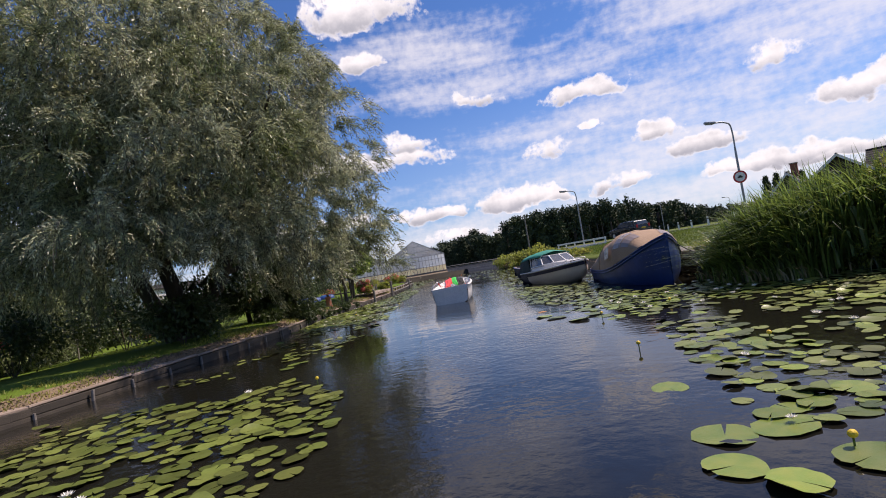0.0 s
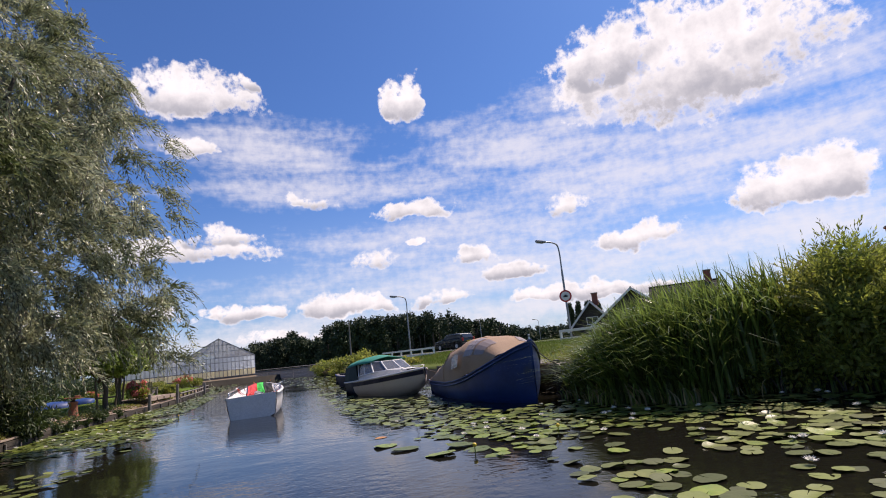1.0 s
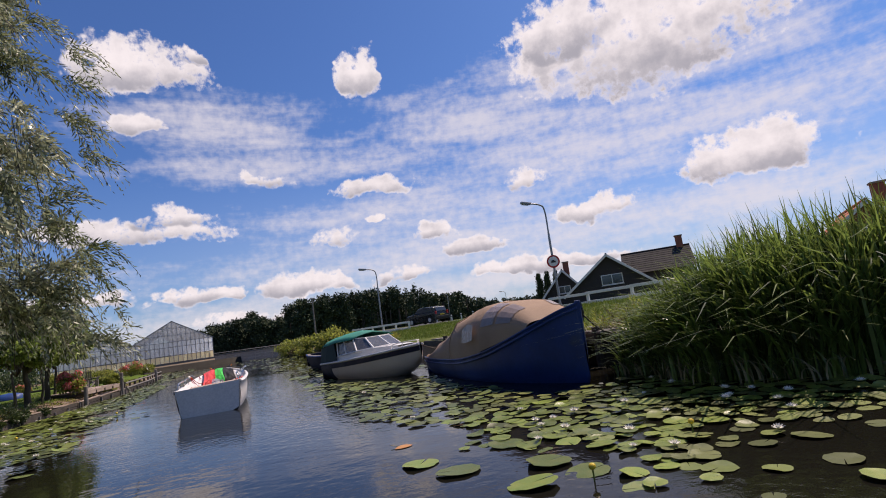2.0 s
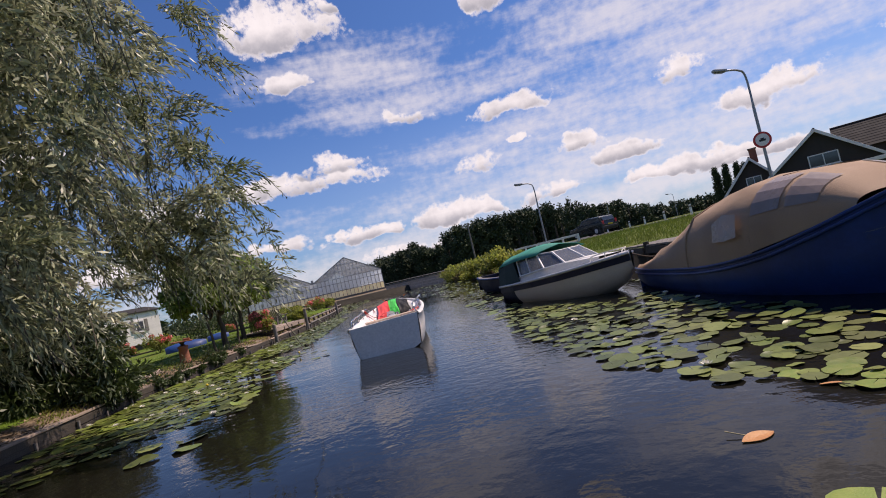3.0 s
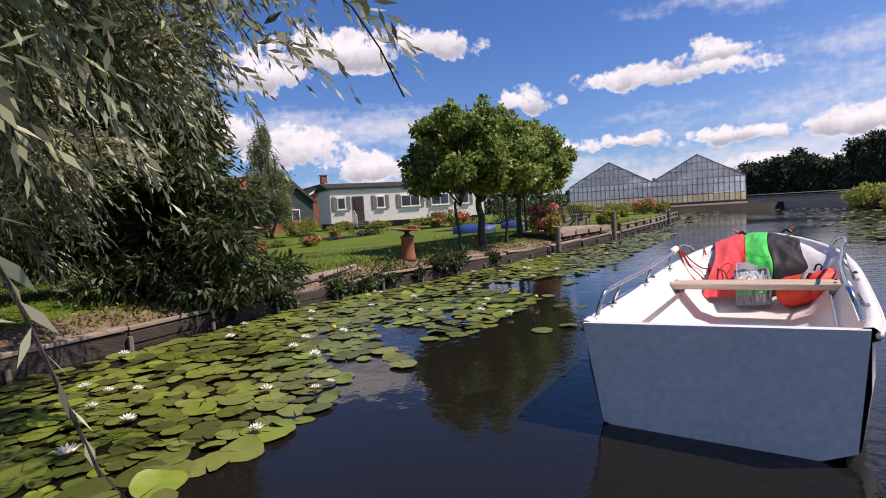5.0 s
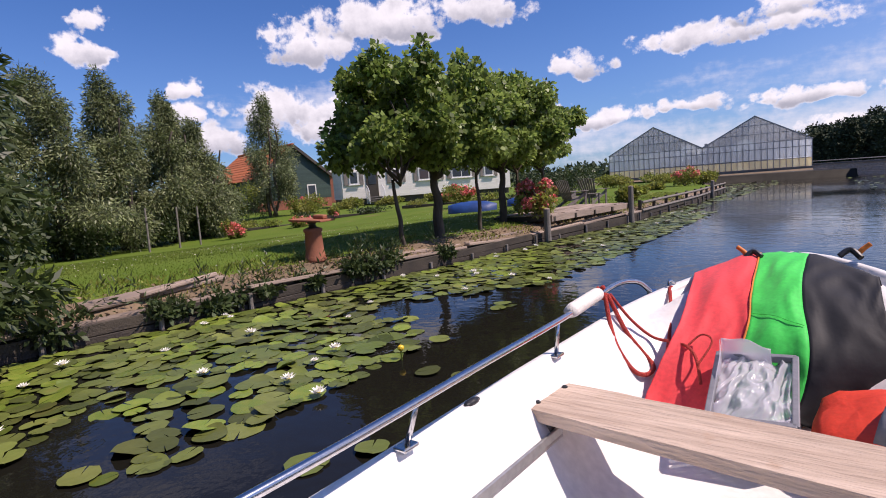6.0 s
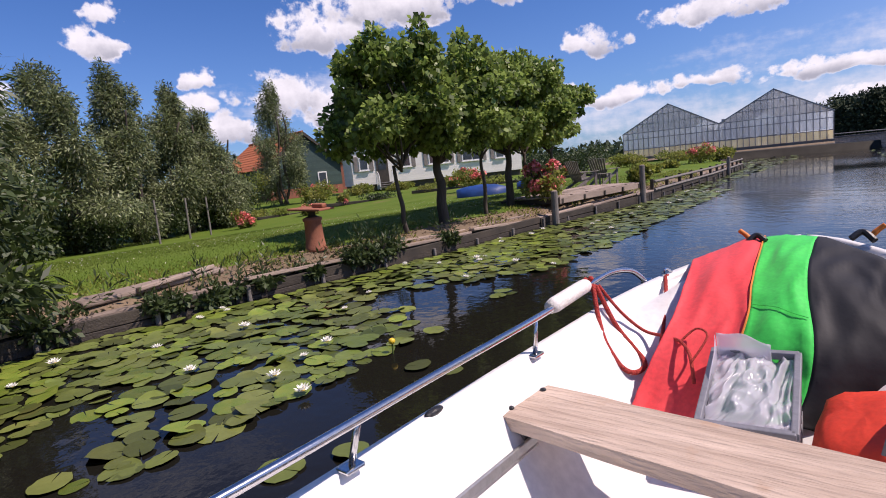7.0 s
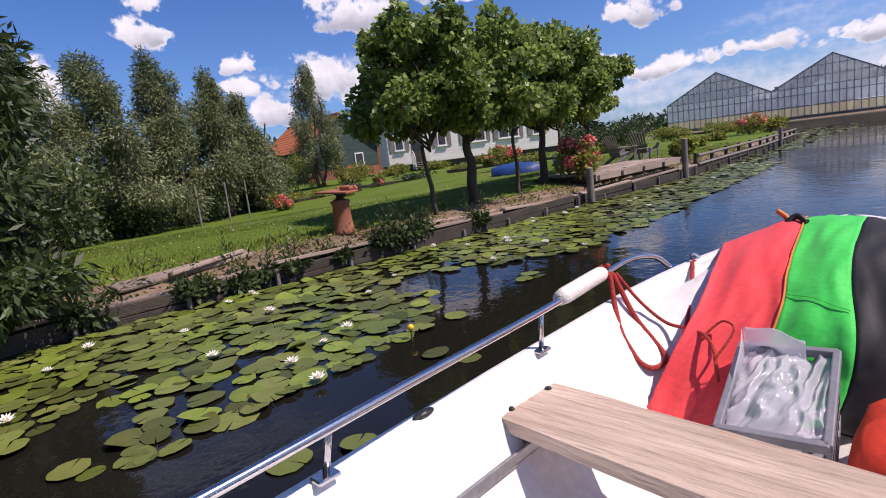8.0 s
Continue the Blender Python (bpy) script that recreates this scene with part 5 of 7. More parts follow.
def build_caravan():
    a, b = Vector((-26.9, 41.6, LAND_L + 0.1)), Vector((-20.6, 51.9, LAND_L + 0.1))
    d = b - a
    h = house_frame("static_caravan", "long cream static caravan with dark shutters", a, math.degrees(math.atan2(d.y, d.x)))
    L_, W_, H_ = d.length, 3.6, 2.4
    part("body", box((L_, W_, H_ - 0.02), (L_ / 2, W_ / 2 + 0.05, 0.35 + H_ / 2), 0.04), CLAD_WHITE, h)
    for k in range(14):
        part("cladding_board", box((L_ + 0.04, 0.03, 0.158), (L_ / 2, 0.035, 0.43 + 0.164 * k), 0, (5, 0, 0)), CLAD_WHITE, h)
        part("cladding_board", box((0.03, W_, 0.158), (-0.01, W_ / 2 + 0.05, 0.43 + 0.164 * k), 0, (0, 5, 0)), CLAD_WHITE, h)
    part("skirt", box((L_ - 0.1, W_ - 0.2, 0.42), (L_ / 2, W_ / 2 + 0.08, 0.17)), DARKWOOD, h)
    bm = prism([(-W_ / 2 - 0.2, 0), (W_ / 2 + 0.2, 0), (W_ / 2 + 0.2, 0.08), (0, 0.5), (-W_ / 2 - 0.2, 0.08)], L_ + 0.5, pose(-0.25, W_ / 2 + 0.05, 0.35 + H_ - 0.02, 0, 0, -90) )
    part("roof", bm, TILE_G, h)
    for x, w in ((0.75, 0.62), (3.6, 0.62), (5.9, 1.5), (8.3, 1.5), (10.4, 0.7)):
        window(h, (x, -0.02, 1.72), (w, 0.85), bars=0 if w < 1 else 1)
        for s in (-1, 1):
            part("shutter", box((0.26, 0.05, 0.95), (x + s * (w / 2 + 0.2), -0.02, 1.72), 0.01), GREYWOOD, h)
    dr = part("door", box((0.8, 0.06, 1.75), (1.95, -0.01, 1.3), 0.01), DARKWOOD, h)
    part("door_pane", box((0.5, 0.02, 0.8), (1.95, -0.05, 1.65)), GLASS, dr)
    st = thing("entrance_steps", "white metal steps with arched handrails", "steps", tuple(h.matrix_world @ Vector((1.95, -0.7, 0))), math.degrees(math.atan2(d.y, d.x)))
    for k in range(3):
        part("tread", box((1.0, 0.28, 0.05), (0, -0.4 + 0.28 * k, 0.14 + 0.13 * k), 0.008), GREYWOOD, st)
        part("riser", box((0.96, 0.04, 0.14), (0, -0.3 + 0.28 * k, 0.07 + 0.13 * k)), GREYWOOD, st)
    for s in (-0.5, 0.5):
        part("handrail", tube(spline([(s, -0.5, 0), (s, -0.48, 0.75), (s, -0.1, 1.05), (s, 0.35, 1.1), (s, 0.38, 0)], 6), 0.022, 8), WHITE, st)
        for k in range(4):
            part("baluster", rod((s, -0.32 + 0.17 * k, 0.02), (s, -0.32 + 0.17 * k, 0.9 + 0.04 * k), 0.012), WHITE, st)


build_caravan()


def build_house(name, label, at, turn, w, eave, ridge, deep, wall, tile, barge=None, chimney=None, windows=()):
    h = house_frame(name, label, at, turn)
    part("wall", prism(gable_outline(w, eave, ridge), deep), wall, h)
    roof_slopes(h, w, eave, ridge, deep, tile, 0.4, 0.5, barge)
    if chimney:
        c = part("chimney", box((0.7, 0.7, 1.5), (chimney[0], chimney[1], ridge + 0.45), 0.02), BRICK, h)
        part("chimney_cap", box((0.85, 0.85, 0.12), (chimney[0], chimney[1], ridge + 1.24), 0.02), CONCRETE, c)
    for x, z, ww, hh in windows:
        window(h, (x, -0.04, z), (ww, hh), bars=1)
    return h


build_house("bungalow", "dark boarded bungalow with white barge boards and tan tiles", (32.7, 47.9, LAND_R - 0.4), -36, 8.4, 1.3, 4.6, 9.0, BLACKBOARD, TILE_T, WHITE, None, ((0.2, 2.25, 2.0, 1.0),))
build_house("bungalow", "smaller dark bungalow with a tan tiled gable roof", (35.6, 60.2, LAND_R - 0.3), -36, 5.6, 1.2, 4.4, 8.0, BLACKBOARD, TILE_T, WHITE, (0.4, 4.0), ((0.0, 2.1, 1.4, 0.9),))
build_house("farmhouse", "large dark-roofed farmhouse with a brick chimney", (41.4, 55.7, LAND_R), -131, 8.5, 2.4, 4.7, 6.6, BLACKBOARD, TILE_G, None, (0.0, 6.0), ((1.0, 2.0, 1.4, 1.4),))
build_house("brick_house", "brick house with an orange tiled roof behind the bushes", (35.0, 26.2, LAND_R), -50, 5.0, 1.6, 3.7, 9.0, BRICK, TILE_O, WHITE, (1.2, 2.0), ((0.0, 1.6, 1.4, 1.2),))
build_house("brick_house", "brown brick house with a dark roof behind the caravan", (-46.0, 60.0, LAND_L), 62, 8.0, 2.6, 4.9, 12.0, BRICK, TILE_G, WHITE, (0.5, 2.0), ((0.0, 1.6, 1.6, 1.2), (0.0, 3.5, 1.0, 0.9)))


# ---------------------------------------------------------------- garden things on the left bank
def build_pedestal():
    t = thing("garden_pedestal", "terracotta chimney-pot pedestal with a flat stone table top", "pedestal", (-6.72, 23.35, 0.345))
    t.scale = (0.78, 0.78, 0.82)
    prof = [(0.19, 0.0), (0.205, 0.03), (0.185, 0.07), (0.165, 0.2), (0.15, 0.5), (0.172, 0.52), (0.172, 0.56), (0.13, 0.575), (0.07, 0.60), (0.055, 0.64), (0.085, 0.67), (0.11, 0.70)]
    part("pot", sheet([[(r * math.cos(a), r * math.sin(a), z) for a in np.linspace(0, 2 * math.pi, 25)[:-1]] for r, z in prof[:8]], closed=True), TERRA, t, smooth=True)
    part("neck", sheet([[(r * math.cos(a), r * math.sin(a), z) for a in np.linspace(0, 2 * math.pi, 25)[:-1]] for r, z in prof[7:]], closed=True), DARKWOOD, t, smooth=True)
    part("table_top", box((0.66, 0.5, 0.035), (0, 0, 0.715), 0.01, (0, 4, 20)), TERRA, t)
    part("flower_tray", box((0.22, 0.16, 0.07), (0.12, 0.1, 0.76), 0.02, (0, 4, 20)), TERRA, t)


build_pedestal()


def build_adirondack(at, turn):
    t = thing("garden_chair", "grey weathered wooden garden chair with a fan back", "chair", at, turn, "chairs on the deck")
    for k in range(7):
        x = (k - 3) * 0.085
        part("back_slat", box((0.075, 0.022, 0.78 - 0.028 * abs(k - 3)), (x * (1.15), 0.33 + 0.02, 0.62), 0.006, (-20, 3.2 * (k - 3), 0)), GREYWOOD, t)
    for k in range(6):
        part("seat_slat", box((0.52, 0.085, 0.022), (0, -0.25 + 0.095 * k, 0.36 - 0.018 * k), 0.005, (-9, 0, 0)), GREYWOOD, t)
    for s in (-1, 1):
        part("arm", box((0.13, 0.72, 0.024), (s * 0.34, -0.02, 0.56), 0.008), GREYWOOD, t)
        part("leg", box((0.03, 0.1, 0.56), (s * 0.31, -0.3, 0.28), 0.006), GREYWOOD, t)
        part("leg", box((0.03, 0.1, 0.9), (s * 0.28, 0.1, 0.24), 0.006, (62, 0, 0)), GREYWOOD, t)
    part("brace", box((0.7, 0.03, 0.08), (0, 0.3, 0.5), 0.006), GREYWOOD, t)
    return t


for chair in (build_adirondack((-6.84, 32.25, 0.44), 150), build_adirondack((-6.74, 33.45, 0.44), 165)):
    chair.scale = (0.78, 0.78, 0.78)
tb = thing("side_table", "small grey wooden table between the garden chairs", "table", (-6.45, 32.75, 0.44), 20)
tb.scale = (0.8, 0.8, 0.8)
for k in range(4):
    part("top_slat", box((0.10, 0.42, 0.022), (-0.165 + 0.11 * k, 0, 0.42), 0.005), GREYWOOD, tb)
for x in (-0.16, 0.16):
    for y in (-0.16, 0.16):
        part("leg", box((0.045, 0.045, 0.41), (x, y, 0.205), 0.005), GREYWOOD, tb)


def build_blue_cover(at, size, turn):
    t = thing("covered_boat", "upturned dinghy under a blue cover on the lawn", "boat", at, turn)
    L_, W_, H_ = size
    rows = []
    for k in range(13):
        s = -1 + 2 * k / 12
        w, h = W_ / 2 * (1 - abs(s) ** 2.6) ** 0.5 + 0.02, H_ * (1 - 0.35 * abs(s) ** 3)
        rows.append([(s * L_ / 2, math.cos(a) * w, max(0.0, math.sin(a)) * h + 0.015 * math.sin(9 * a + k)) for a in np.linspace(0, math.pi, 11)])
    part("cover", sheet(rows), BLUECOVER, t, smooth=True)
    part("skid", box((L_ * 0.7, 0.08, 0.1), (0, 0, 0.03)), DARKWOOD, t)


build_blue_cover((-10.9, 33.2, lawn_level(-10.9, 33.2)), (1.7, 0.9, 0.36), 20)
build_blue_cover((-10.2, 35.2, lawn_level(-10.2, 35.2)), (1.0, 0.7, 0.3), 10)

lp = thing("loose_plank", "grey split plank lying on the capping of the bank", "plank", (left_edge(21.2) - 0.32, 21.2, 0.31), 2)
part("board", box((0.3, 1.5, 0.06), (0, 0, 0.03), 0.02, (2, 3, 0)), OLDWOOD, lp)
part("splinter", box((0.1, 0.9, 0.05), (0.14, 0.2, 0.08), 0.015, (4, -8, 6)), OLDWOOD, lp)
for k, (x, y) in enumerate(((-17.6, 25.6), (-18.2, 26.8), (-18.6, 27.7), (-16.6, 20.8))):
    t = thing("garden_stake", "thin grey stake in front of the willows", "stake", (x, y, lawn_level(x, y)), 0, "stakes by the willows")
    part("shaft", rod((0, 0, -0.1), (0.03 * (k % 2), 0.02, 1.35), 0.035, 0.03, 8), GREYWOOD, t)
    part("tie", rod((0, 0, 0.9), (0, 0, 0.96), 0.045), BLACKPL, t)


def build_timber_edge():
    f = thing("bed_edging", "dark timber edging of the flower beds by the caravan", "edging")
    pts = [(-22.5, 29.5), (-20.6, 33.5), (-17.6, 37.0), (-13.8, 39.4), (-9.8, 40.6)]
    for a, b in zip(pts, pts[1:]):
        a, b = Vector((*a, 0)), Vector((*b, 0))
        d, m_ = b - a, (a + b) / 2
        part("sleeper", box((d.length, 0.1, 0.14), (m_.x, m_.y, lawn_level(m_.x, m_.y) + 0.04), 0.015, (0, 0, math.degrees(math.atan2(d.y, d.x)))), DARKWOOD, f)


build_timber_edge()
for k, (x, y) in enumerate(((-22.3, 30.4), (-21.6, 32.0), (-20.9, 33.9), (-19.9, 34.9), (-18.8, 36.1), (-17.4, 37.8), (-16.0, 38.4), (-14.6, 39.5), (-13.0, 40.0), (-11.4, 40.6))):
    size = 0.42 + 0.12 * ((k * 5) % 3)
    if k % 3 == 0:
        build_bloom_shrub((x, y, lawn_level(x, y)), (size, size, 0.5), 9, "low pink flowers in the bed along the lawn")
    else:
        build_shrub("garden_shrub", (x, y, lawn_level(x, y) - 0.05), (size * 1.3, size * 1.3, 0.45), 900, LEAF_BUSH if k % 2 else LEAF_DARK_AND_SHADE, "low clipped plant in the bed along the lawn", "shrub", 0.09, "garden shrubs")


# ---------------------------------------------------------------- parked car on the road
def build_car(at, turn):
    t = thing("car", "dark estate car on the road behind the boats", "car", at, turn)
    prof = [(-2.1, 0.32), (-2.14, 0.75), (2.1, 0.3), (2.12, 0.6), (1.95, 0.86)]
    low = prism([p for p in prof if p[1] < 0.95] + [(1.0, 0.98), (-2.0, 0.98)], 1.72, pose(0, -0.86, 0))
    bmesh.ops.bevel(low, geom=low.edges[:], offset=0.05, segments=2, affect="EDGES", profile=0.5)
    part("body", low, CARPAINT, t)
    top_ = prism([(-2.0, 0.96), (-1.75, 1.42), (-0.4, 1.5), (0.35, 1.42), (1.0, 0.96)], 1.5, pose(0, -0.75, 0))
    bmesh.ops.bevel(top_, geom=top_.edges[:], offset=0.06, segments=2, affect="EDGES", profile=0.5)
    part("cabin", top_, CARPAINT, t)
    part("underside", box((4.1, 1.6, 0.2), (0, 0, 0.35), 0.03), BLACKPL, t)
    for s in (-1, 1):
        part("side_window", prism([(-1.75, 1.02), (0.85, 1.02), (0.3, 1.36), (-1.6, 1.36)], 0.02, pose(0, s * 0.755 - 0.01, 0)), GLASS, t)
        part("tail_lamp", box((0.06, 0.2, 0.3), (-2.08, s * 0.7, 0.88), 0.02), LAMPRED, t)
        part("mirror", box((0.14, 0.16, 0.1), (0.75, s * 0.95, 1.02), 0.03), CARPAINT, t)
    part("rear_window", box((0.03, 1.15, 0.38), (-1.93, 0, 1.2), 0.01, (0, 27, 0)), GLASS, t)
    part("number_plate", box((0.02, 0.5, 0.11), (-2.14, 0, 0.7), 0.004), YOLK, t)
    part("bumper", box((0.16, 1.66, 0.22), (-2.1, 0, 0.48), 0.04), BLACKPL, t)
    for x in (-1.3, 1.3):
        for s in (-1, 1):
            w = part("wheel", rod((x, s * 0.68, 0.31), (x, s * 0.87, 0.31), 0.31, None, 22), TYRE, t)
            part("rim", rod((x, s * 0.86, 0.31), (x, s * 0.885, 0.31), 0.19, None, 16), ALU, w)


build_car((lane_x(53.0) - 0.3, 53.0, LAND_R + 0.11), 112)


# ---------------------------------------------------------------- moored boats
def hull_rows(stations, n=9, flare=0.75):
    """Hull sections from rail to rail: (along, half beam, rail height, keel depth)."""
    rows = []
    for y, hb, zr, zk in stations:
        side = []
        for k in range(n):
            s = k / (n - 1)
            side.append((hb * (1 - s ** 3.0) ** flare if s < 1 else 0.0, zr + (zk - zr) * s))
        rows.append([(-x, y, z) for x, z in side] + [(x, y, z) for x, z in side[-2::-1]])
    return rows


def build_blue_launch():
    t = thing("moored_launch", "blue steel launch under a tan canvas cover", "boat", (4.68, 15.9, 0), -2.0)
    st = [(3.0, 0.78, 0.36, -0.25), (2.4, 0.88, 0.355, -0.3), (1.2, 0.94, 0.365, -0.35), (0.0, 0.94, 0.40, -0.4), (-1.0, 0.86, 0.52, -0.4), (-1.7, 0.72, 0.69, -0.38), (-2.3, 0.50, 0.89, -0.32), (-2.8, 0.24, 1.08, -0.2), (-3.05, 0.08, 1.16, -0.05), (-3.12, 0.02, 1.19, 0.1)]
    part("hull", sheet(hull_rows(st)), BLUEHULL, t, smooth=True)
    part("transom", box((1.5, 0.05, 0.7), (0, 3.0, 0.05), 0.02), BLUEHULL, t)
    part("foredeck", sheet([[(-hb * 0.97, y, zr - 0.03), (0, y, zr + 0.02), (hb * 0.97, y, zr - 0.03)] for y, hb, zr, _ in st[3:]]), BLUEHULL, t)
    for s in (-1, 1):
        part("rubbing_strake", tube(spline([(s * (hb + 0.015), y, zr - 0.06) for y, hb, zr, _ in st], 4), 0.02, 8), BLUEHULL, t)
        part("rail_cap", tube(spline([(s * hb, y, zr + 0.015) for y, hb, zr, _ in st], 4), 0.022, 8), BLUEHULL, t)
    part("stem_post", tube([(0, -3.1, 1.24), (0, -3.06, 0.6), (0, -2.9, -0.1)], 0.045, 8), BLUEHULL, t)
    # canvas: low at the stern, high over the middle, ending at the spray hood
    cv = [(2.95, 0.79, 0.37, 0.43), (2.3, 0.90, 0.365, 0.60), (1.7, 0.93, 0.37, 0.80), (1.1, 0.95, 0.375, 1.03), (0.5, 0.95, 0.39, 1.24), (-0.1, 0.94, 0.42, 1.36), (-0.6, 0.91, 0.475, 1.41), (-1.0, 0.87, 0.53, 1.42)]
    rows = []
    for y, hb, zr, top in cv:
        r = []
        for a in np.linspace(0, math.pi, 19):
            c, s = math.cos(a), math.sin(a)
            x = hb * math.copysign(abs(c) ** 0.72, c)
            z = zr + (top - zr) * abs(s) ** 0.85
            fold = 0.018 * math.sin(14 * a + 3 * y) * (abs(s) > 0.1) + 0.022 * math.sin(5.3 * y + 2.1 * a)
            r.append((x, y, z + fold * (abs(s) > 0.1)))
        rows.append(r)
    cover = part("canvas_cover", sheet(rows), TAN, t, smooth=True)
    part("seam", tube(spline([(p[0] * 1.004, p[1], p[2] + 0.008) for p in rows[4]], 2), 0.012, 6), TAN, cover)
    part("hem", tube(spline([(p[0][0], p[0][1], p[0][2]) for p in rows], 4), 0.012, 6), TAN, cover)
    hood = []
    for y, hb, zr, top in ((-1.0, 0.87, 0.53, 1.40), (-1.5, 0.77, 0.65, 1.36), (-1.95, 0.64, 0.78, 1.23), (-2.25, 0.5, 0.88, 1.02)):
        hood.append([(hb * math.copysign(abs(math.cos(a)) ** 0.6, math.cos(a)), y, zr + (top - zr) * math.sin(a) ** 0.8) for a in np.linspace(0.02, math.pi - 0.02, 15)])
    hd = part("spray_hood", sheet(hood), TAN, t, smooth=True)
    for a_, b_ in ((0, 1), (1, 2)):
        for c0, c1 in ((2, 6), (8, 12)):
            q0, q1 = hood[a_], hood[b_]
            rows_ = [[tuple(1.012 * (q0[k][j] * (1 - f) + q1[k][j] * f) if j == 0 else q0[k][j] * (1 - f) + q1[k][j] * f + (0.012 if j == 2 else 0) for j in range(3)) for k in range(c0, c1 + 1)] for f in (0.08, 0.5, 0.92)]
            part("hood_window", sheet(rows_), VINYL, hd)
    for s in (1, -1):
        wn = []
        for y, lo, hi in ((-0.85, 0.78, 1.06), (-0.55, 0.74, 1.08), (-0.3, 0.74, 0.98)):
            wn.append([(-s * (0.955 - 0.13 * ((z - 0.5) / 0.7) ** 2) * 1.0, y, z) for z in (lo, hi)])
        part("side_window", sheet(wn), VINYL, cover)
    part("emblem", ball((-0.50, -2.2, 0.72), (0.02, 0.05, 0.05)), WHITE, t)
    part("mooring_rope", tube(spline([(0.1, -2.9, 1.1), (0.7, -2.6, 0.7), (1.4, -2.1, 0.62)], 6), 0.012, 6), DARKWOOD, t)


build_blue_launch()


def build_cruiser():
    a, b = Vector((2.55, 22.6, 0)), Vector((3.75, 18.45, 0))
    d = a - b
    t = thing("moored_cruiser", "small cream cabin cruiser with a green canvas top", "boat", ((a + b) / 2).to_tuple(), math.degrees(math.atan2(d.y, d.x)) - 90)
    t.scale = (0.86, 0.83, 0.88)
    st = [(2.6, 0.86, 0.48, -0.2), (2.3, 0.89, 0.49, -0.22), (2.0, 0.92, 0.505, -0.23), (1.75, 0.945, 0.515, -0.24), (1.5, 0.965, 0.525, -0.25), (0.4, 0.98, 0.58, -0.26), (-0.8, 0.86, 0.66, -0.2), (-1.7, 0.58, 0.74, -0.02), (-2.3, 0.28, 0.80, 0.2), (-2.66, 0.03, 0.84, 0.5)]
    hull = part("hull", sheet(hull_rows(st, 9, 0.6)), CREAM, t, smooth=True)
    hull.data.materials.append(NAVY)
    for f in hull.data.polygons:
        if f.center.y > 1.4 - 0.5 * f.center.z:
            f.material_index = 1
    part("transom", box((1.66, 0.05, 0.66), (0, 2.6, 0.15), 0.02), NAVY, t)
    for s in (-1, 1):
        rows = [[(s * (hb + 0.014), y, zr - o) for o in (0.03, 0.17)] for y, hb, zr, _ in st]
        part("hull_stripe", thick(sheet(rows), 0.008), NAVY, t)
        part("rub_rail", tube(spline([(s * (hb + 0.02), y, zr + 0.01) for y, hb, zr, _ in st], 4), 0.03, 8), WHITE, t)
    part("deck", sheet([[(-hb, y, zr), (-hb * 0.6, y, zr + 0.06), (hb * 0.6, y, zr + 0.06), (hb, y, zr)] for y, hb, zr, _ in st]), GELCOAT, t)
    part("cabin_side", sheet([[(c * w, y, z) for c, z in ((-1, zb), (-0.95, zt), (0.95, zt), (1, zb))] for y, w, zb, zt in ((2.3, 0.84, 0.48, 0.66), (1.4, 0.86, 0.52, 0.70), (0.2, 0.84, 0.58, 0.80), (-0.9, 0.64, 0.68, 0.88), (-1.9, 0.3, 0.78, 0.88))]), GELCOAT, t)
    # windscreen and side screens
    lo = [(-0.83, 1.15, 0.72), (-0.82, 0.55, 0.77), (-0.78, -0.15, 0.83), (-0.5, -0.75, 0.87), (0.0, -0.9, 0.89), (0.5, -0.75, 0.87), (0.78, -0.15, 0.83), (0.82, 0.55, 0.77), (0.83, 1.15, 0.72)]
    hi = [(-0.72, 1.4, 1.15), (-0.70, 0.85, 1.20), (-0.66, 0.3, 1.21), (-0.42, -0.1, 1.19), (0.0, -0.2, 1.19), (0.42, -0.1, 1.19), (0.66, 0.3, 1.21), (0.70, 0.85, 1.20), (0.72, 1.4, 1.15)]
    for k in range(len(lo) - 1):
        part("windscreen_pane", thick(sheet([[lo[k], lo[k + 1]], [hi[k], hi[k + 1]]]), 0.008), CLEAR, t)
    for k in range(len(lo)):
        part("windscreen_bar", tube([lo[k], hi[k]], 0.03, 6), WHITE, t)
    part("windscreen_foot", tube(lo, 0.03, 6), WHITE, t)
    part("windscreen_head", tube(hi, 0.022, 6), WHITE, t)
    top = [[(x * w, y, z) for x, z in ((-0.90, z0 - dz), (-0.68, z0 - 0.45 * dz), (-0.36, z0 - 0.02), (0.0, z0 + 0.02), (0.36, z0 - 0.02), (0.68, z0 - 0.45 * dz), (0.90, z0 - dz))]
           for y, z0, dz, w in ((2.5, 1.24, 0.24, 0.94), (2.35, 1.32, 0.26, 0.96), (1.9, 1.35, 0.26, 0.97), (1.45, 1.40, 0.26, 0.95), (0.9, 1.42, 0.25, 0.92), (0.15, 1.34, 0.14, 0.84))]
    cv = part("canvas_top", thick(sheet(top), 0.012), TEAL, t, smooth=True)
    part("canvas_back", thick(sheet([[(-0.84, 2.49, 1.0), (-0.4, 2.5, 1.19), (0.4, 2.5, 1.19), (0.84, 2.49, 1.0)], [(-0.87, 2.62, 0.46), (-0.5, 2.64, 0.46), (0.5, 2.64, 0.46), (0.87, 2.62, 0.46)]]), 0.012), DARKCANVAS, cv)
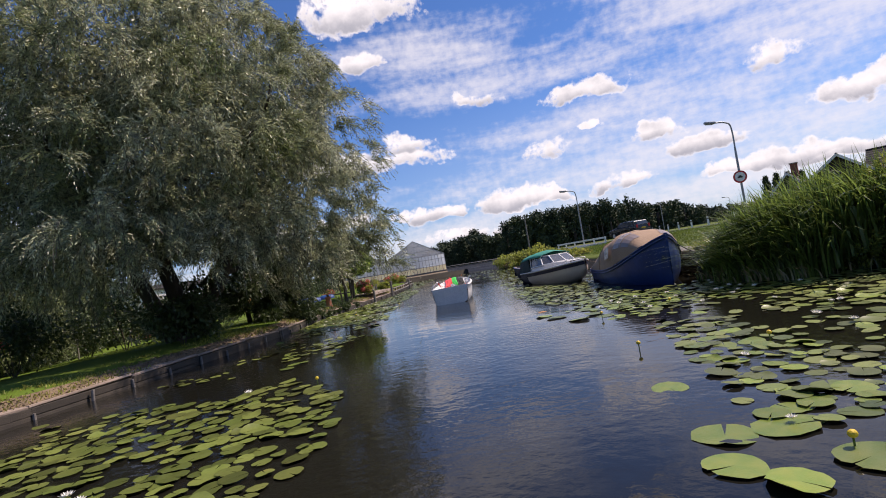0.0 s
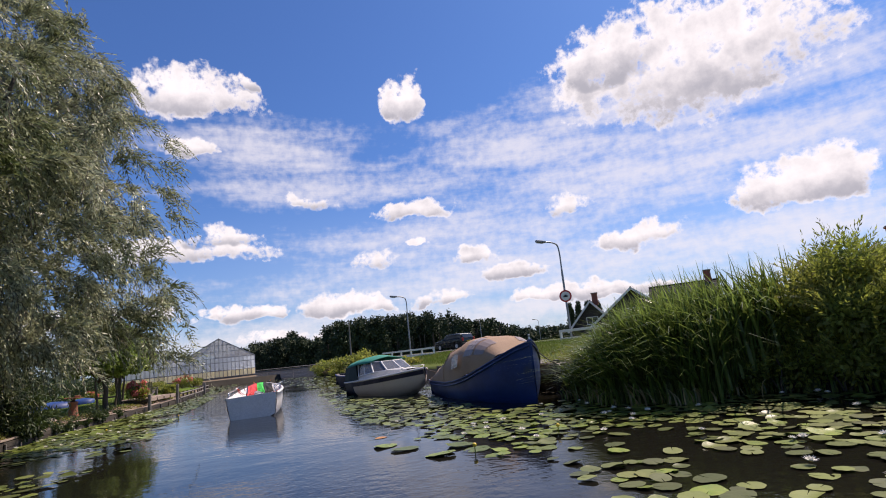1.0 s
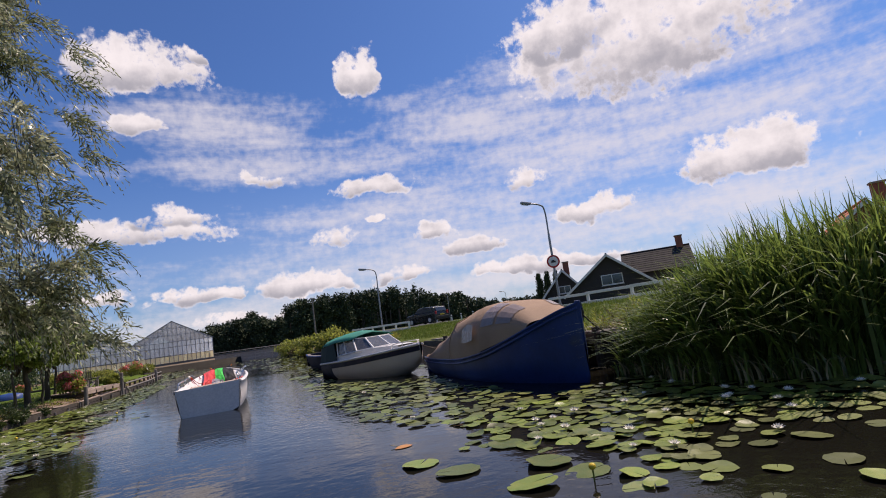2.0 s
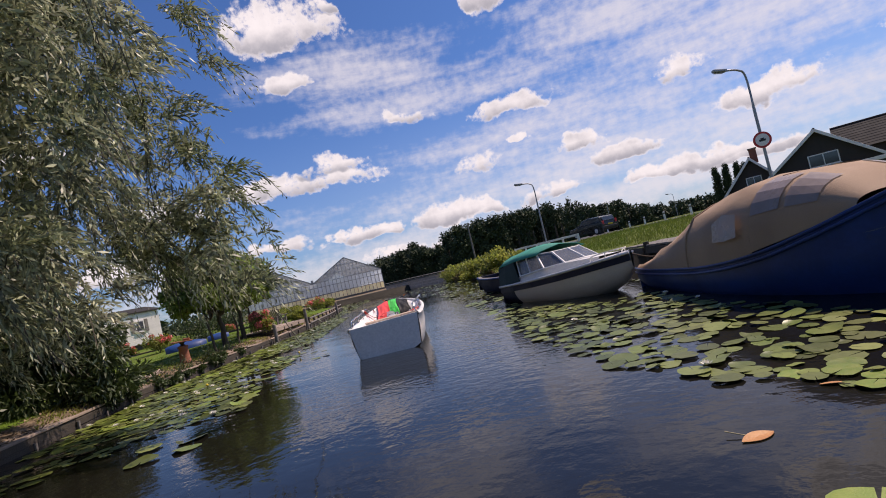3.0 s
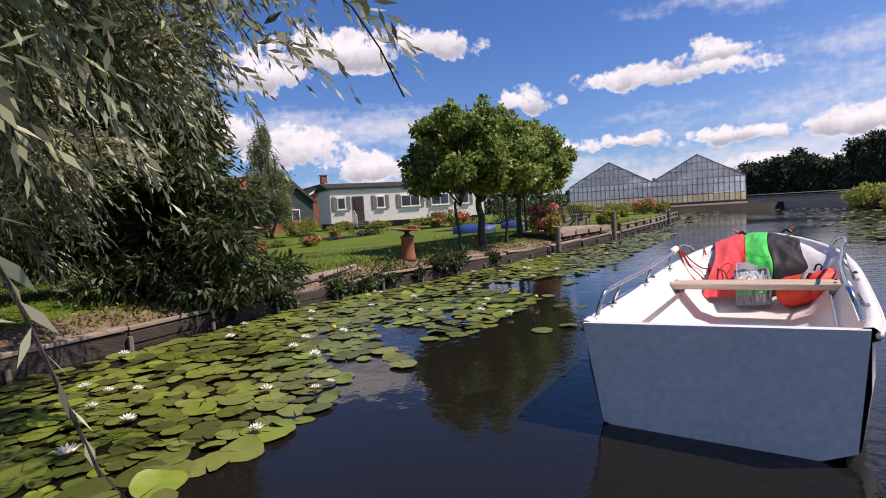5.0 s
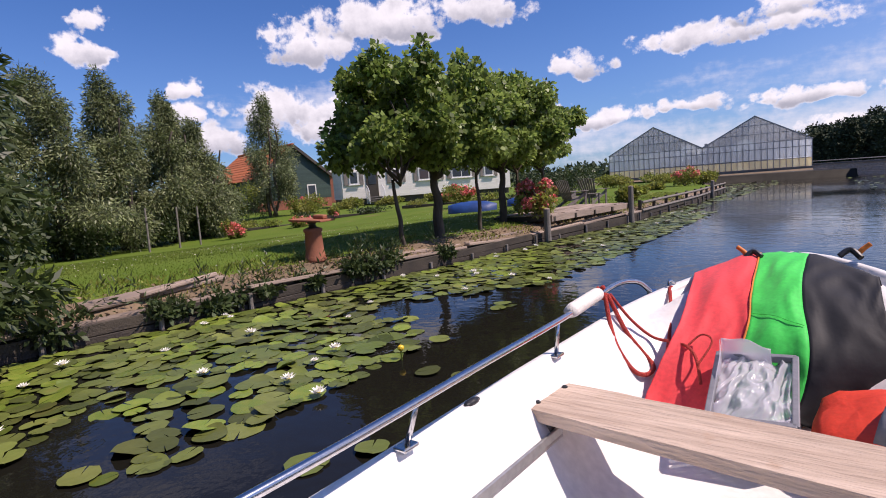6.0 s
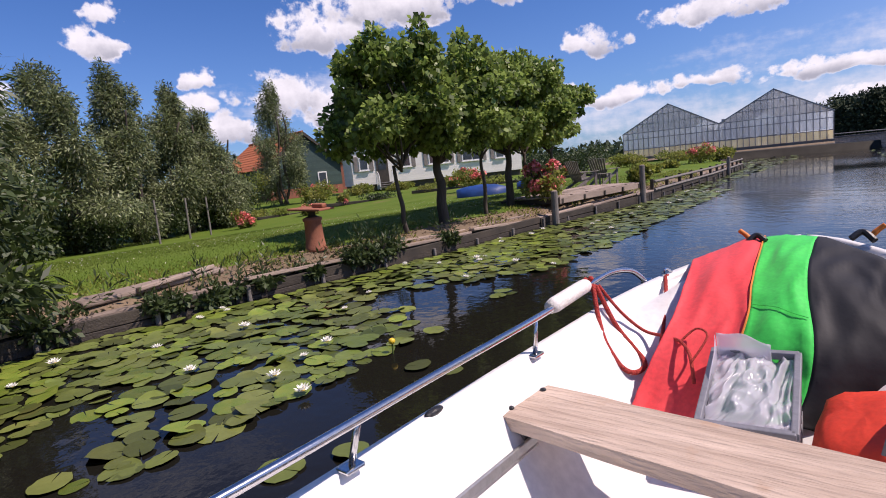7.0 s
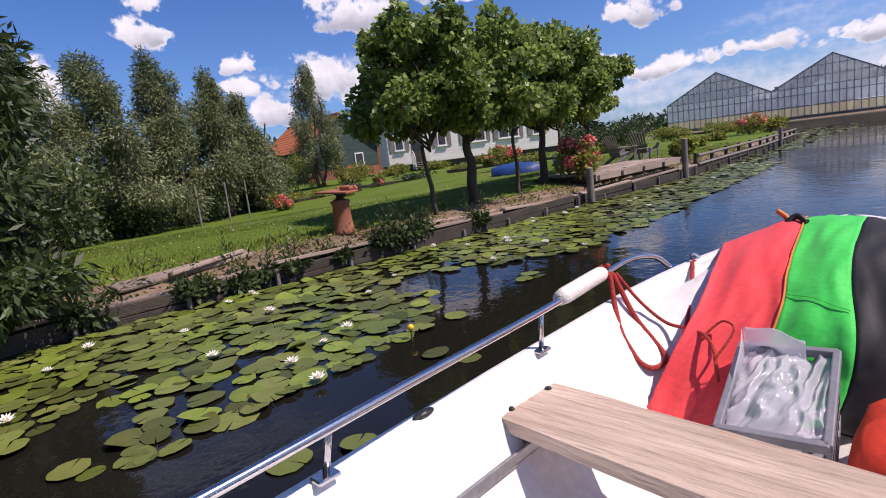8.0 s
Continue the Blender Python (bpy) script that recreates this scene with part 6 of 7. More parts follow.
    for s in (-1, 1):
        part("canvas_side", thick(sheet([[(s * 0.845, 1.40, 1.14), (s * 0.865, 1.9, 1.085), (s * 0.84, 2.48, 1.0)], [(s * 0.875, 1.28, 0.9), (s * 0.905, 1.95, 0.87 ), (s * 0.86, 2.53, 0.8)], [(s * 0.90, 1.15, 0.60), (s * 0.94, 2.0, 0.53), (s * 0.88, 2.6, 0.48)]]), 0.012), DARKCANVAS, cv)
        part("bow_rail", tube(spline([(s * 0.45, -1.75, 0.77), (s * 0.44, -1.82, 0.90), (s * 0.22, -2.25, 0.95), (0, -2.45, 0.96)], 5), 0.014, 6), WHITE, t)
        part("rail_post", rod((s * 0.28, -2.1, 0.8), (s * 0.28, -2.13, 0.935), 0.012), WHITE, t)
    part("mooring_line", tube(spline([(0, -2.5, 0.86), (0.9, -2.3, 0.6), (2.2, -1.6, 0.66)], 6), 0.01, 6), DARKWOOD, t)
    m_ = part("outboard_motor", box((0.34, 0.42, 0.5), (0.1, 2.95, 0.62), 0.08), BLACKPL, t)
    part("motor_leg", box((0.14, 0.2, 0.8), (0.1, 2.9, 0.1), 0.03), BLACKPL, m_)


build_cruiser()


def build_moored_punt():
    """Flat-ended dark work punt with a low side deck and coaming."""
    t = thing("moored_punt", "dark navy flat-ended work punt moored past the cruiser", "boat", (3.35, 27.0, 0), 22)
    st = [(2.15, 0.52, 0.62, 0.12), (1.8, 0.62, 0.56, -0.12), (0.8, 0.72, 0.52, -0.2), (-0.8, 0.72, 0.52, -0.2), (-1.8, 0.62, 0.57, -0.1), (-2.15, 0.5, 0.64, 0.15)]
    part("hull", sheet(hull_rows(st, 7, 0.3)), NAVY, t, smooth=True)
    for y, hb, zr, zk in (st[0], st[-1]):
        part("end_board", box((hb * 2, 0.05, zr - zk), (0, y, (zr + zk) / 2), 0.015), NAVY, t)
    for s in (-1, 1):
        part("side_deck", thick(sheet([[(s * hb, y, zr), (s * (hb - 0.14), y, zr + 0.01)] for y, hb, zr, _ in st]), 0.02), GREYWOOD, t)
        part("rub_rail", tube(spline([(s * (hb + 0.01), y, zr - 0.02) for y, hb, zr, _ in st], 4), 0.03, 8), BLUEHULL, t)
    part("floor", box((1.2, 3.6, 0.04), (0, 0, 0.05), 0.01), DARKWOOD, t)
    for y in (-1.2, 0.9):
        part("thwart", box((1.3, 0.24, 0.04), (0, y, 0.42), 0.01), GREYWOOD, t)


build_moored_punt()

# wooden landing beside the blue launch
lg = thing("landing_stage", "grey plank landing stage between the boats and the grass", "jetty")
for k in range(26):
    y = 14.2 + 0.36 * k
    part("plank", box((1.15, 0.34, 0.045), (right_edge(y) + 0.35, y, 0.62 + 0.004 * (k % 3)), 0.006), GREYWOOD, lg)
for y in np.arange(14.2, 23.4, 2.0):
    part("post", rod((right_edge(y) - 0.18, y, -0.6), (right_edge(y) - 0.18, y, 0.72), 0.08, 0.075, 10), DARKWOOD, lg)
    part("beam", box((0.1, 1.96, 0.18), (right_edge(y + 1) - 0.2, y + 1.0, 0.5), 0.01), DARKWOOD, lg)

# ---------------------------------------------------------------- the open boat in mid-channel
BOAT_Y = (-0.75, -0.6, -0.2, 0.6, 1.3, 1.8, 2.2, 2.45, 2.65, 2.82, 2.95, 3.0)
BOAT_HB = (0.64, 0.665, 0.69, 0.705, 0.71, 0.70, 0.665, 0.58, 0.46, 0.31, 0.14, 0.02)
BOAT_Z = (0.60, 0.595, 0.59, 0.59, 0.60, 0.61, 0.635, 0.67, 0.71, 0.75, 0.785, 0.795)


def rail_at(y):
    return lerp(y, BOAT_Y, BOAT_HB), lerp(y, BOAT_Y, BOAT_Z)


def floor_at(y):
    """The boat's floor, rising to a small foredeck."""
    return lerp(y, (1.85, 1.97, 2.1, 2.25, 2.45, 2.7, 3.0), (0.20, 0.24, 0.37, 0.51, 0.63, 0.70, 0.75))


def on_floor(points):
    return [(x, y, max(z, floor_at(y) + 0.02)) for x, y, z in points]


def build_open_boat():
    t = thing("open_boat", "white open motorboat with steel side rails and a wooden thwart", "boat", (-1.0, 18.9, 0.0), -0.8)
    ys = list(np.linspace(-0.75, 1.8, 12)) + [1.9, 2.0, 2.1, 2.2] + [2.3, 2.4, 2.5, 2.6, 2.7, 2.78, 2.86, 2.93, 2.98, 3.0]
    outer, inner = [], []
    for y in ys:
        hb, zr = rail_at(y)
        pinch = min(1.0, max(0.05, (3.0 - y) / 1.2)) ** 0.5
        keel = -0.16 + 0.5 * max(0, (y - 1.6) / 1.4) ** 2
        prof = [(hb, zr), (hb + 0.012, zr - 0.015), (hb + 0.01, zr - 0.05), (hb - 0.02, zr - 0.06), (hb * 0.97 - 0.01, zr * 0.55), (hb * 0.88, 0.06), (hb * 0.6, keel * 0.7), (0, keel)]
        outer.append([(-x, y, z) for x, z in prof] + [(x, y, z) for x, z in prof[-2::-1]])
        hi = max(hb - 0.055, 0.004)
        floor = min(floor_at(y), zr - 0.02)
        prof = [(hb, zr), (hb - 0.012, zr + 0.008), (hi + 0.01, zr + 0.006), (hi, zr - 0.012), (hi * 0.95, zr - 0.05), (hi * 0.86, floor + 0.62 * (zr - floor)), (hi * 0.73, floor + 0.34 * (zr - floor)), (hi * 0.60, floor + 0.1 * (zr - floor)), (hi * 0.50, floor + 0.02), (hi * 0.42, floor), (0, floor)]
        inner.append([(-x, y - 0.0, z) for x, z in prof] + [(x, y, z) for x, z in prof[-2::-1]])
    part("hull", sheet(outer), GELCOAT, t, smooth=True)
    part("inner_liner", sheet(inner), GELCOAT, t, smooth=True)
    part("transom", prism([(-0.62, 0.6), (0.62, 0.6), (0.55, 0.06), (0.0, -0.16), (-0.55, 0.06)], 0.05, Matrix.Translation((0, -0.78, 0))), GELCOAT, t)
    for s in (-1, 1):
        part("gunwale_trim", tube(spline([(s * (rail_at(y)[0] + 0.006), y, rail_at(y)[1] - 0.03) for y in ys[:-1]], 2), 0.014, 8), WHITE, t, smooth=True)
        # stainless side rail on stanchions
        xr = lambda y: s * lerp(y, (-0.9, 0.4, 0.7, 1.6, 1.83, 2.27), (0.55, 0.57, 0.59, 0.63, 0.66, 0.68))
        pts = [(s * 0.60, -0.6, 0.6), (s * 0.57, -0.55, 0.72)] + [(xr(y), y, 0.742) for y in (-0.35, 0.4, 1.0, 1.6, 2.0)] + [(s * 0.665, 2.3, 0.755), (s * 0.62, 2.44, 0.735), (s * 0.575, 2.5, 0.665)]
        rail = part("side_rail", tube(spline(pts, 7), 0.0125, 12), STEEL, t, smooth=True)
        for y in (-0.2, 0.72, 1.58):
            part("stanchion", tube([(s * (rail_at(y)[0] - 0.055), y, 0.6), (xr(y), y, 0.742)], 0.009, 10), STEEL, rail, smooth=True)
            part("stanchion_foot", box((0.045, 0.06, 0.012), (s * (rail_at(y)[0] - 0.055), y, 0.604), 0.004), STEEL, rail)
        part("rail_end_foot", box((0.04, 0.05, 0.012), (s * 0.575, 2.5, 0.676), 0.004, (10, 0, 0)), STEEL, rail)
        part("fairlead", ball((s * 0.672, 1.05, 0.604), (0.016, 0.04, 0.012)), BLACKPL, t)
        ch = part("seat_channel", box((0.05, 1.9, 0.03), (s * 0.545, 0.4, 0.40), 0.006, (0, s * 20, 0)), ALU, t)
        part("channel_lip", box((0.012, 1.9, 0.03), (s * 0.525, 0.4, 0.42), 0.003), ALU, ch)
        part("bow_grip", tube(spline([(s * 0.22 + 0.03, 2.86, 0.795), (s * 0.245 + 0.03, 2.87, 0.825), (s * 0.275 + 0.03, 2.875, 0.85)], 5), [0.012] * 6 + [0.011] * 5, 8), ORANGE, t, smooth=True)
        part("grip_strap", tube(spline([(s * 0.16 + 0.03, 2.84, 0.80), (s * 0.20 + 0.03, 2.86, 0.825), (s * 0.24 + 0.03, 2.83, 0.79)], 5), 0.014, 8), BLACKPL, t)
    # thwart
    bm = box((1.26, 0.275, 0.048))
    for axis, cuts in ((0, 46), (1, 9)):
        bmesh.ops.subdivide_edges(bm, edges=[e for e in bm.edges if abs((e.verts[0].co - e.verts[1].co)[axis]) > 0.2], cuts=cuts, use_grid_fill=True)
    for v in bm.verts:
        p = v.co.copy()
        rim = max(abs(p.x) / 0.63 - 0.985, 0) * 30 + max(abs(p.y) / 0.1375 - 0.93, 0) * 8
        wear = noise.noise(Vector((p.x * 5, p.y * 30, 2.0)))
        v.co.z += 0.0022 * wear - 0.006 * min(rim, 1) * (1 if p.z > 0 else -1) * (0.6 + 0.8 * abs(wear))
        v.co.y += 0.006 * noise.noise(Vector((p.x * 4, 3.0 if p.y > 0 else 8.0, 1.0)))
        v.co.x += 0.008 * noise.noise(Vector((p.y * 14, 5.0 if p.x > 0 else 2.0, 4.0)))
    bmesh.ops.transform(bm, matrix=pose(-0.015, 1.355, 0.485, 0, 0, -6), verts=bm.verts)
    th = part("thwart", bm, PLANKWOOD, t, "sun-bleached wooden thwart", smooth=False)
    for x, y in ((-0.60, 1.33), (-0.58, 1.5), (0.56, 1.215), (0.57, 1.375)):
        part("bolt", ball((x, y, 0.511), (0.012, 0.012, 0.008)), BLACKPL, th)
    for s in (-1, 1):
        part("thwart_bracket", box((0.06, 0.22, 0.06), (s * 0.56, 1.355 - s * 0.06, 0.435), 0.006, (0, 0, -6)), GREYWOOD, t)
    part("painter_eye", tube(spline([(-0.505, 2.53, 0.70), (-0.50, 2.55, 0.725), (-0.48, 2.575, 0.705)], 4), 0.006, 6), STEEL, t)
    # foam sleeve and ropes on the port rail
    part("foam_sleeve", tube([(-0.648, 1.72, 0.745), (-0.652, 1.76, 0.745), (-0.672, 2.0, 0.748), (-0.676, 2.06, 0.748), (-0.678, 2.08, 0.748)], [0.026, 0.031, 0.031, 0.031, 0.026], 14), FOAM, t, "white foam sleeve", smooth=True)
    coil = [(-0.69, 2.09, 0.775), (-0.655, 2.11, 0.72), (-0.70, 2.12, 0.735), (-0.66, 2.10, 0.775), (-0.69, 2.13, 0.745), (-0.64, 2.11, 0.73)]
    rp = part("painter_rope", tube(spline(coil, 6), 0.011, 7), ROPE, t, "red braided painter rope", smooth=True)
    part("rope_loop", tube(spline(on_floor([(-0.655, 2.1, 0.74), (-0.62, 2.05, 0.615), (-0.575, 2.0, 0.53), (-0.535, 1.985, 0.47), (-0.49, 1.97, 0.43), (-0.45, 1.99, 0.415), (-0.44, 2.06, 0.43), (-0.50, 2.09, 0.49), (-0.57, 2.1, 0.575), (-0.645, 2.11, 0.735)]), 7), 0.0105, 7), ROPE, rp, smooth=True)
    part("rope_run", tube(spline(on_floor([(-0.64, 2.12, 0.74), (-0.56, 2.14, 0.62), (-0.47, 2.15, 0.54), (-0.38, 2.13, 0.53), (-0.3, 2.08, 0.53), (-0.25, 2.02, 0.50), (-0.22, 1.95, 0.42)]), 7), 0.007, 7), ROPE, rp, smooth=True)
    part("rope_tail", tube(spline([(-0.40, 2.12, 0.46), (-0.43, 2.3, 0.57), (-0.47, 2.45, 0.65), (-0.495, 2.53, 0.69), (-0.485, 2.52, 0.64), (-0.50, 2.53, 0.62), (-0.49, 2.54, 0.70)], 7), 0.009, 7), ROPE, rp, smooth=True)
    part("rope_end", tube(spline(on_floor([(-0.3, 2.08, 0.53), (-0.25, 2.12, 0.575), (-0.2, 2.08, 0.56), (-0.24, 1.99, 0.48)]), 7), 0.0045, 6), ROPE, rp, smooth=True)
    # paddle under the thwart
    pd = thing("paddle", "dark grey paddle blade lying against the boat's side", "paddle", (-1.0 - 0.60, 18.9 + 1.62, 0.365), -10)
    part("blade", box((0.09, 0.34, 0.018), (0, 0.1, 0.06), 0.008, (10, 40, 0)), DARKWOOD, pd)
    part("shaft", tube([(0.0, -0.15, 0.02), (0.06, -0.7, -0.03)], 0.015, 8), ALU, pd)
    return t


build_open_boat()


def build_flag():
    t = thing("draped_flag", "red, green and black nylon banner draped over the bow", "flag", (-1.035, 18.9, 0.0), -0.8)
    u_knots = (0.0, 0.36, 0.68, 1.0)
    V = [
        [(-0.41, 2.70, 0.62), (-0.17, 3.03, 0.66), (0.11, 3.02, 0.66), (0.40, 2.64, 0.62)],
        [(-0.38, 2.70, 0.74), (-0.17, 2.96, 0.79), (0.10, 2.95, 0.79), (0.37, 2.62, 0.735)],
        [(-0.34, 2.44, 0.70), (-0.14, 2.70, 0.775), (0.10, 2.66, 0.77), (0.38, 2.44, 0.69)],
        [(-0.32, 2.20, 0.61), (-0.12, 2.42, 0.69), (0.12, 2.36, 0.685), (0.40, 2.26, 0.605)],
        [(-0.35, 2.03, 0.49), (-0.11, 2.23, 0.58), (0.16, 2.14, 0.56), (0.43, 2.20, 0.49)],
        [(-0.385, 1.93, 0.36), (-0.15, 2.04, 0.42), (0.15, 2.06, 0.42), (0.36, 2.13, 0.34)],
        [(-0.41, 1.86, 0.285), (-0.19, 1.88, 0.285), (0.11, 1.98, 0.29), (0.28, 2.06, 0.26)],
    ]
    cols = [spline([row[k] for row in V], 8) for k in range(4)]
    nv = len(cols[0])

    def at(u, j):
        p = spline([cols[k][j] for k in range(4)], 24)
        x = u * 72
        i = min(int(x), 71)
        q = p[i].lerp(p[i + 1], x - i)
        s = j / (nv - 1)
        w = 0.004 * math.sin(17 * u + 9 * s) * (0.4 + s) + 0.003 * math.sin(31 * u - 13 * s + 1.3) + 0.028 * (0.4 - abs(noise.noise(Vector((u * 6, s * 3, 7.7))))) * (0.25 + s) + 0.016 * (0.3 - abs(noise.noise(Vector((u * 11 + 4 * s, s * 9, 3.1))))) * (0.6 + u)
        return q + Vector((0, -0.5 * w, w))

    for nm, a, b, m_ in (("red_panel", 0.0, 0.40, RED), ("green_panel", 0.40, 0.67, GREEN), ("black_panel", 0.67, 1.0, BLACK)):
        n = int(44 * (b - a)) + 6
        rows = [[at(a + (b - a) * k / n, j) for k in range(n + 1)] for j in range(nv)]
        part(nm, thick(sheet(rows), 0.003), m_, t, smooth=True)
    seam = [at(0.40, j) + Vector((0, -0.003, 0.005)) for j in range(nv)]
    part("seam", tube(seam, 0.004, 6), ORANGE, t, "orange stitched seam")
    fold = [at(u, int(nv * 0.60)) + Vector((0, -0.004, 0.006)) for u in np.linspace(0.41, 0.66, 14)]
    part("green_fold", tube(fold, 0.0018, 6), GREEN, t)


build_flag()


CRATE_AT = pose(-1.0 + 0.0, 18.9 + 1.93, 0.285, 16, 0, 5)


def build_crate():
    t = thing("plastic_crate", "grey plastic crate holding crumpled clear bags", "crate", (-1.0, 18.9, 0), 0)
    t.matrix_world = CRATE_AT
    w, d, h = 0.26, 0.40, 0.2
    part("base", box((w - 0.02, d - 0.02, 0.012), (0, 0, 0.012), 0.003), CRATE, t)
    for sx, sy, lx, ly in ((0, -1, w, 0.014), (0, 1, w, 0.014), (-1, 0, 0.014, d), (1, 0, 0.014, d)):
        part("rim", box((lx + 0.008, ly + 0.008, 0.03), (sx * w / 2, sy * d / 2, h - 0.018), 0.004), CRATE, t)
        part("lower_band", box((lx, ly, 0.03), (sx * w / 2, sy * d / 2, 0.03), 0.003), CRATE, t)
        n = 9
        for k in range(n + 1):
            f = (k / n - 0.5)
            x, y = (f * (w - 0.02), sy * d / 2) if sy else (sx * w / 2, f * (d - 0.02))
            part("slat", box((0.012, 0.012, h - 0.05), (x, y, h / 2), 0.002, (0, 10 * ((k % 2) * 2 - 1) if sy else 0, 0)), CRATE, t)
    # crumpled clear bag heaped in it, one loose side standing up
    def film(a, b):
        edge = max(abs(a), abs(b))
        w = Vector((noise.noise(Vector((a * 1.3, b * 1.9, 9.0))), noise.noise(Vector((a * 1.3, b * 1.9, 4.0))), 0)) * 0.9
        h = 0.0
        along, across = 0.8 * b + 0.45 * a, a - 0.5 * b + 0.35 * a * b
        for k, (f, g) in enumerate(((1.6, 0.05), (3.4, 0.03), (7.0, 0.009))):
            h += g * (0.45 - abs(noise.noise(Vector((across * f, along * f * 0.42, 1.7 + 3 * k)) + w)))
        return 0.155 + 0.02 * (1 - edge ** 3) + h

    rows = [[(a * 0.12, b * 0.185, film(a, b)) for a in np.linspace(-1, 1, 71)] for b in np.linspace(-1, 1, 71)]
    bag = thing("plastic_bag", "milky crumpled plastic bag lying in the crate", "bag", (-1.0, 18.9, 0), 0)
    bag.matrix_world = CRATE_AT
    part("film", thick(sheet(rows), 0.002), BAG, bag, smooth=True)
    flap = [[(-0.118 + 0.17 * u, 0.175 + 0.02 * v + 0.008 * math.sin(5 * u), 0.14 + (0.125 - 0.03 * u * u) * v + 0.006 * math.sin(9 * u + 3 * v)) for u in np.linspace(0, 1, 13)] for v in np.linspace(0, 1, 9)]
    part("loose_side", thick(sheet(flap), 0.002), BAG, bag, smooth=True)
    flap = [[(-0.12 + 0.004 * math.sin(7 * u), 0.175 - 0.26 * u, 0.14 + 0.125 * (1 - u) ** 0.8 * v + 0.004) for u in np.linspace(0, 1, 13)] for v in np.linspace(0, 1, 9)]
    part("loose_side", thick(sheet(flap), 0.002), BAG, bag, smooth=True)


build_crate()


def build_life_vest():
    t = thing("life_vest", "orange-red buoyancy vest with a reflective strip", "life vest", (-1.0 + 0.40, 18.9 + 1.82, 0.21), -20)
    t.scale = (1.18, 1.18, 1.12)

    def pillow(cx, cy, cz, sx, sy, sz, tilt, seed):
        rows = []
        for j in range(15):
            th_ = math.pi * j / 14
            r = []
            for i in range(22):
                ph = 2 * math.pi * i / 22
                v = Vector((math.sin(th_) * math.cos(ph), math.sin(th_) * math.sin(ph), math.cos(th_)))
                v = Vector([math.copysign(abs(q) ** 0.62, q) for q in v])
                w = 1 + 0.10 * noise.noise(v * 2.2 + Vector((seed, 0, 0))) + 0.05 * noise.noise(v * 6 + Vector((0, seed, 0)))
                r.append(pose(cx, cy, cz, *tilt) @ Vector((v.x * sx * w, v.y * sy * w, v.z * sz * w)))
            rows.append(r)
        return sheet(rows, closed=True)

    part("front_pad", pillow(-0.07, 0.0, 0.15, 0.15, 0.17, 0.10, (18, -16, 10), 1.0), LIFERED, t, smooth=True)
    part("shoulder_pad", pillow(0.12, 0.05, 0.19, 0.085, 0.17, 0.12, (12, 14, -12), 5.0), LIFERED, t, smooth=True)
    part("lining", pillow(-0.02, 0.13, 0.11, 0.19, 0.09, 0.09, (30, 0, 10), 8.0), BLACK, t, smooth=True)
    part("reflective_strip", thick(sheet([[(0.005 + 0.02 * k, -0.18 + 0.045 * j, 0.10 + 0.21 * math.sin(math.pi * min(1, (j + 1) / 8.5)) ** 0.6) for k in range(3)] for j in range(8)]), 0.006), CRATE, t, "grey reflective strip", smooth=True)
    part("collar_loop", tube(spline([(0.02, 0.14, 0.30), (0.03, 0.17, 0.345), (0.065, 0.17, 0.345), (0.07, 0.14, 0.30)], 5), 0.008, 7), BLACKPL, t)
    part("strap", tube(spline([(0.17, -0.1, 0.06), (0.2, -0.06, 0.17), (0.235, 0.0, 0.18), (0.24, 0.04, 0.05)], 6), 0.012, 7), BLACKPL, t)


build_life_vest()

# the boat heels a little to port, with all that lies in it
HEEL = pose(-0.187, -0.004, -0.013, 0.10, -2.39, -0.73)
for ob in [o for o in scene.objects if o.parent is None and o.name in ("open_boat", "paddle", "draped_flag", "plastic_crate", "plastic_bag", "life_vest")]:
    ob.matrix_world = HEEL @ ob.matrix_world

# ---------------------------------------------------------------- water lilies
def pad_mesh(name, seed, material):
    """A floating leaf: narrow cleft, wavy uneven rim, parts of it lifted or dipped."""
    r_ = random.Random(seed)
    n = 20
    notch = r_.uniform(0.03, 0.11)
    vs, fs = [(0, 0, 0.0)], []
    ph, q = r_.uniform(0, 6), r_.uniform(0.86, 1.0)
    lift = r_.choice((0.02, 0.05, 0.14, 0.28))
    for k in range(n + 1):
        a = notch + (2 * math.pi - 2 * notch) * k / n
        r = 1.0 + 0.05 * math.sin(2 * a + ph) + 0.04 * math.sin(3 * a + 2 * ph) + 0.025 * math.sin(8 * a + ph) + r_.uniform(-0.015, 0.015)
        r *= 1 - 0.10 * max(0, math.cos(a)) ** 6
        vs.append((r * 0.6 * math.cos(a), r * 0.6 * q * math.sin(a), 0.012 + 0.012 * math.sin(2 * a + ph)))
        vs.append((r * math.cos(a), r * q * math.sin(a), 0.02 * math.sin(4 * a + ph) ** 2 + lift * max(0.0, math.sin(a + ph)) ** 4))
    for k in range(n):
        i = 1 + 2 * k
        fs += [(0, i, i + 2), (i, i + 1, i + 3, i + 2)]
    me = bpy.data.meshes.new(name)
    me.from_pydata(vs, [], fs)
    me.polygons.foreach_set("use_smooth", [True] * len(me.polygons))
    me.materials.append(material)
    return me


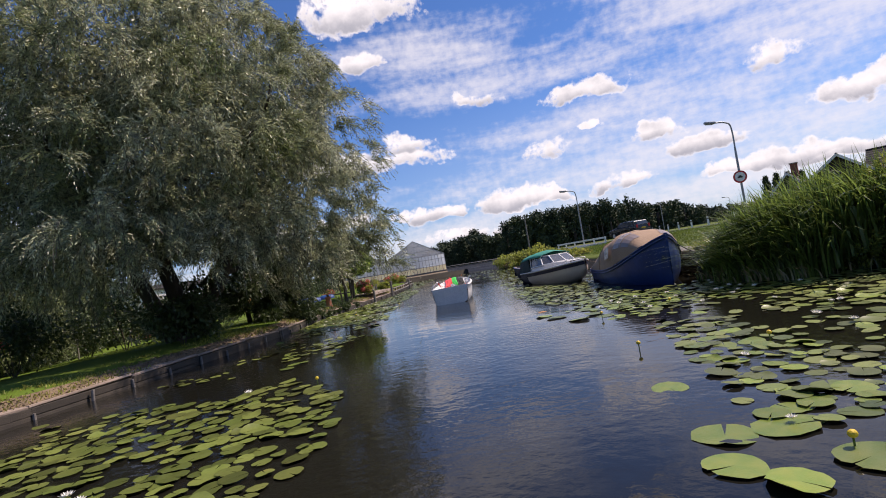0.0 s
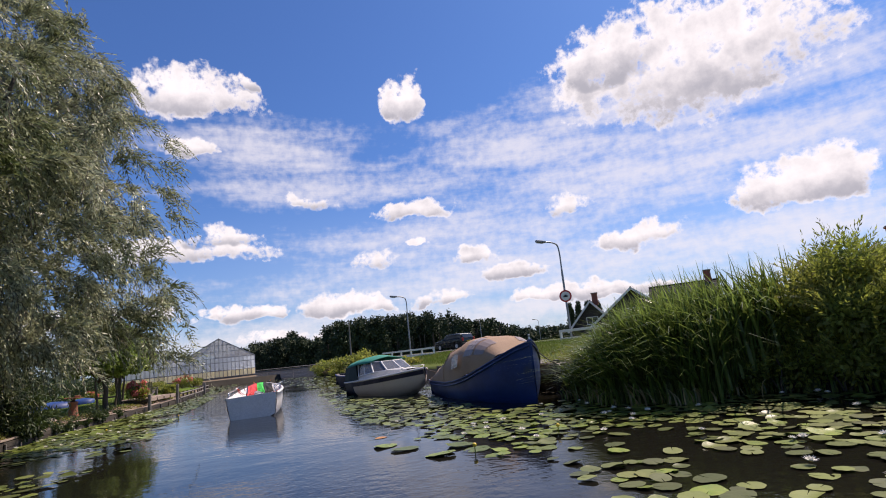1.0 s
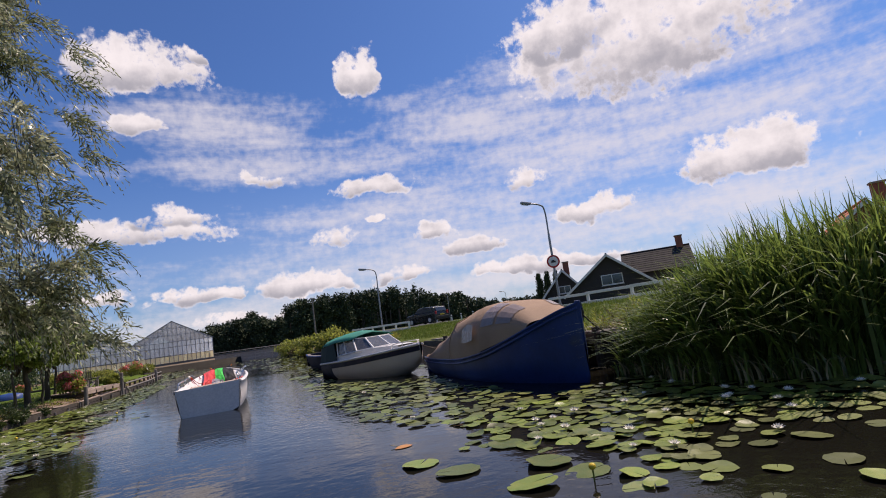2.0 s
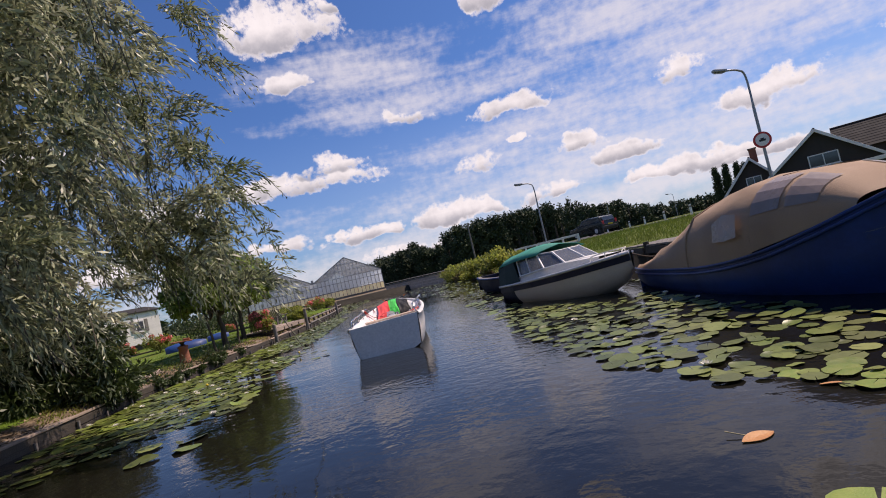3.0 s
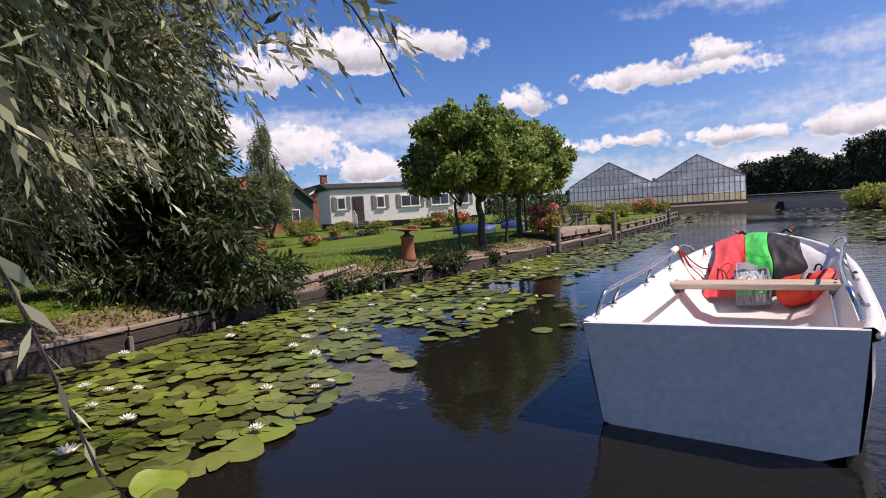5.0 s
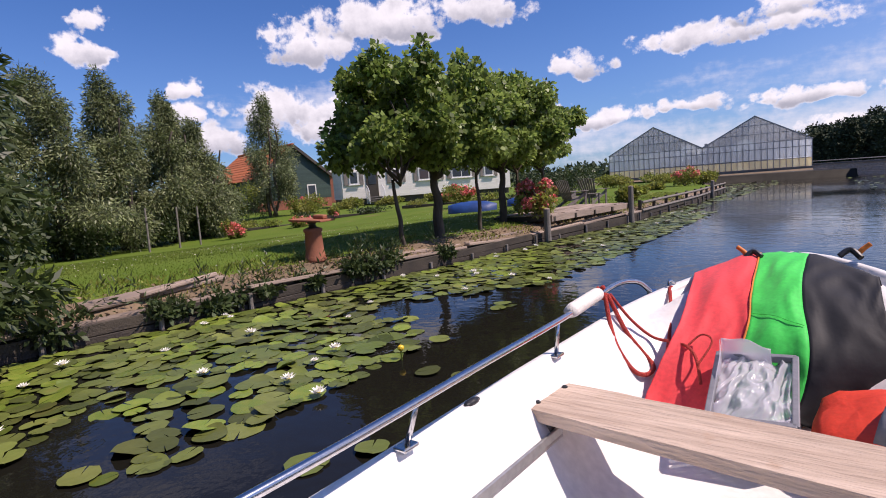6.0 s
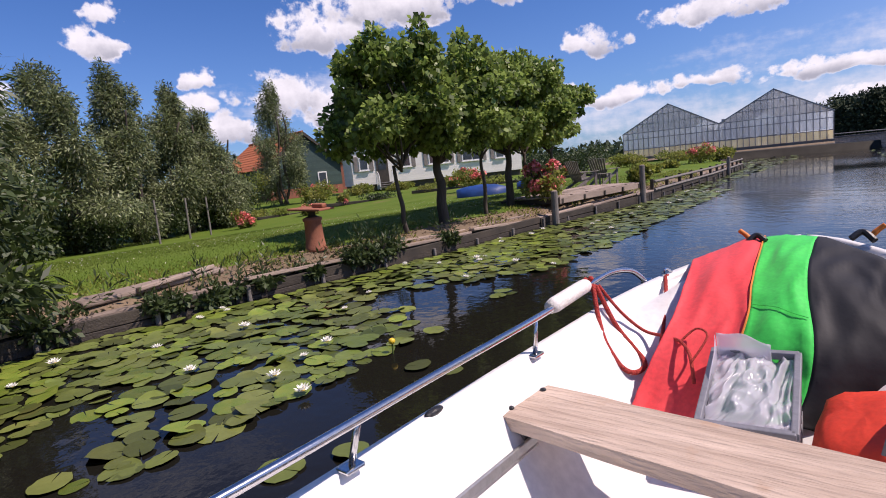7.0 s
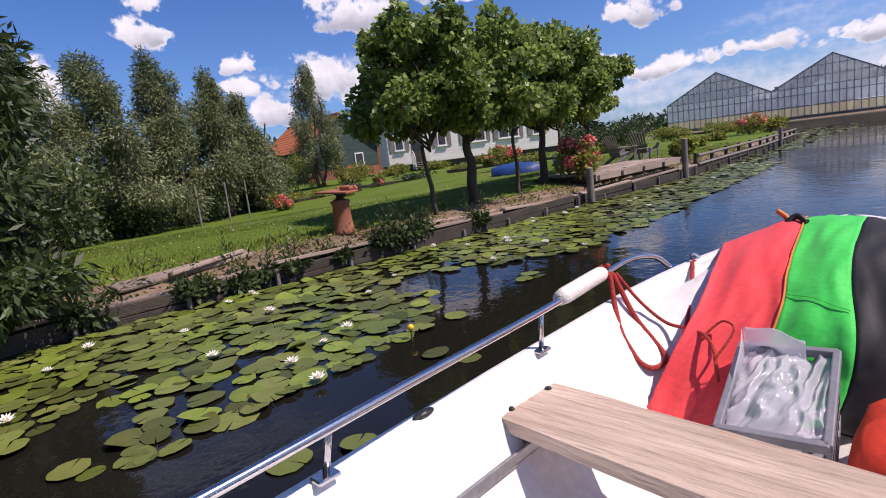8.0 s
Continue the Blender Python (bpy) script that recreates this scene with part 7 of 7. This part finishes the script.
def lily_spots(count, y0, y1, inner, outer, seed, cover):
    """Spots on the water between two lines, in drifts, with little overlap."""
    r_ = np.random.default_rng(seed)
    cell, out = {}, []
    for _ in range(count * 14):
        y = r_.uniform(y0, y1)
        a, b = inner(y), outer(y)
        x = a + (b - a) * r_.uniform(0, 1)
        drift = noise.noise(Vector((x * 0.42, y * 0.42, seed))) * 0.9 + noise.noise(Vector((x * 1.3, y * 1.3, seed + 5))) * 0.35
        if drift + cover < r_.uniform(-0.25, 0.35):
            continue
        r = r_.uniform(0.06, 0.135) * (1.15 if r_.uniform() < 0.12 else 1.0)
        key = (int(x / 0.5), int(y / 0.5))
        near = [q for i in (-1, 0, 1) for j in (-1, 0, 1) for q in cell.get((key[0] + i, key[1] + j), ())]
        if any((q[0] - x) ** 2 + (q[1] - y) ** 2 < (0.6 * (q[2] + r)) ** 2 for q in near):
            continue
        cell.setdefault(key, []).append((x, y, r))
        out.append((x, y, r))
        if len(out) >= count:
            break
    return out


def build_lilies(name, spots, label, near):
    t = thing(name, label, "water lilies")
    shapes = [pad_mesh("leaf", s, PAD) for s in range(9)]
    far_v, far_f, made = [], [], 0
    r_ = random.Random(len(spots))
    for k, (x, y, r) in enumerate(spots):
        z = 0.003 + 0.0045 * (k % 5)
        tip = 8.0 if k % 4 == 0 else 2.5
        m_ = pose(x, y, z, r_.uniform(-tip, tip), r_.uniform(-tip, tip), r_.uniform(0, 360)) @ Matrix.Diagonal((r, r, r, 1))
        if made < 290 and near(x, y):
            ob = new("leaf", shapes[(k * 7 + k // 9) % 9])
            ob.parent = t
            ob.matrix_local = m_
            made += 1
        else:
            b0 = len(far_v)
            src = shapes[(k * 7 + k // 9) % 9]
            far_v += [tuple(m_ @ v.co) for v in src.vertices]
            far_f += [tuple(b0 + i for i in p.vertices) for p in src.polygons]
    if far_v:
        tagged(raw("joined_leaves", far_v, far_f, PADS, t, smooth=True), kind="stuff")
    return t


def hull_clear(x, y):
    launch = 3.6 < x < 5.9 and 12.6 < y < 19.1
    cruiser = abs(x - lerp(y, (18.0, 23.0), (3.95, 2.55))) < 1.1 and 17.9 < y < 23.6
    punt = abs(x - lerp(y, (25, 29), (4.15, 2.55))) < 0.95 and 24.7 < y < 29.3
    own = abs(x + 1.05) < 0.9 and 17.9 < y < 22.1
    return not (launch or cruiser or punt or own)


LEFT_NEAR = lily_spots(1900, 16.2, 35.0, lambda y: left_edge(y) + 0.25, lambda y: lerp(y, (15, 18, 22, 26, 35), (-2.8, -3.2, -3.35, -3.6, -3.9)), 3, 0.16)
LEFT_EARLY = lily_spots(620, 2.2, 8.2, lambda y: -6.6, lambda y: lerp(y, (2, 3.5, 5, 6.5, 8.2), (-1.7, -1.6, -1.5, -1.9, -3.4)), 9, 0.4)
LEFT_EARLY = [p for p in LEFT_EARLY if 2.9 + 1.3 * noise.noise(Vector((p[0] * 0.7, 2.0, 0))) < p[1] < 7.5 + 1.4 * noise.noise(Vector((p[0] * 0.6, 5.0, 0)))
              and p[0] > -5.9 + 1.2 * noise.noise(Vector((3.0, p[1] * 0.6, 0)))]
LEFT_SHADE = lily_spots(120, 9.0, 16.2, lambda y: left_edge(y) + 0.8, lambda y: -2.9, 12, -0.15)
LEFT_FAR = lily_spots(520, 35.0, 62.0, lambda y: left_edge(y) + 0.2, lambda y: -4.6, 15, 0.2)
RIGHT_NEAR = lily_spots(1150, 3.4, 12.5, lambda y: lerp(y, (3, 5, 7, 9, 11, 12.5), (1.6, 1.9, 2.3, 2.6, 2.5, 1.6)), lambda y: lerp(y, (3, 8.6, 9.6, 10.6, 11.6, 12.5), (8.5, 8.3, 7.2, 6.5, 5.2, 5.3)), 21, 0.26)
RIGHT_MID = lily_spots(980, 12.5, 25.0, lambda y: lerp(y, (12, 13.5, 17, 21, 24), (1.8, 1.3, 1.1, 1.2, 1.1)), lambda y: lerp(y, (12, 20, 24), (5.6, 4.6, 4.2)), 27, 0.3)
RIGHT_FAR = lily_spots(520, 24.0, 60.0, lambda y: lerp(y, (24, 36, 60), (1.2, 0.3, -1.5)), lambda y: right_edge(y) - 0.2, 33, 0.2)
NEAR_BOAT = [(-2.66, 20.05, 0.11), (-2.50, 20.32, 0.09), (-2.94, 21.27, 0.09), (-2.71, 21.34, 0.08), (-3.36, 19.63, 0.1), (-3.55, 19.4, 0.1)]
BIG = [(1.36, 3.41, 0.2), (1.73, 3.41, 0.2), (1.2, 2.96, 0.17), (1.38, 2.69, 0.16), (1.83, 2.83, 0.17), (1.45, 4.59, 0.16), (1.19, 10.63, 0.17), (1.36, 10.16, 0.19), (1.66, 9.44, 0.2), (2.0, 9.8, 0.19), (2.1, 9.41, 0.18), (2.05, 10.61, 0.19), (-3.4, 14.36, 0.17), (-3.6, 14.92, 0.15), (-3.1, 14.9, 0.18), (-3.0, 14.5, 0.15)] + NEAR_BOAT
RIGHT_EDGE = lily_spots(34, 8.6, 11.4, lambda y: 1.5, lambda y: 2.8, 44, -0.1)
LEFT_ALL = [s for s in LEFT_NEAR + LEFT_EARLY + LEFT_SHADE + LEFT_FAR + BIG[12:] if hull_clear(s[0], s[1])]
RIGHT_ALL = [s for s in BIG[:12] + RIGHT_EDGE + RIGHT_NEAR + RIGHT_MID + RIGHT_FAR if hull_clear(s[0], s[1])]
build_lilies("water_lily_bed", LEFT_ALL, "floating green lily pads along the lawn bank", lambda x, y: 15.5 < y < 27.0 and x > -6.4)
build_lilies("water_lily_bed", RIGHT_ALL, "floating green lily pads beside the reeds and moored boats", lambda x, y: y < 15.5 and x < 5.5)


def lily_flower(at, size, material, turn):
    t = thing("water_lily_flower", "open white water lily flower floating among pads" if material is PETAL else "small yellow pond lily bud standing above the water", "flower", at, turn, "lily flowers")
    if material is PETAL:
        for ring, n, up, ln in ((0, 9, 18, 1.0), (1, 8, 42, 0.85), (2, 6, 62, 0.65)):
            bm = bmesh.new()
            for k in range(n):
                m_ = pose(0, 0, 0.02, 0, 0, 360 * k / n + 20 * ring) @ pose(0, 0, 0, 0, -up, 0)
                ps = [m_ @ (Vector(p) * size * ln) for p in ((0.02, 0, 0), (0.5, -0.17, 0.05), (1.0, 0, 0.12), (0.5, 0.17, 0.05), (0.5, 0, -0.03))]
                v = [bm.verts.new(p) for p in ps]
                for f in ((0, 1, 4), (1, 2, 4), (2, 3, 4), (3, 0, 4)):
                    bm.faces.new([v[i] for i in f])
            part("petal_ring", bm, PETAL, t)
        part("stamens", ball((0, 0, 0.03), (size * 0.22, size * 0.22, size * 0.2), sub=1), YOLK, t)
    else:
        part("stalk", rod((0, 0, -0.1), (0, 0, 0.08), 0.006), REED, t)
        part("bud", ball((0, 0, 0.095), (0.026, 0.026, 0.024), sub=2), YOLK, t)
    return t


white_one = lily_flower((-3.9, 16.5, 0.02), 0.075, PETAL, 0)
yellow_one = lily_flower((1.83, 2.95, 0.0), 0.05, YOLK, 0)
for k in range(150):
    pool = LEFT_ALL if k % 2 else RIGHT_ALL
    x, y, r = pool[(k * 131 + 17) % (len(pool) if k % 3 == 0 else min(len(pool), 900))]
    s = rng.uniform(0.55, 0.95)
    o = copy_thing(white_one, pose(x + r * 0.8, y, 0.02, rng.uniform(-8, 8), rng.uniform(-8, 8), rng.uniform(0, 360)))
    o.scale = (s, s, s)
for x, y in ((-3.3, 21.4), (-2.4, 7.2), (2.9, 5.7), (2.0, 9.2), (-4.6, 19.2), (3.3, 9.6), (1.7, 6.2)):
    copy_thing(yellow_one, pose(x, y, 0, 0, 0, 40))
for x, y, tr, sc in ((1.26, 11.42, 8, 1.0), (2.05, 11.85, 150, 0.75)):
    t = thing("floating_leaf", "orange autumn leaf floating on the open water", "leaf", (x, y, 0.004), tr, "fallen leaves")
    part("blade", thick(sheet([[(sc * 0.1 * (k / 8 - 0.5) * 2, sc * w * math.sin(math.pi * k / 8) ** 0.8 * 0.045, 0.003 + 0.012 * max(0.0, w) * math.sin(math.pi * k / 8)) for w in (-1, 0, 1)] for k in range(9)]), 0.003), AUTUMN, t)
    part("stalk", tube([(-0.03 * sc, 0.03 * sc, 0.006), (-0.09 * sc, 0.13 * sc, 0.02)], 0.0035, 5), DRYREED, t)
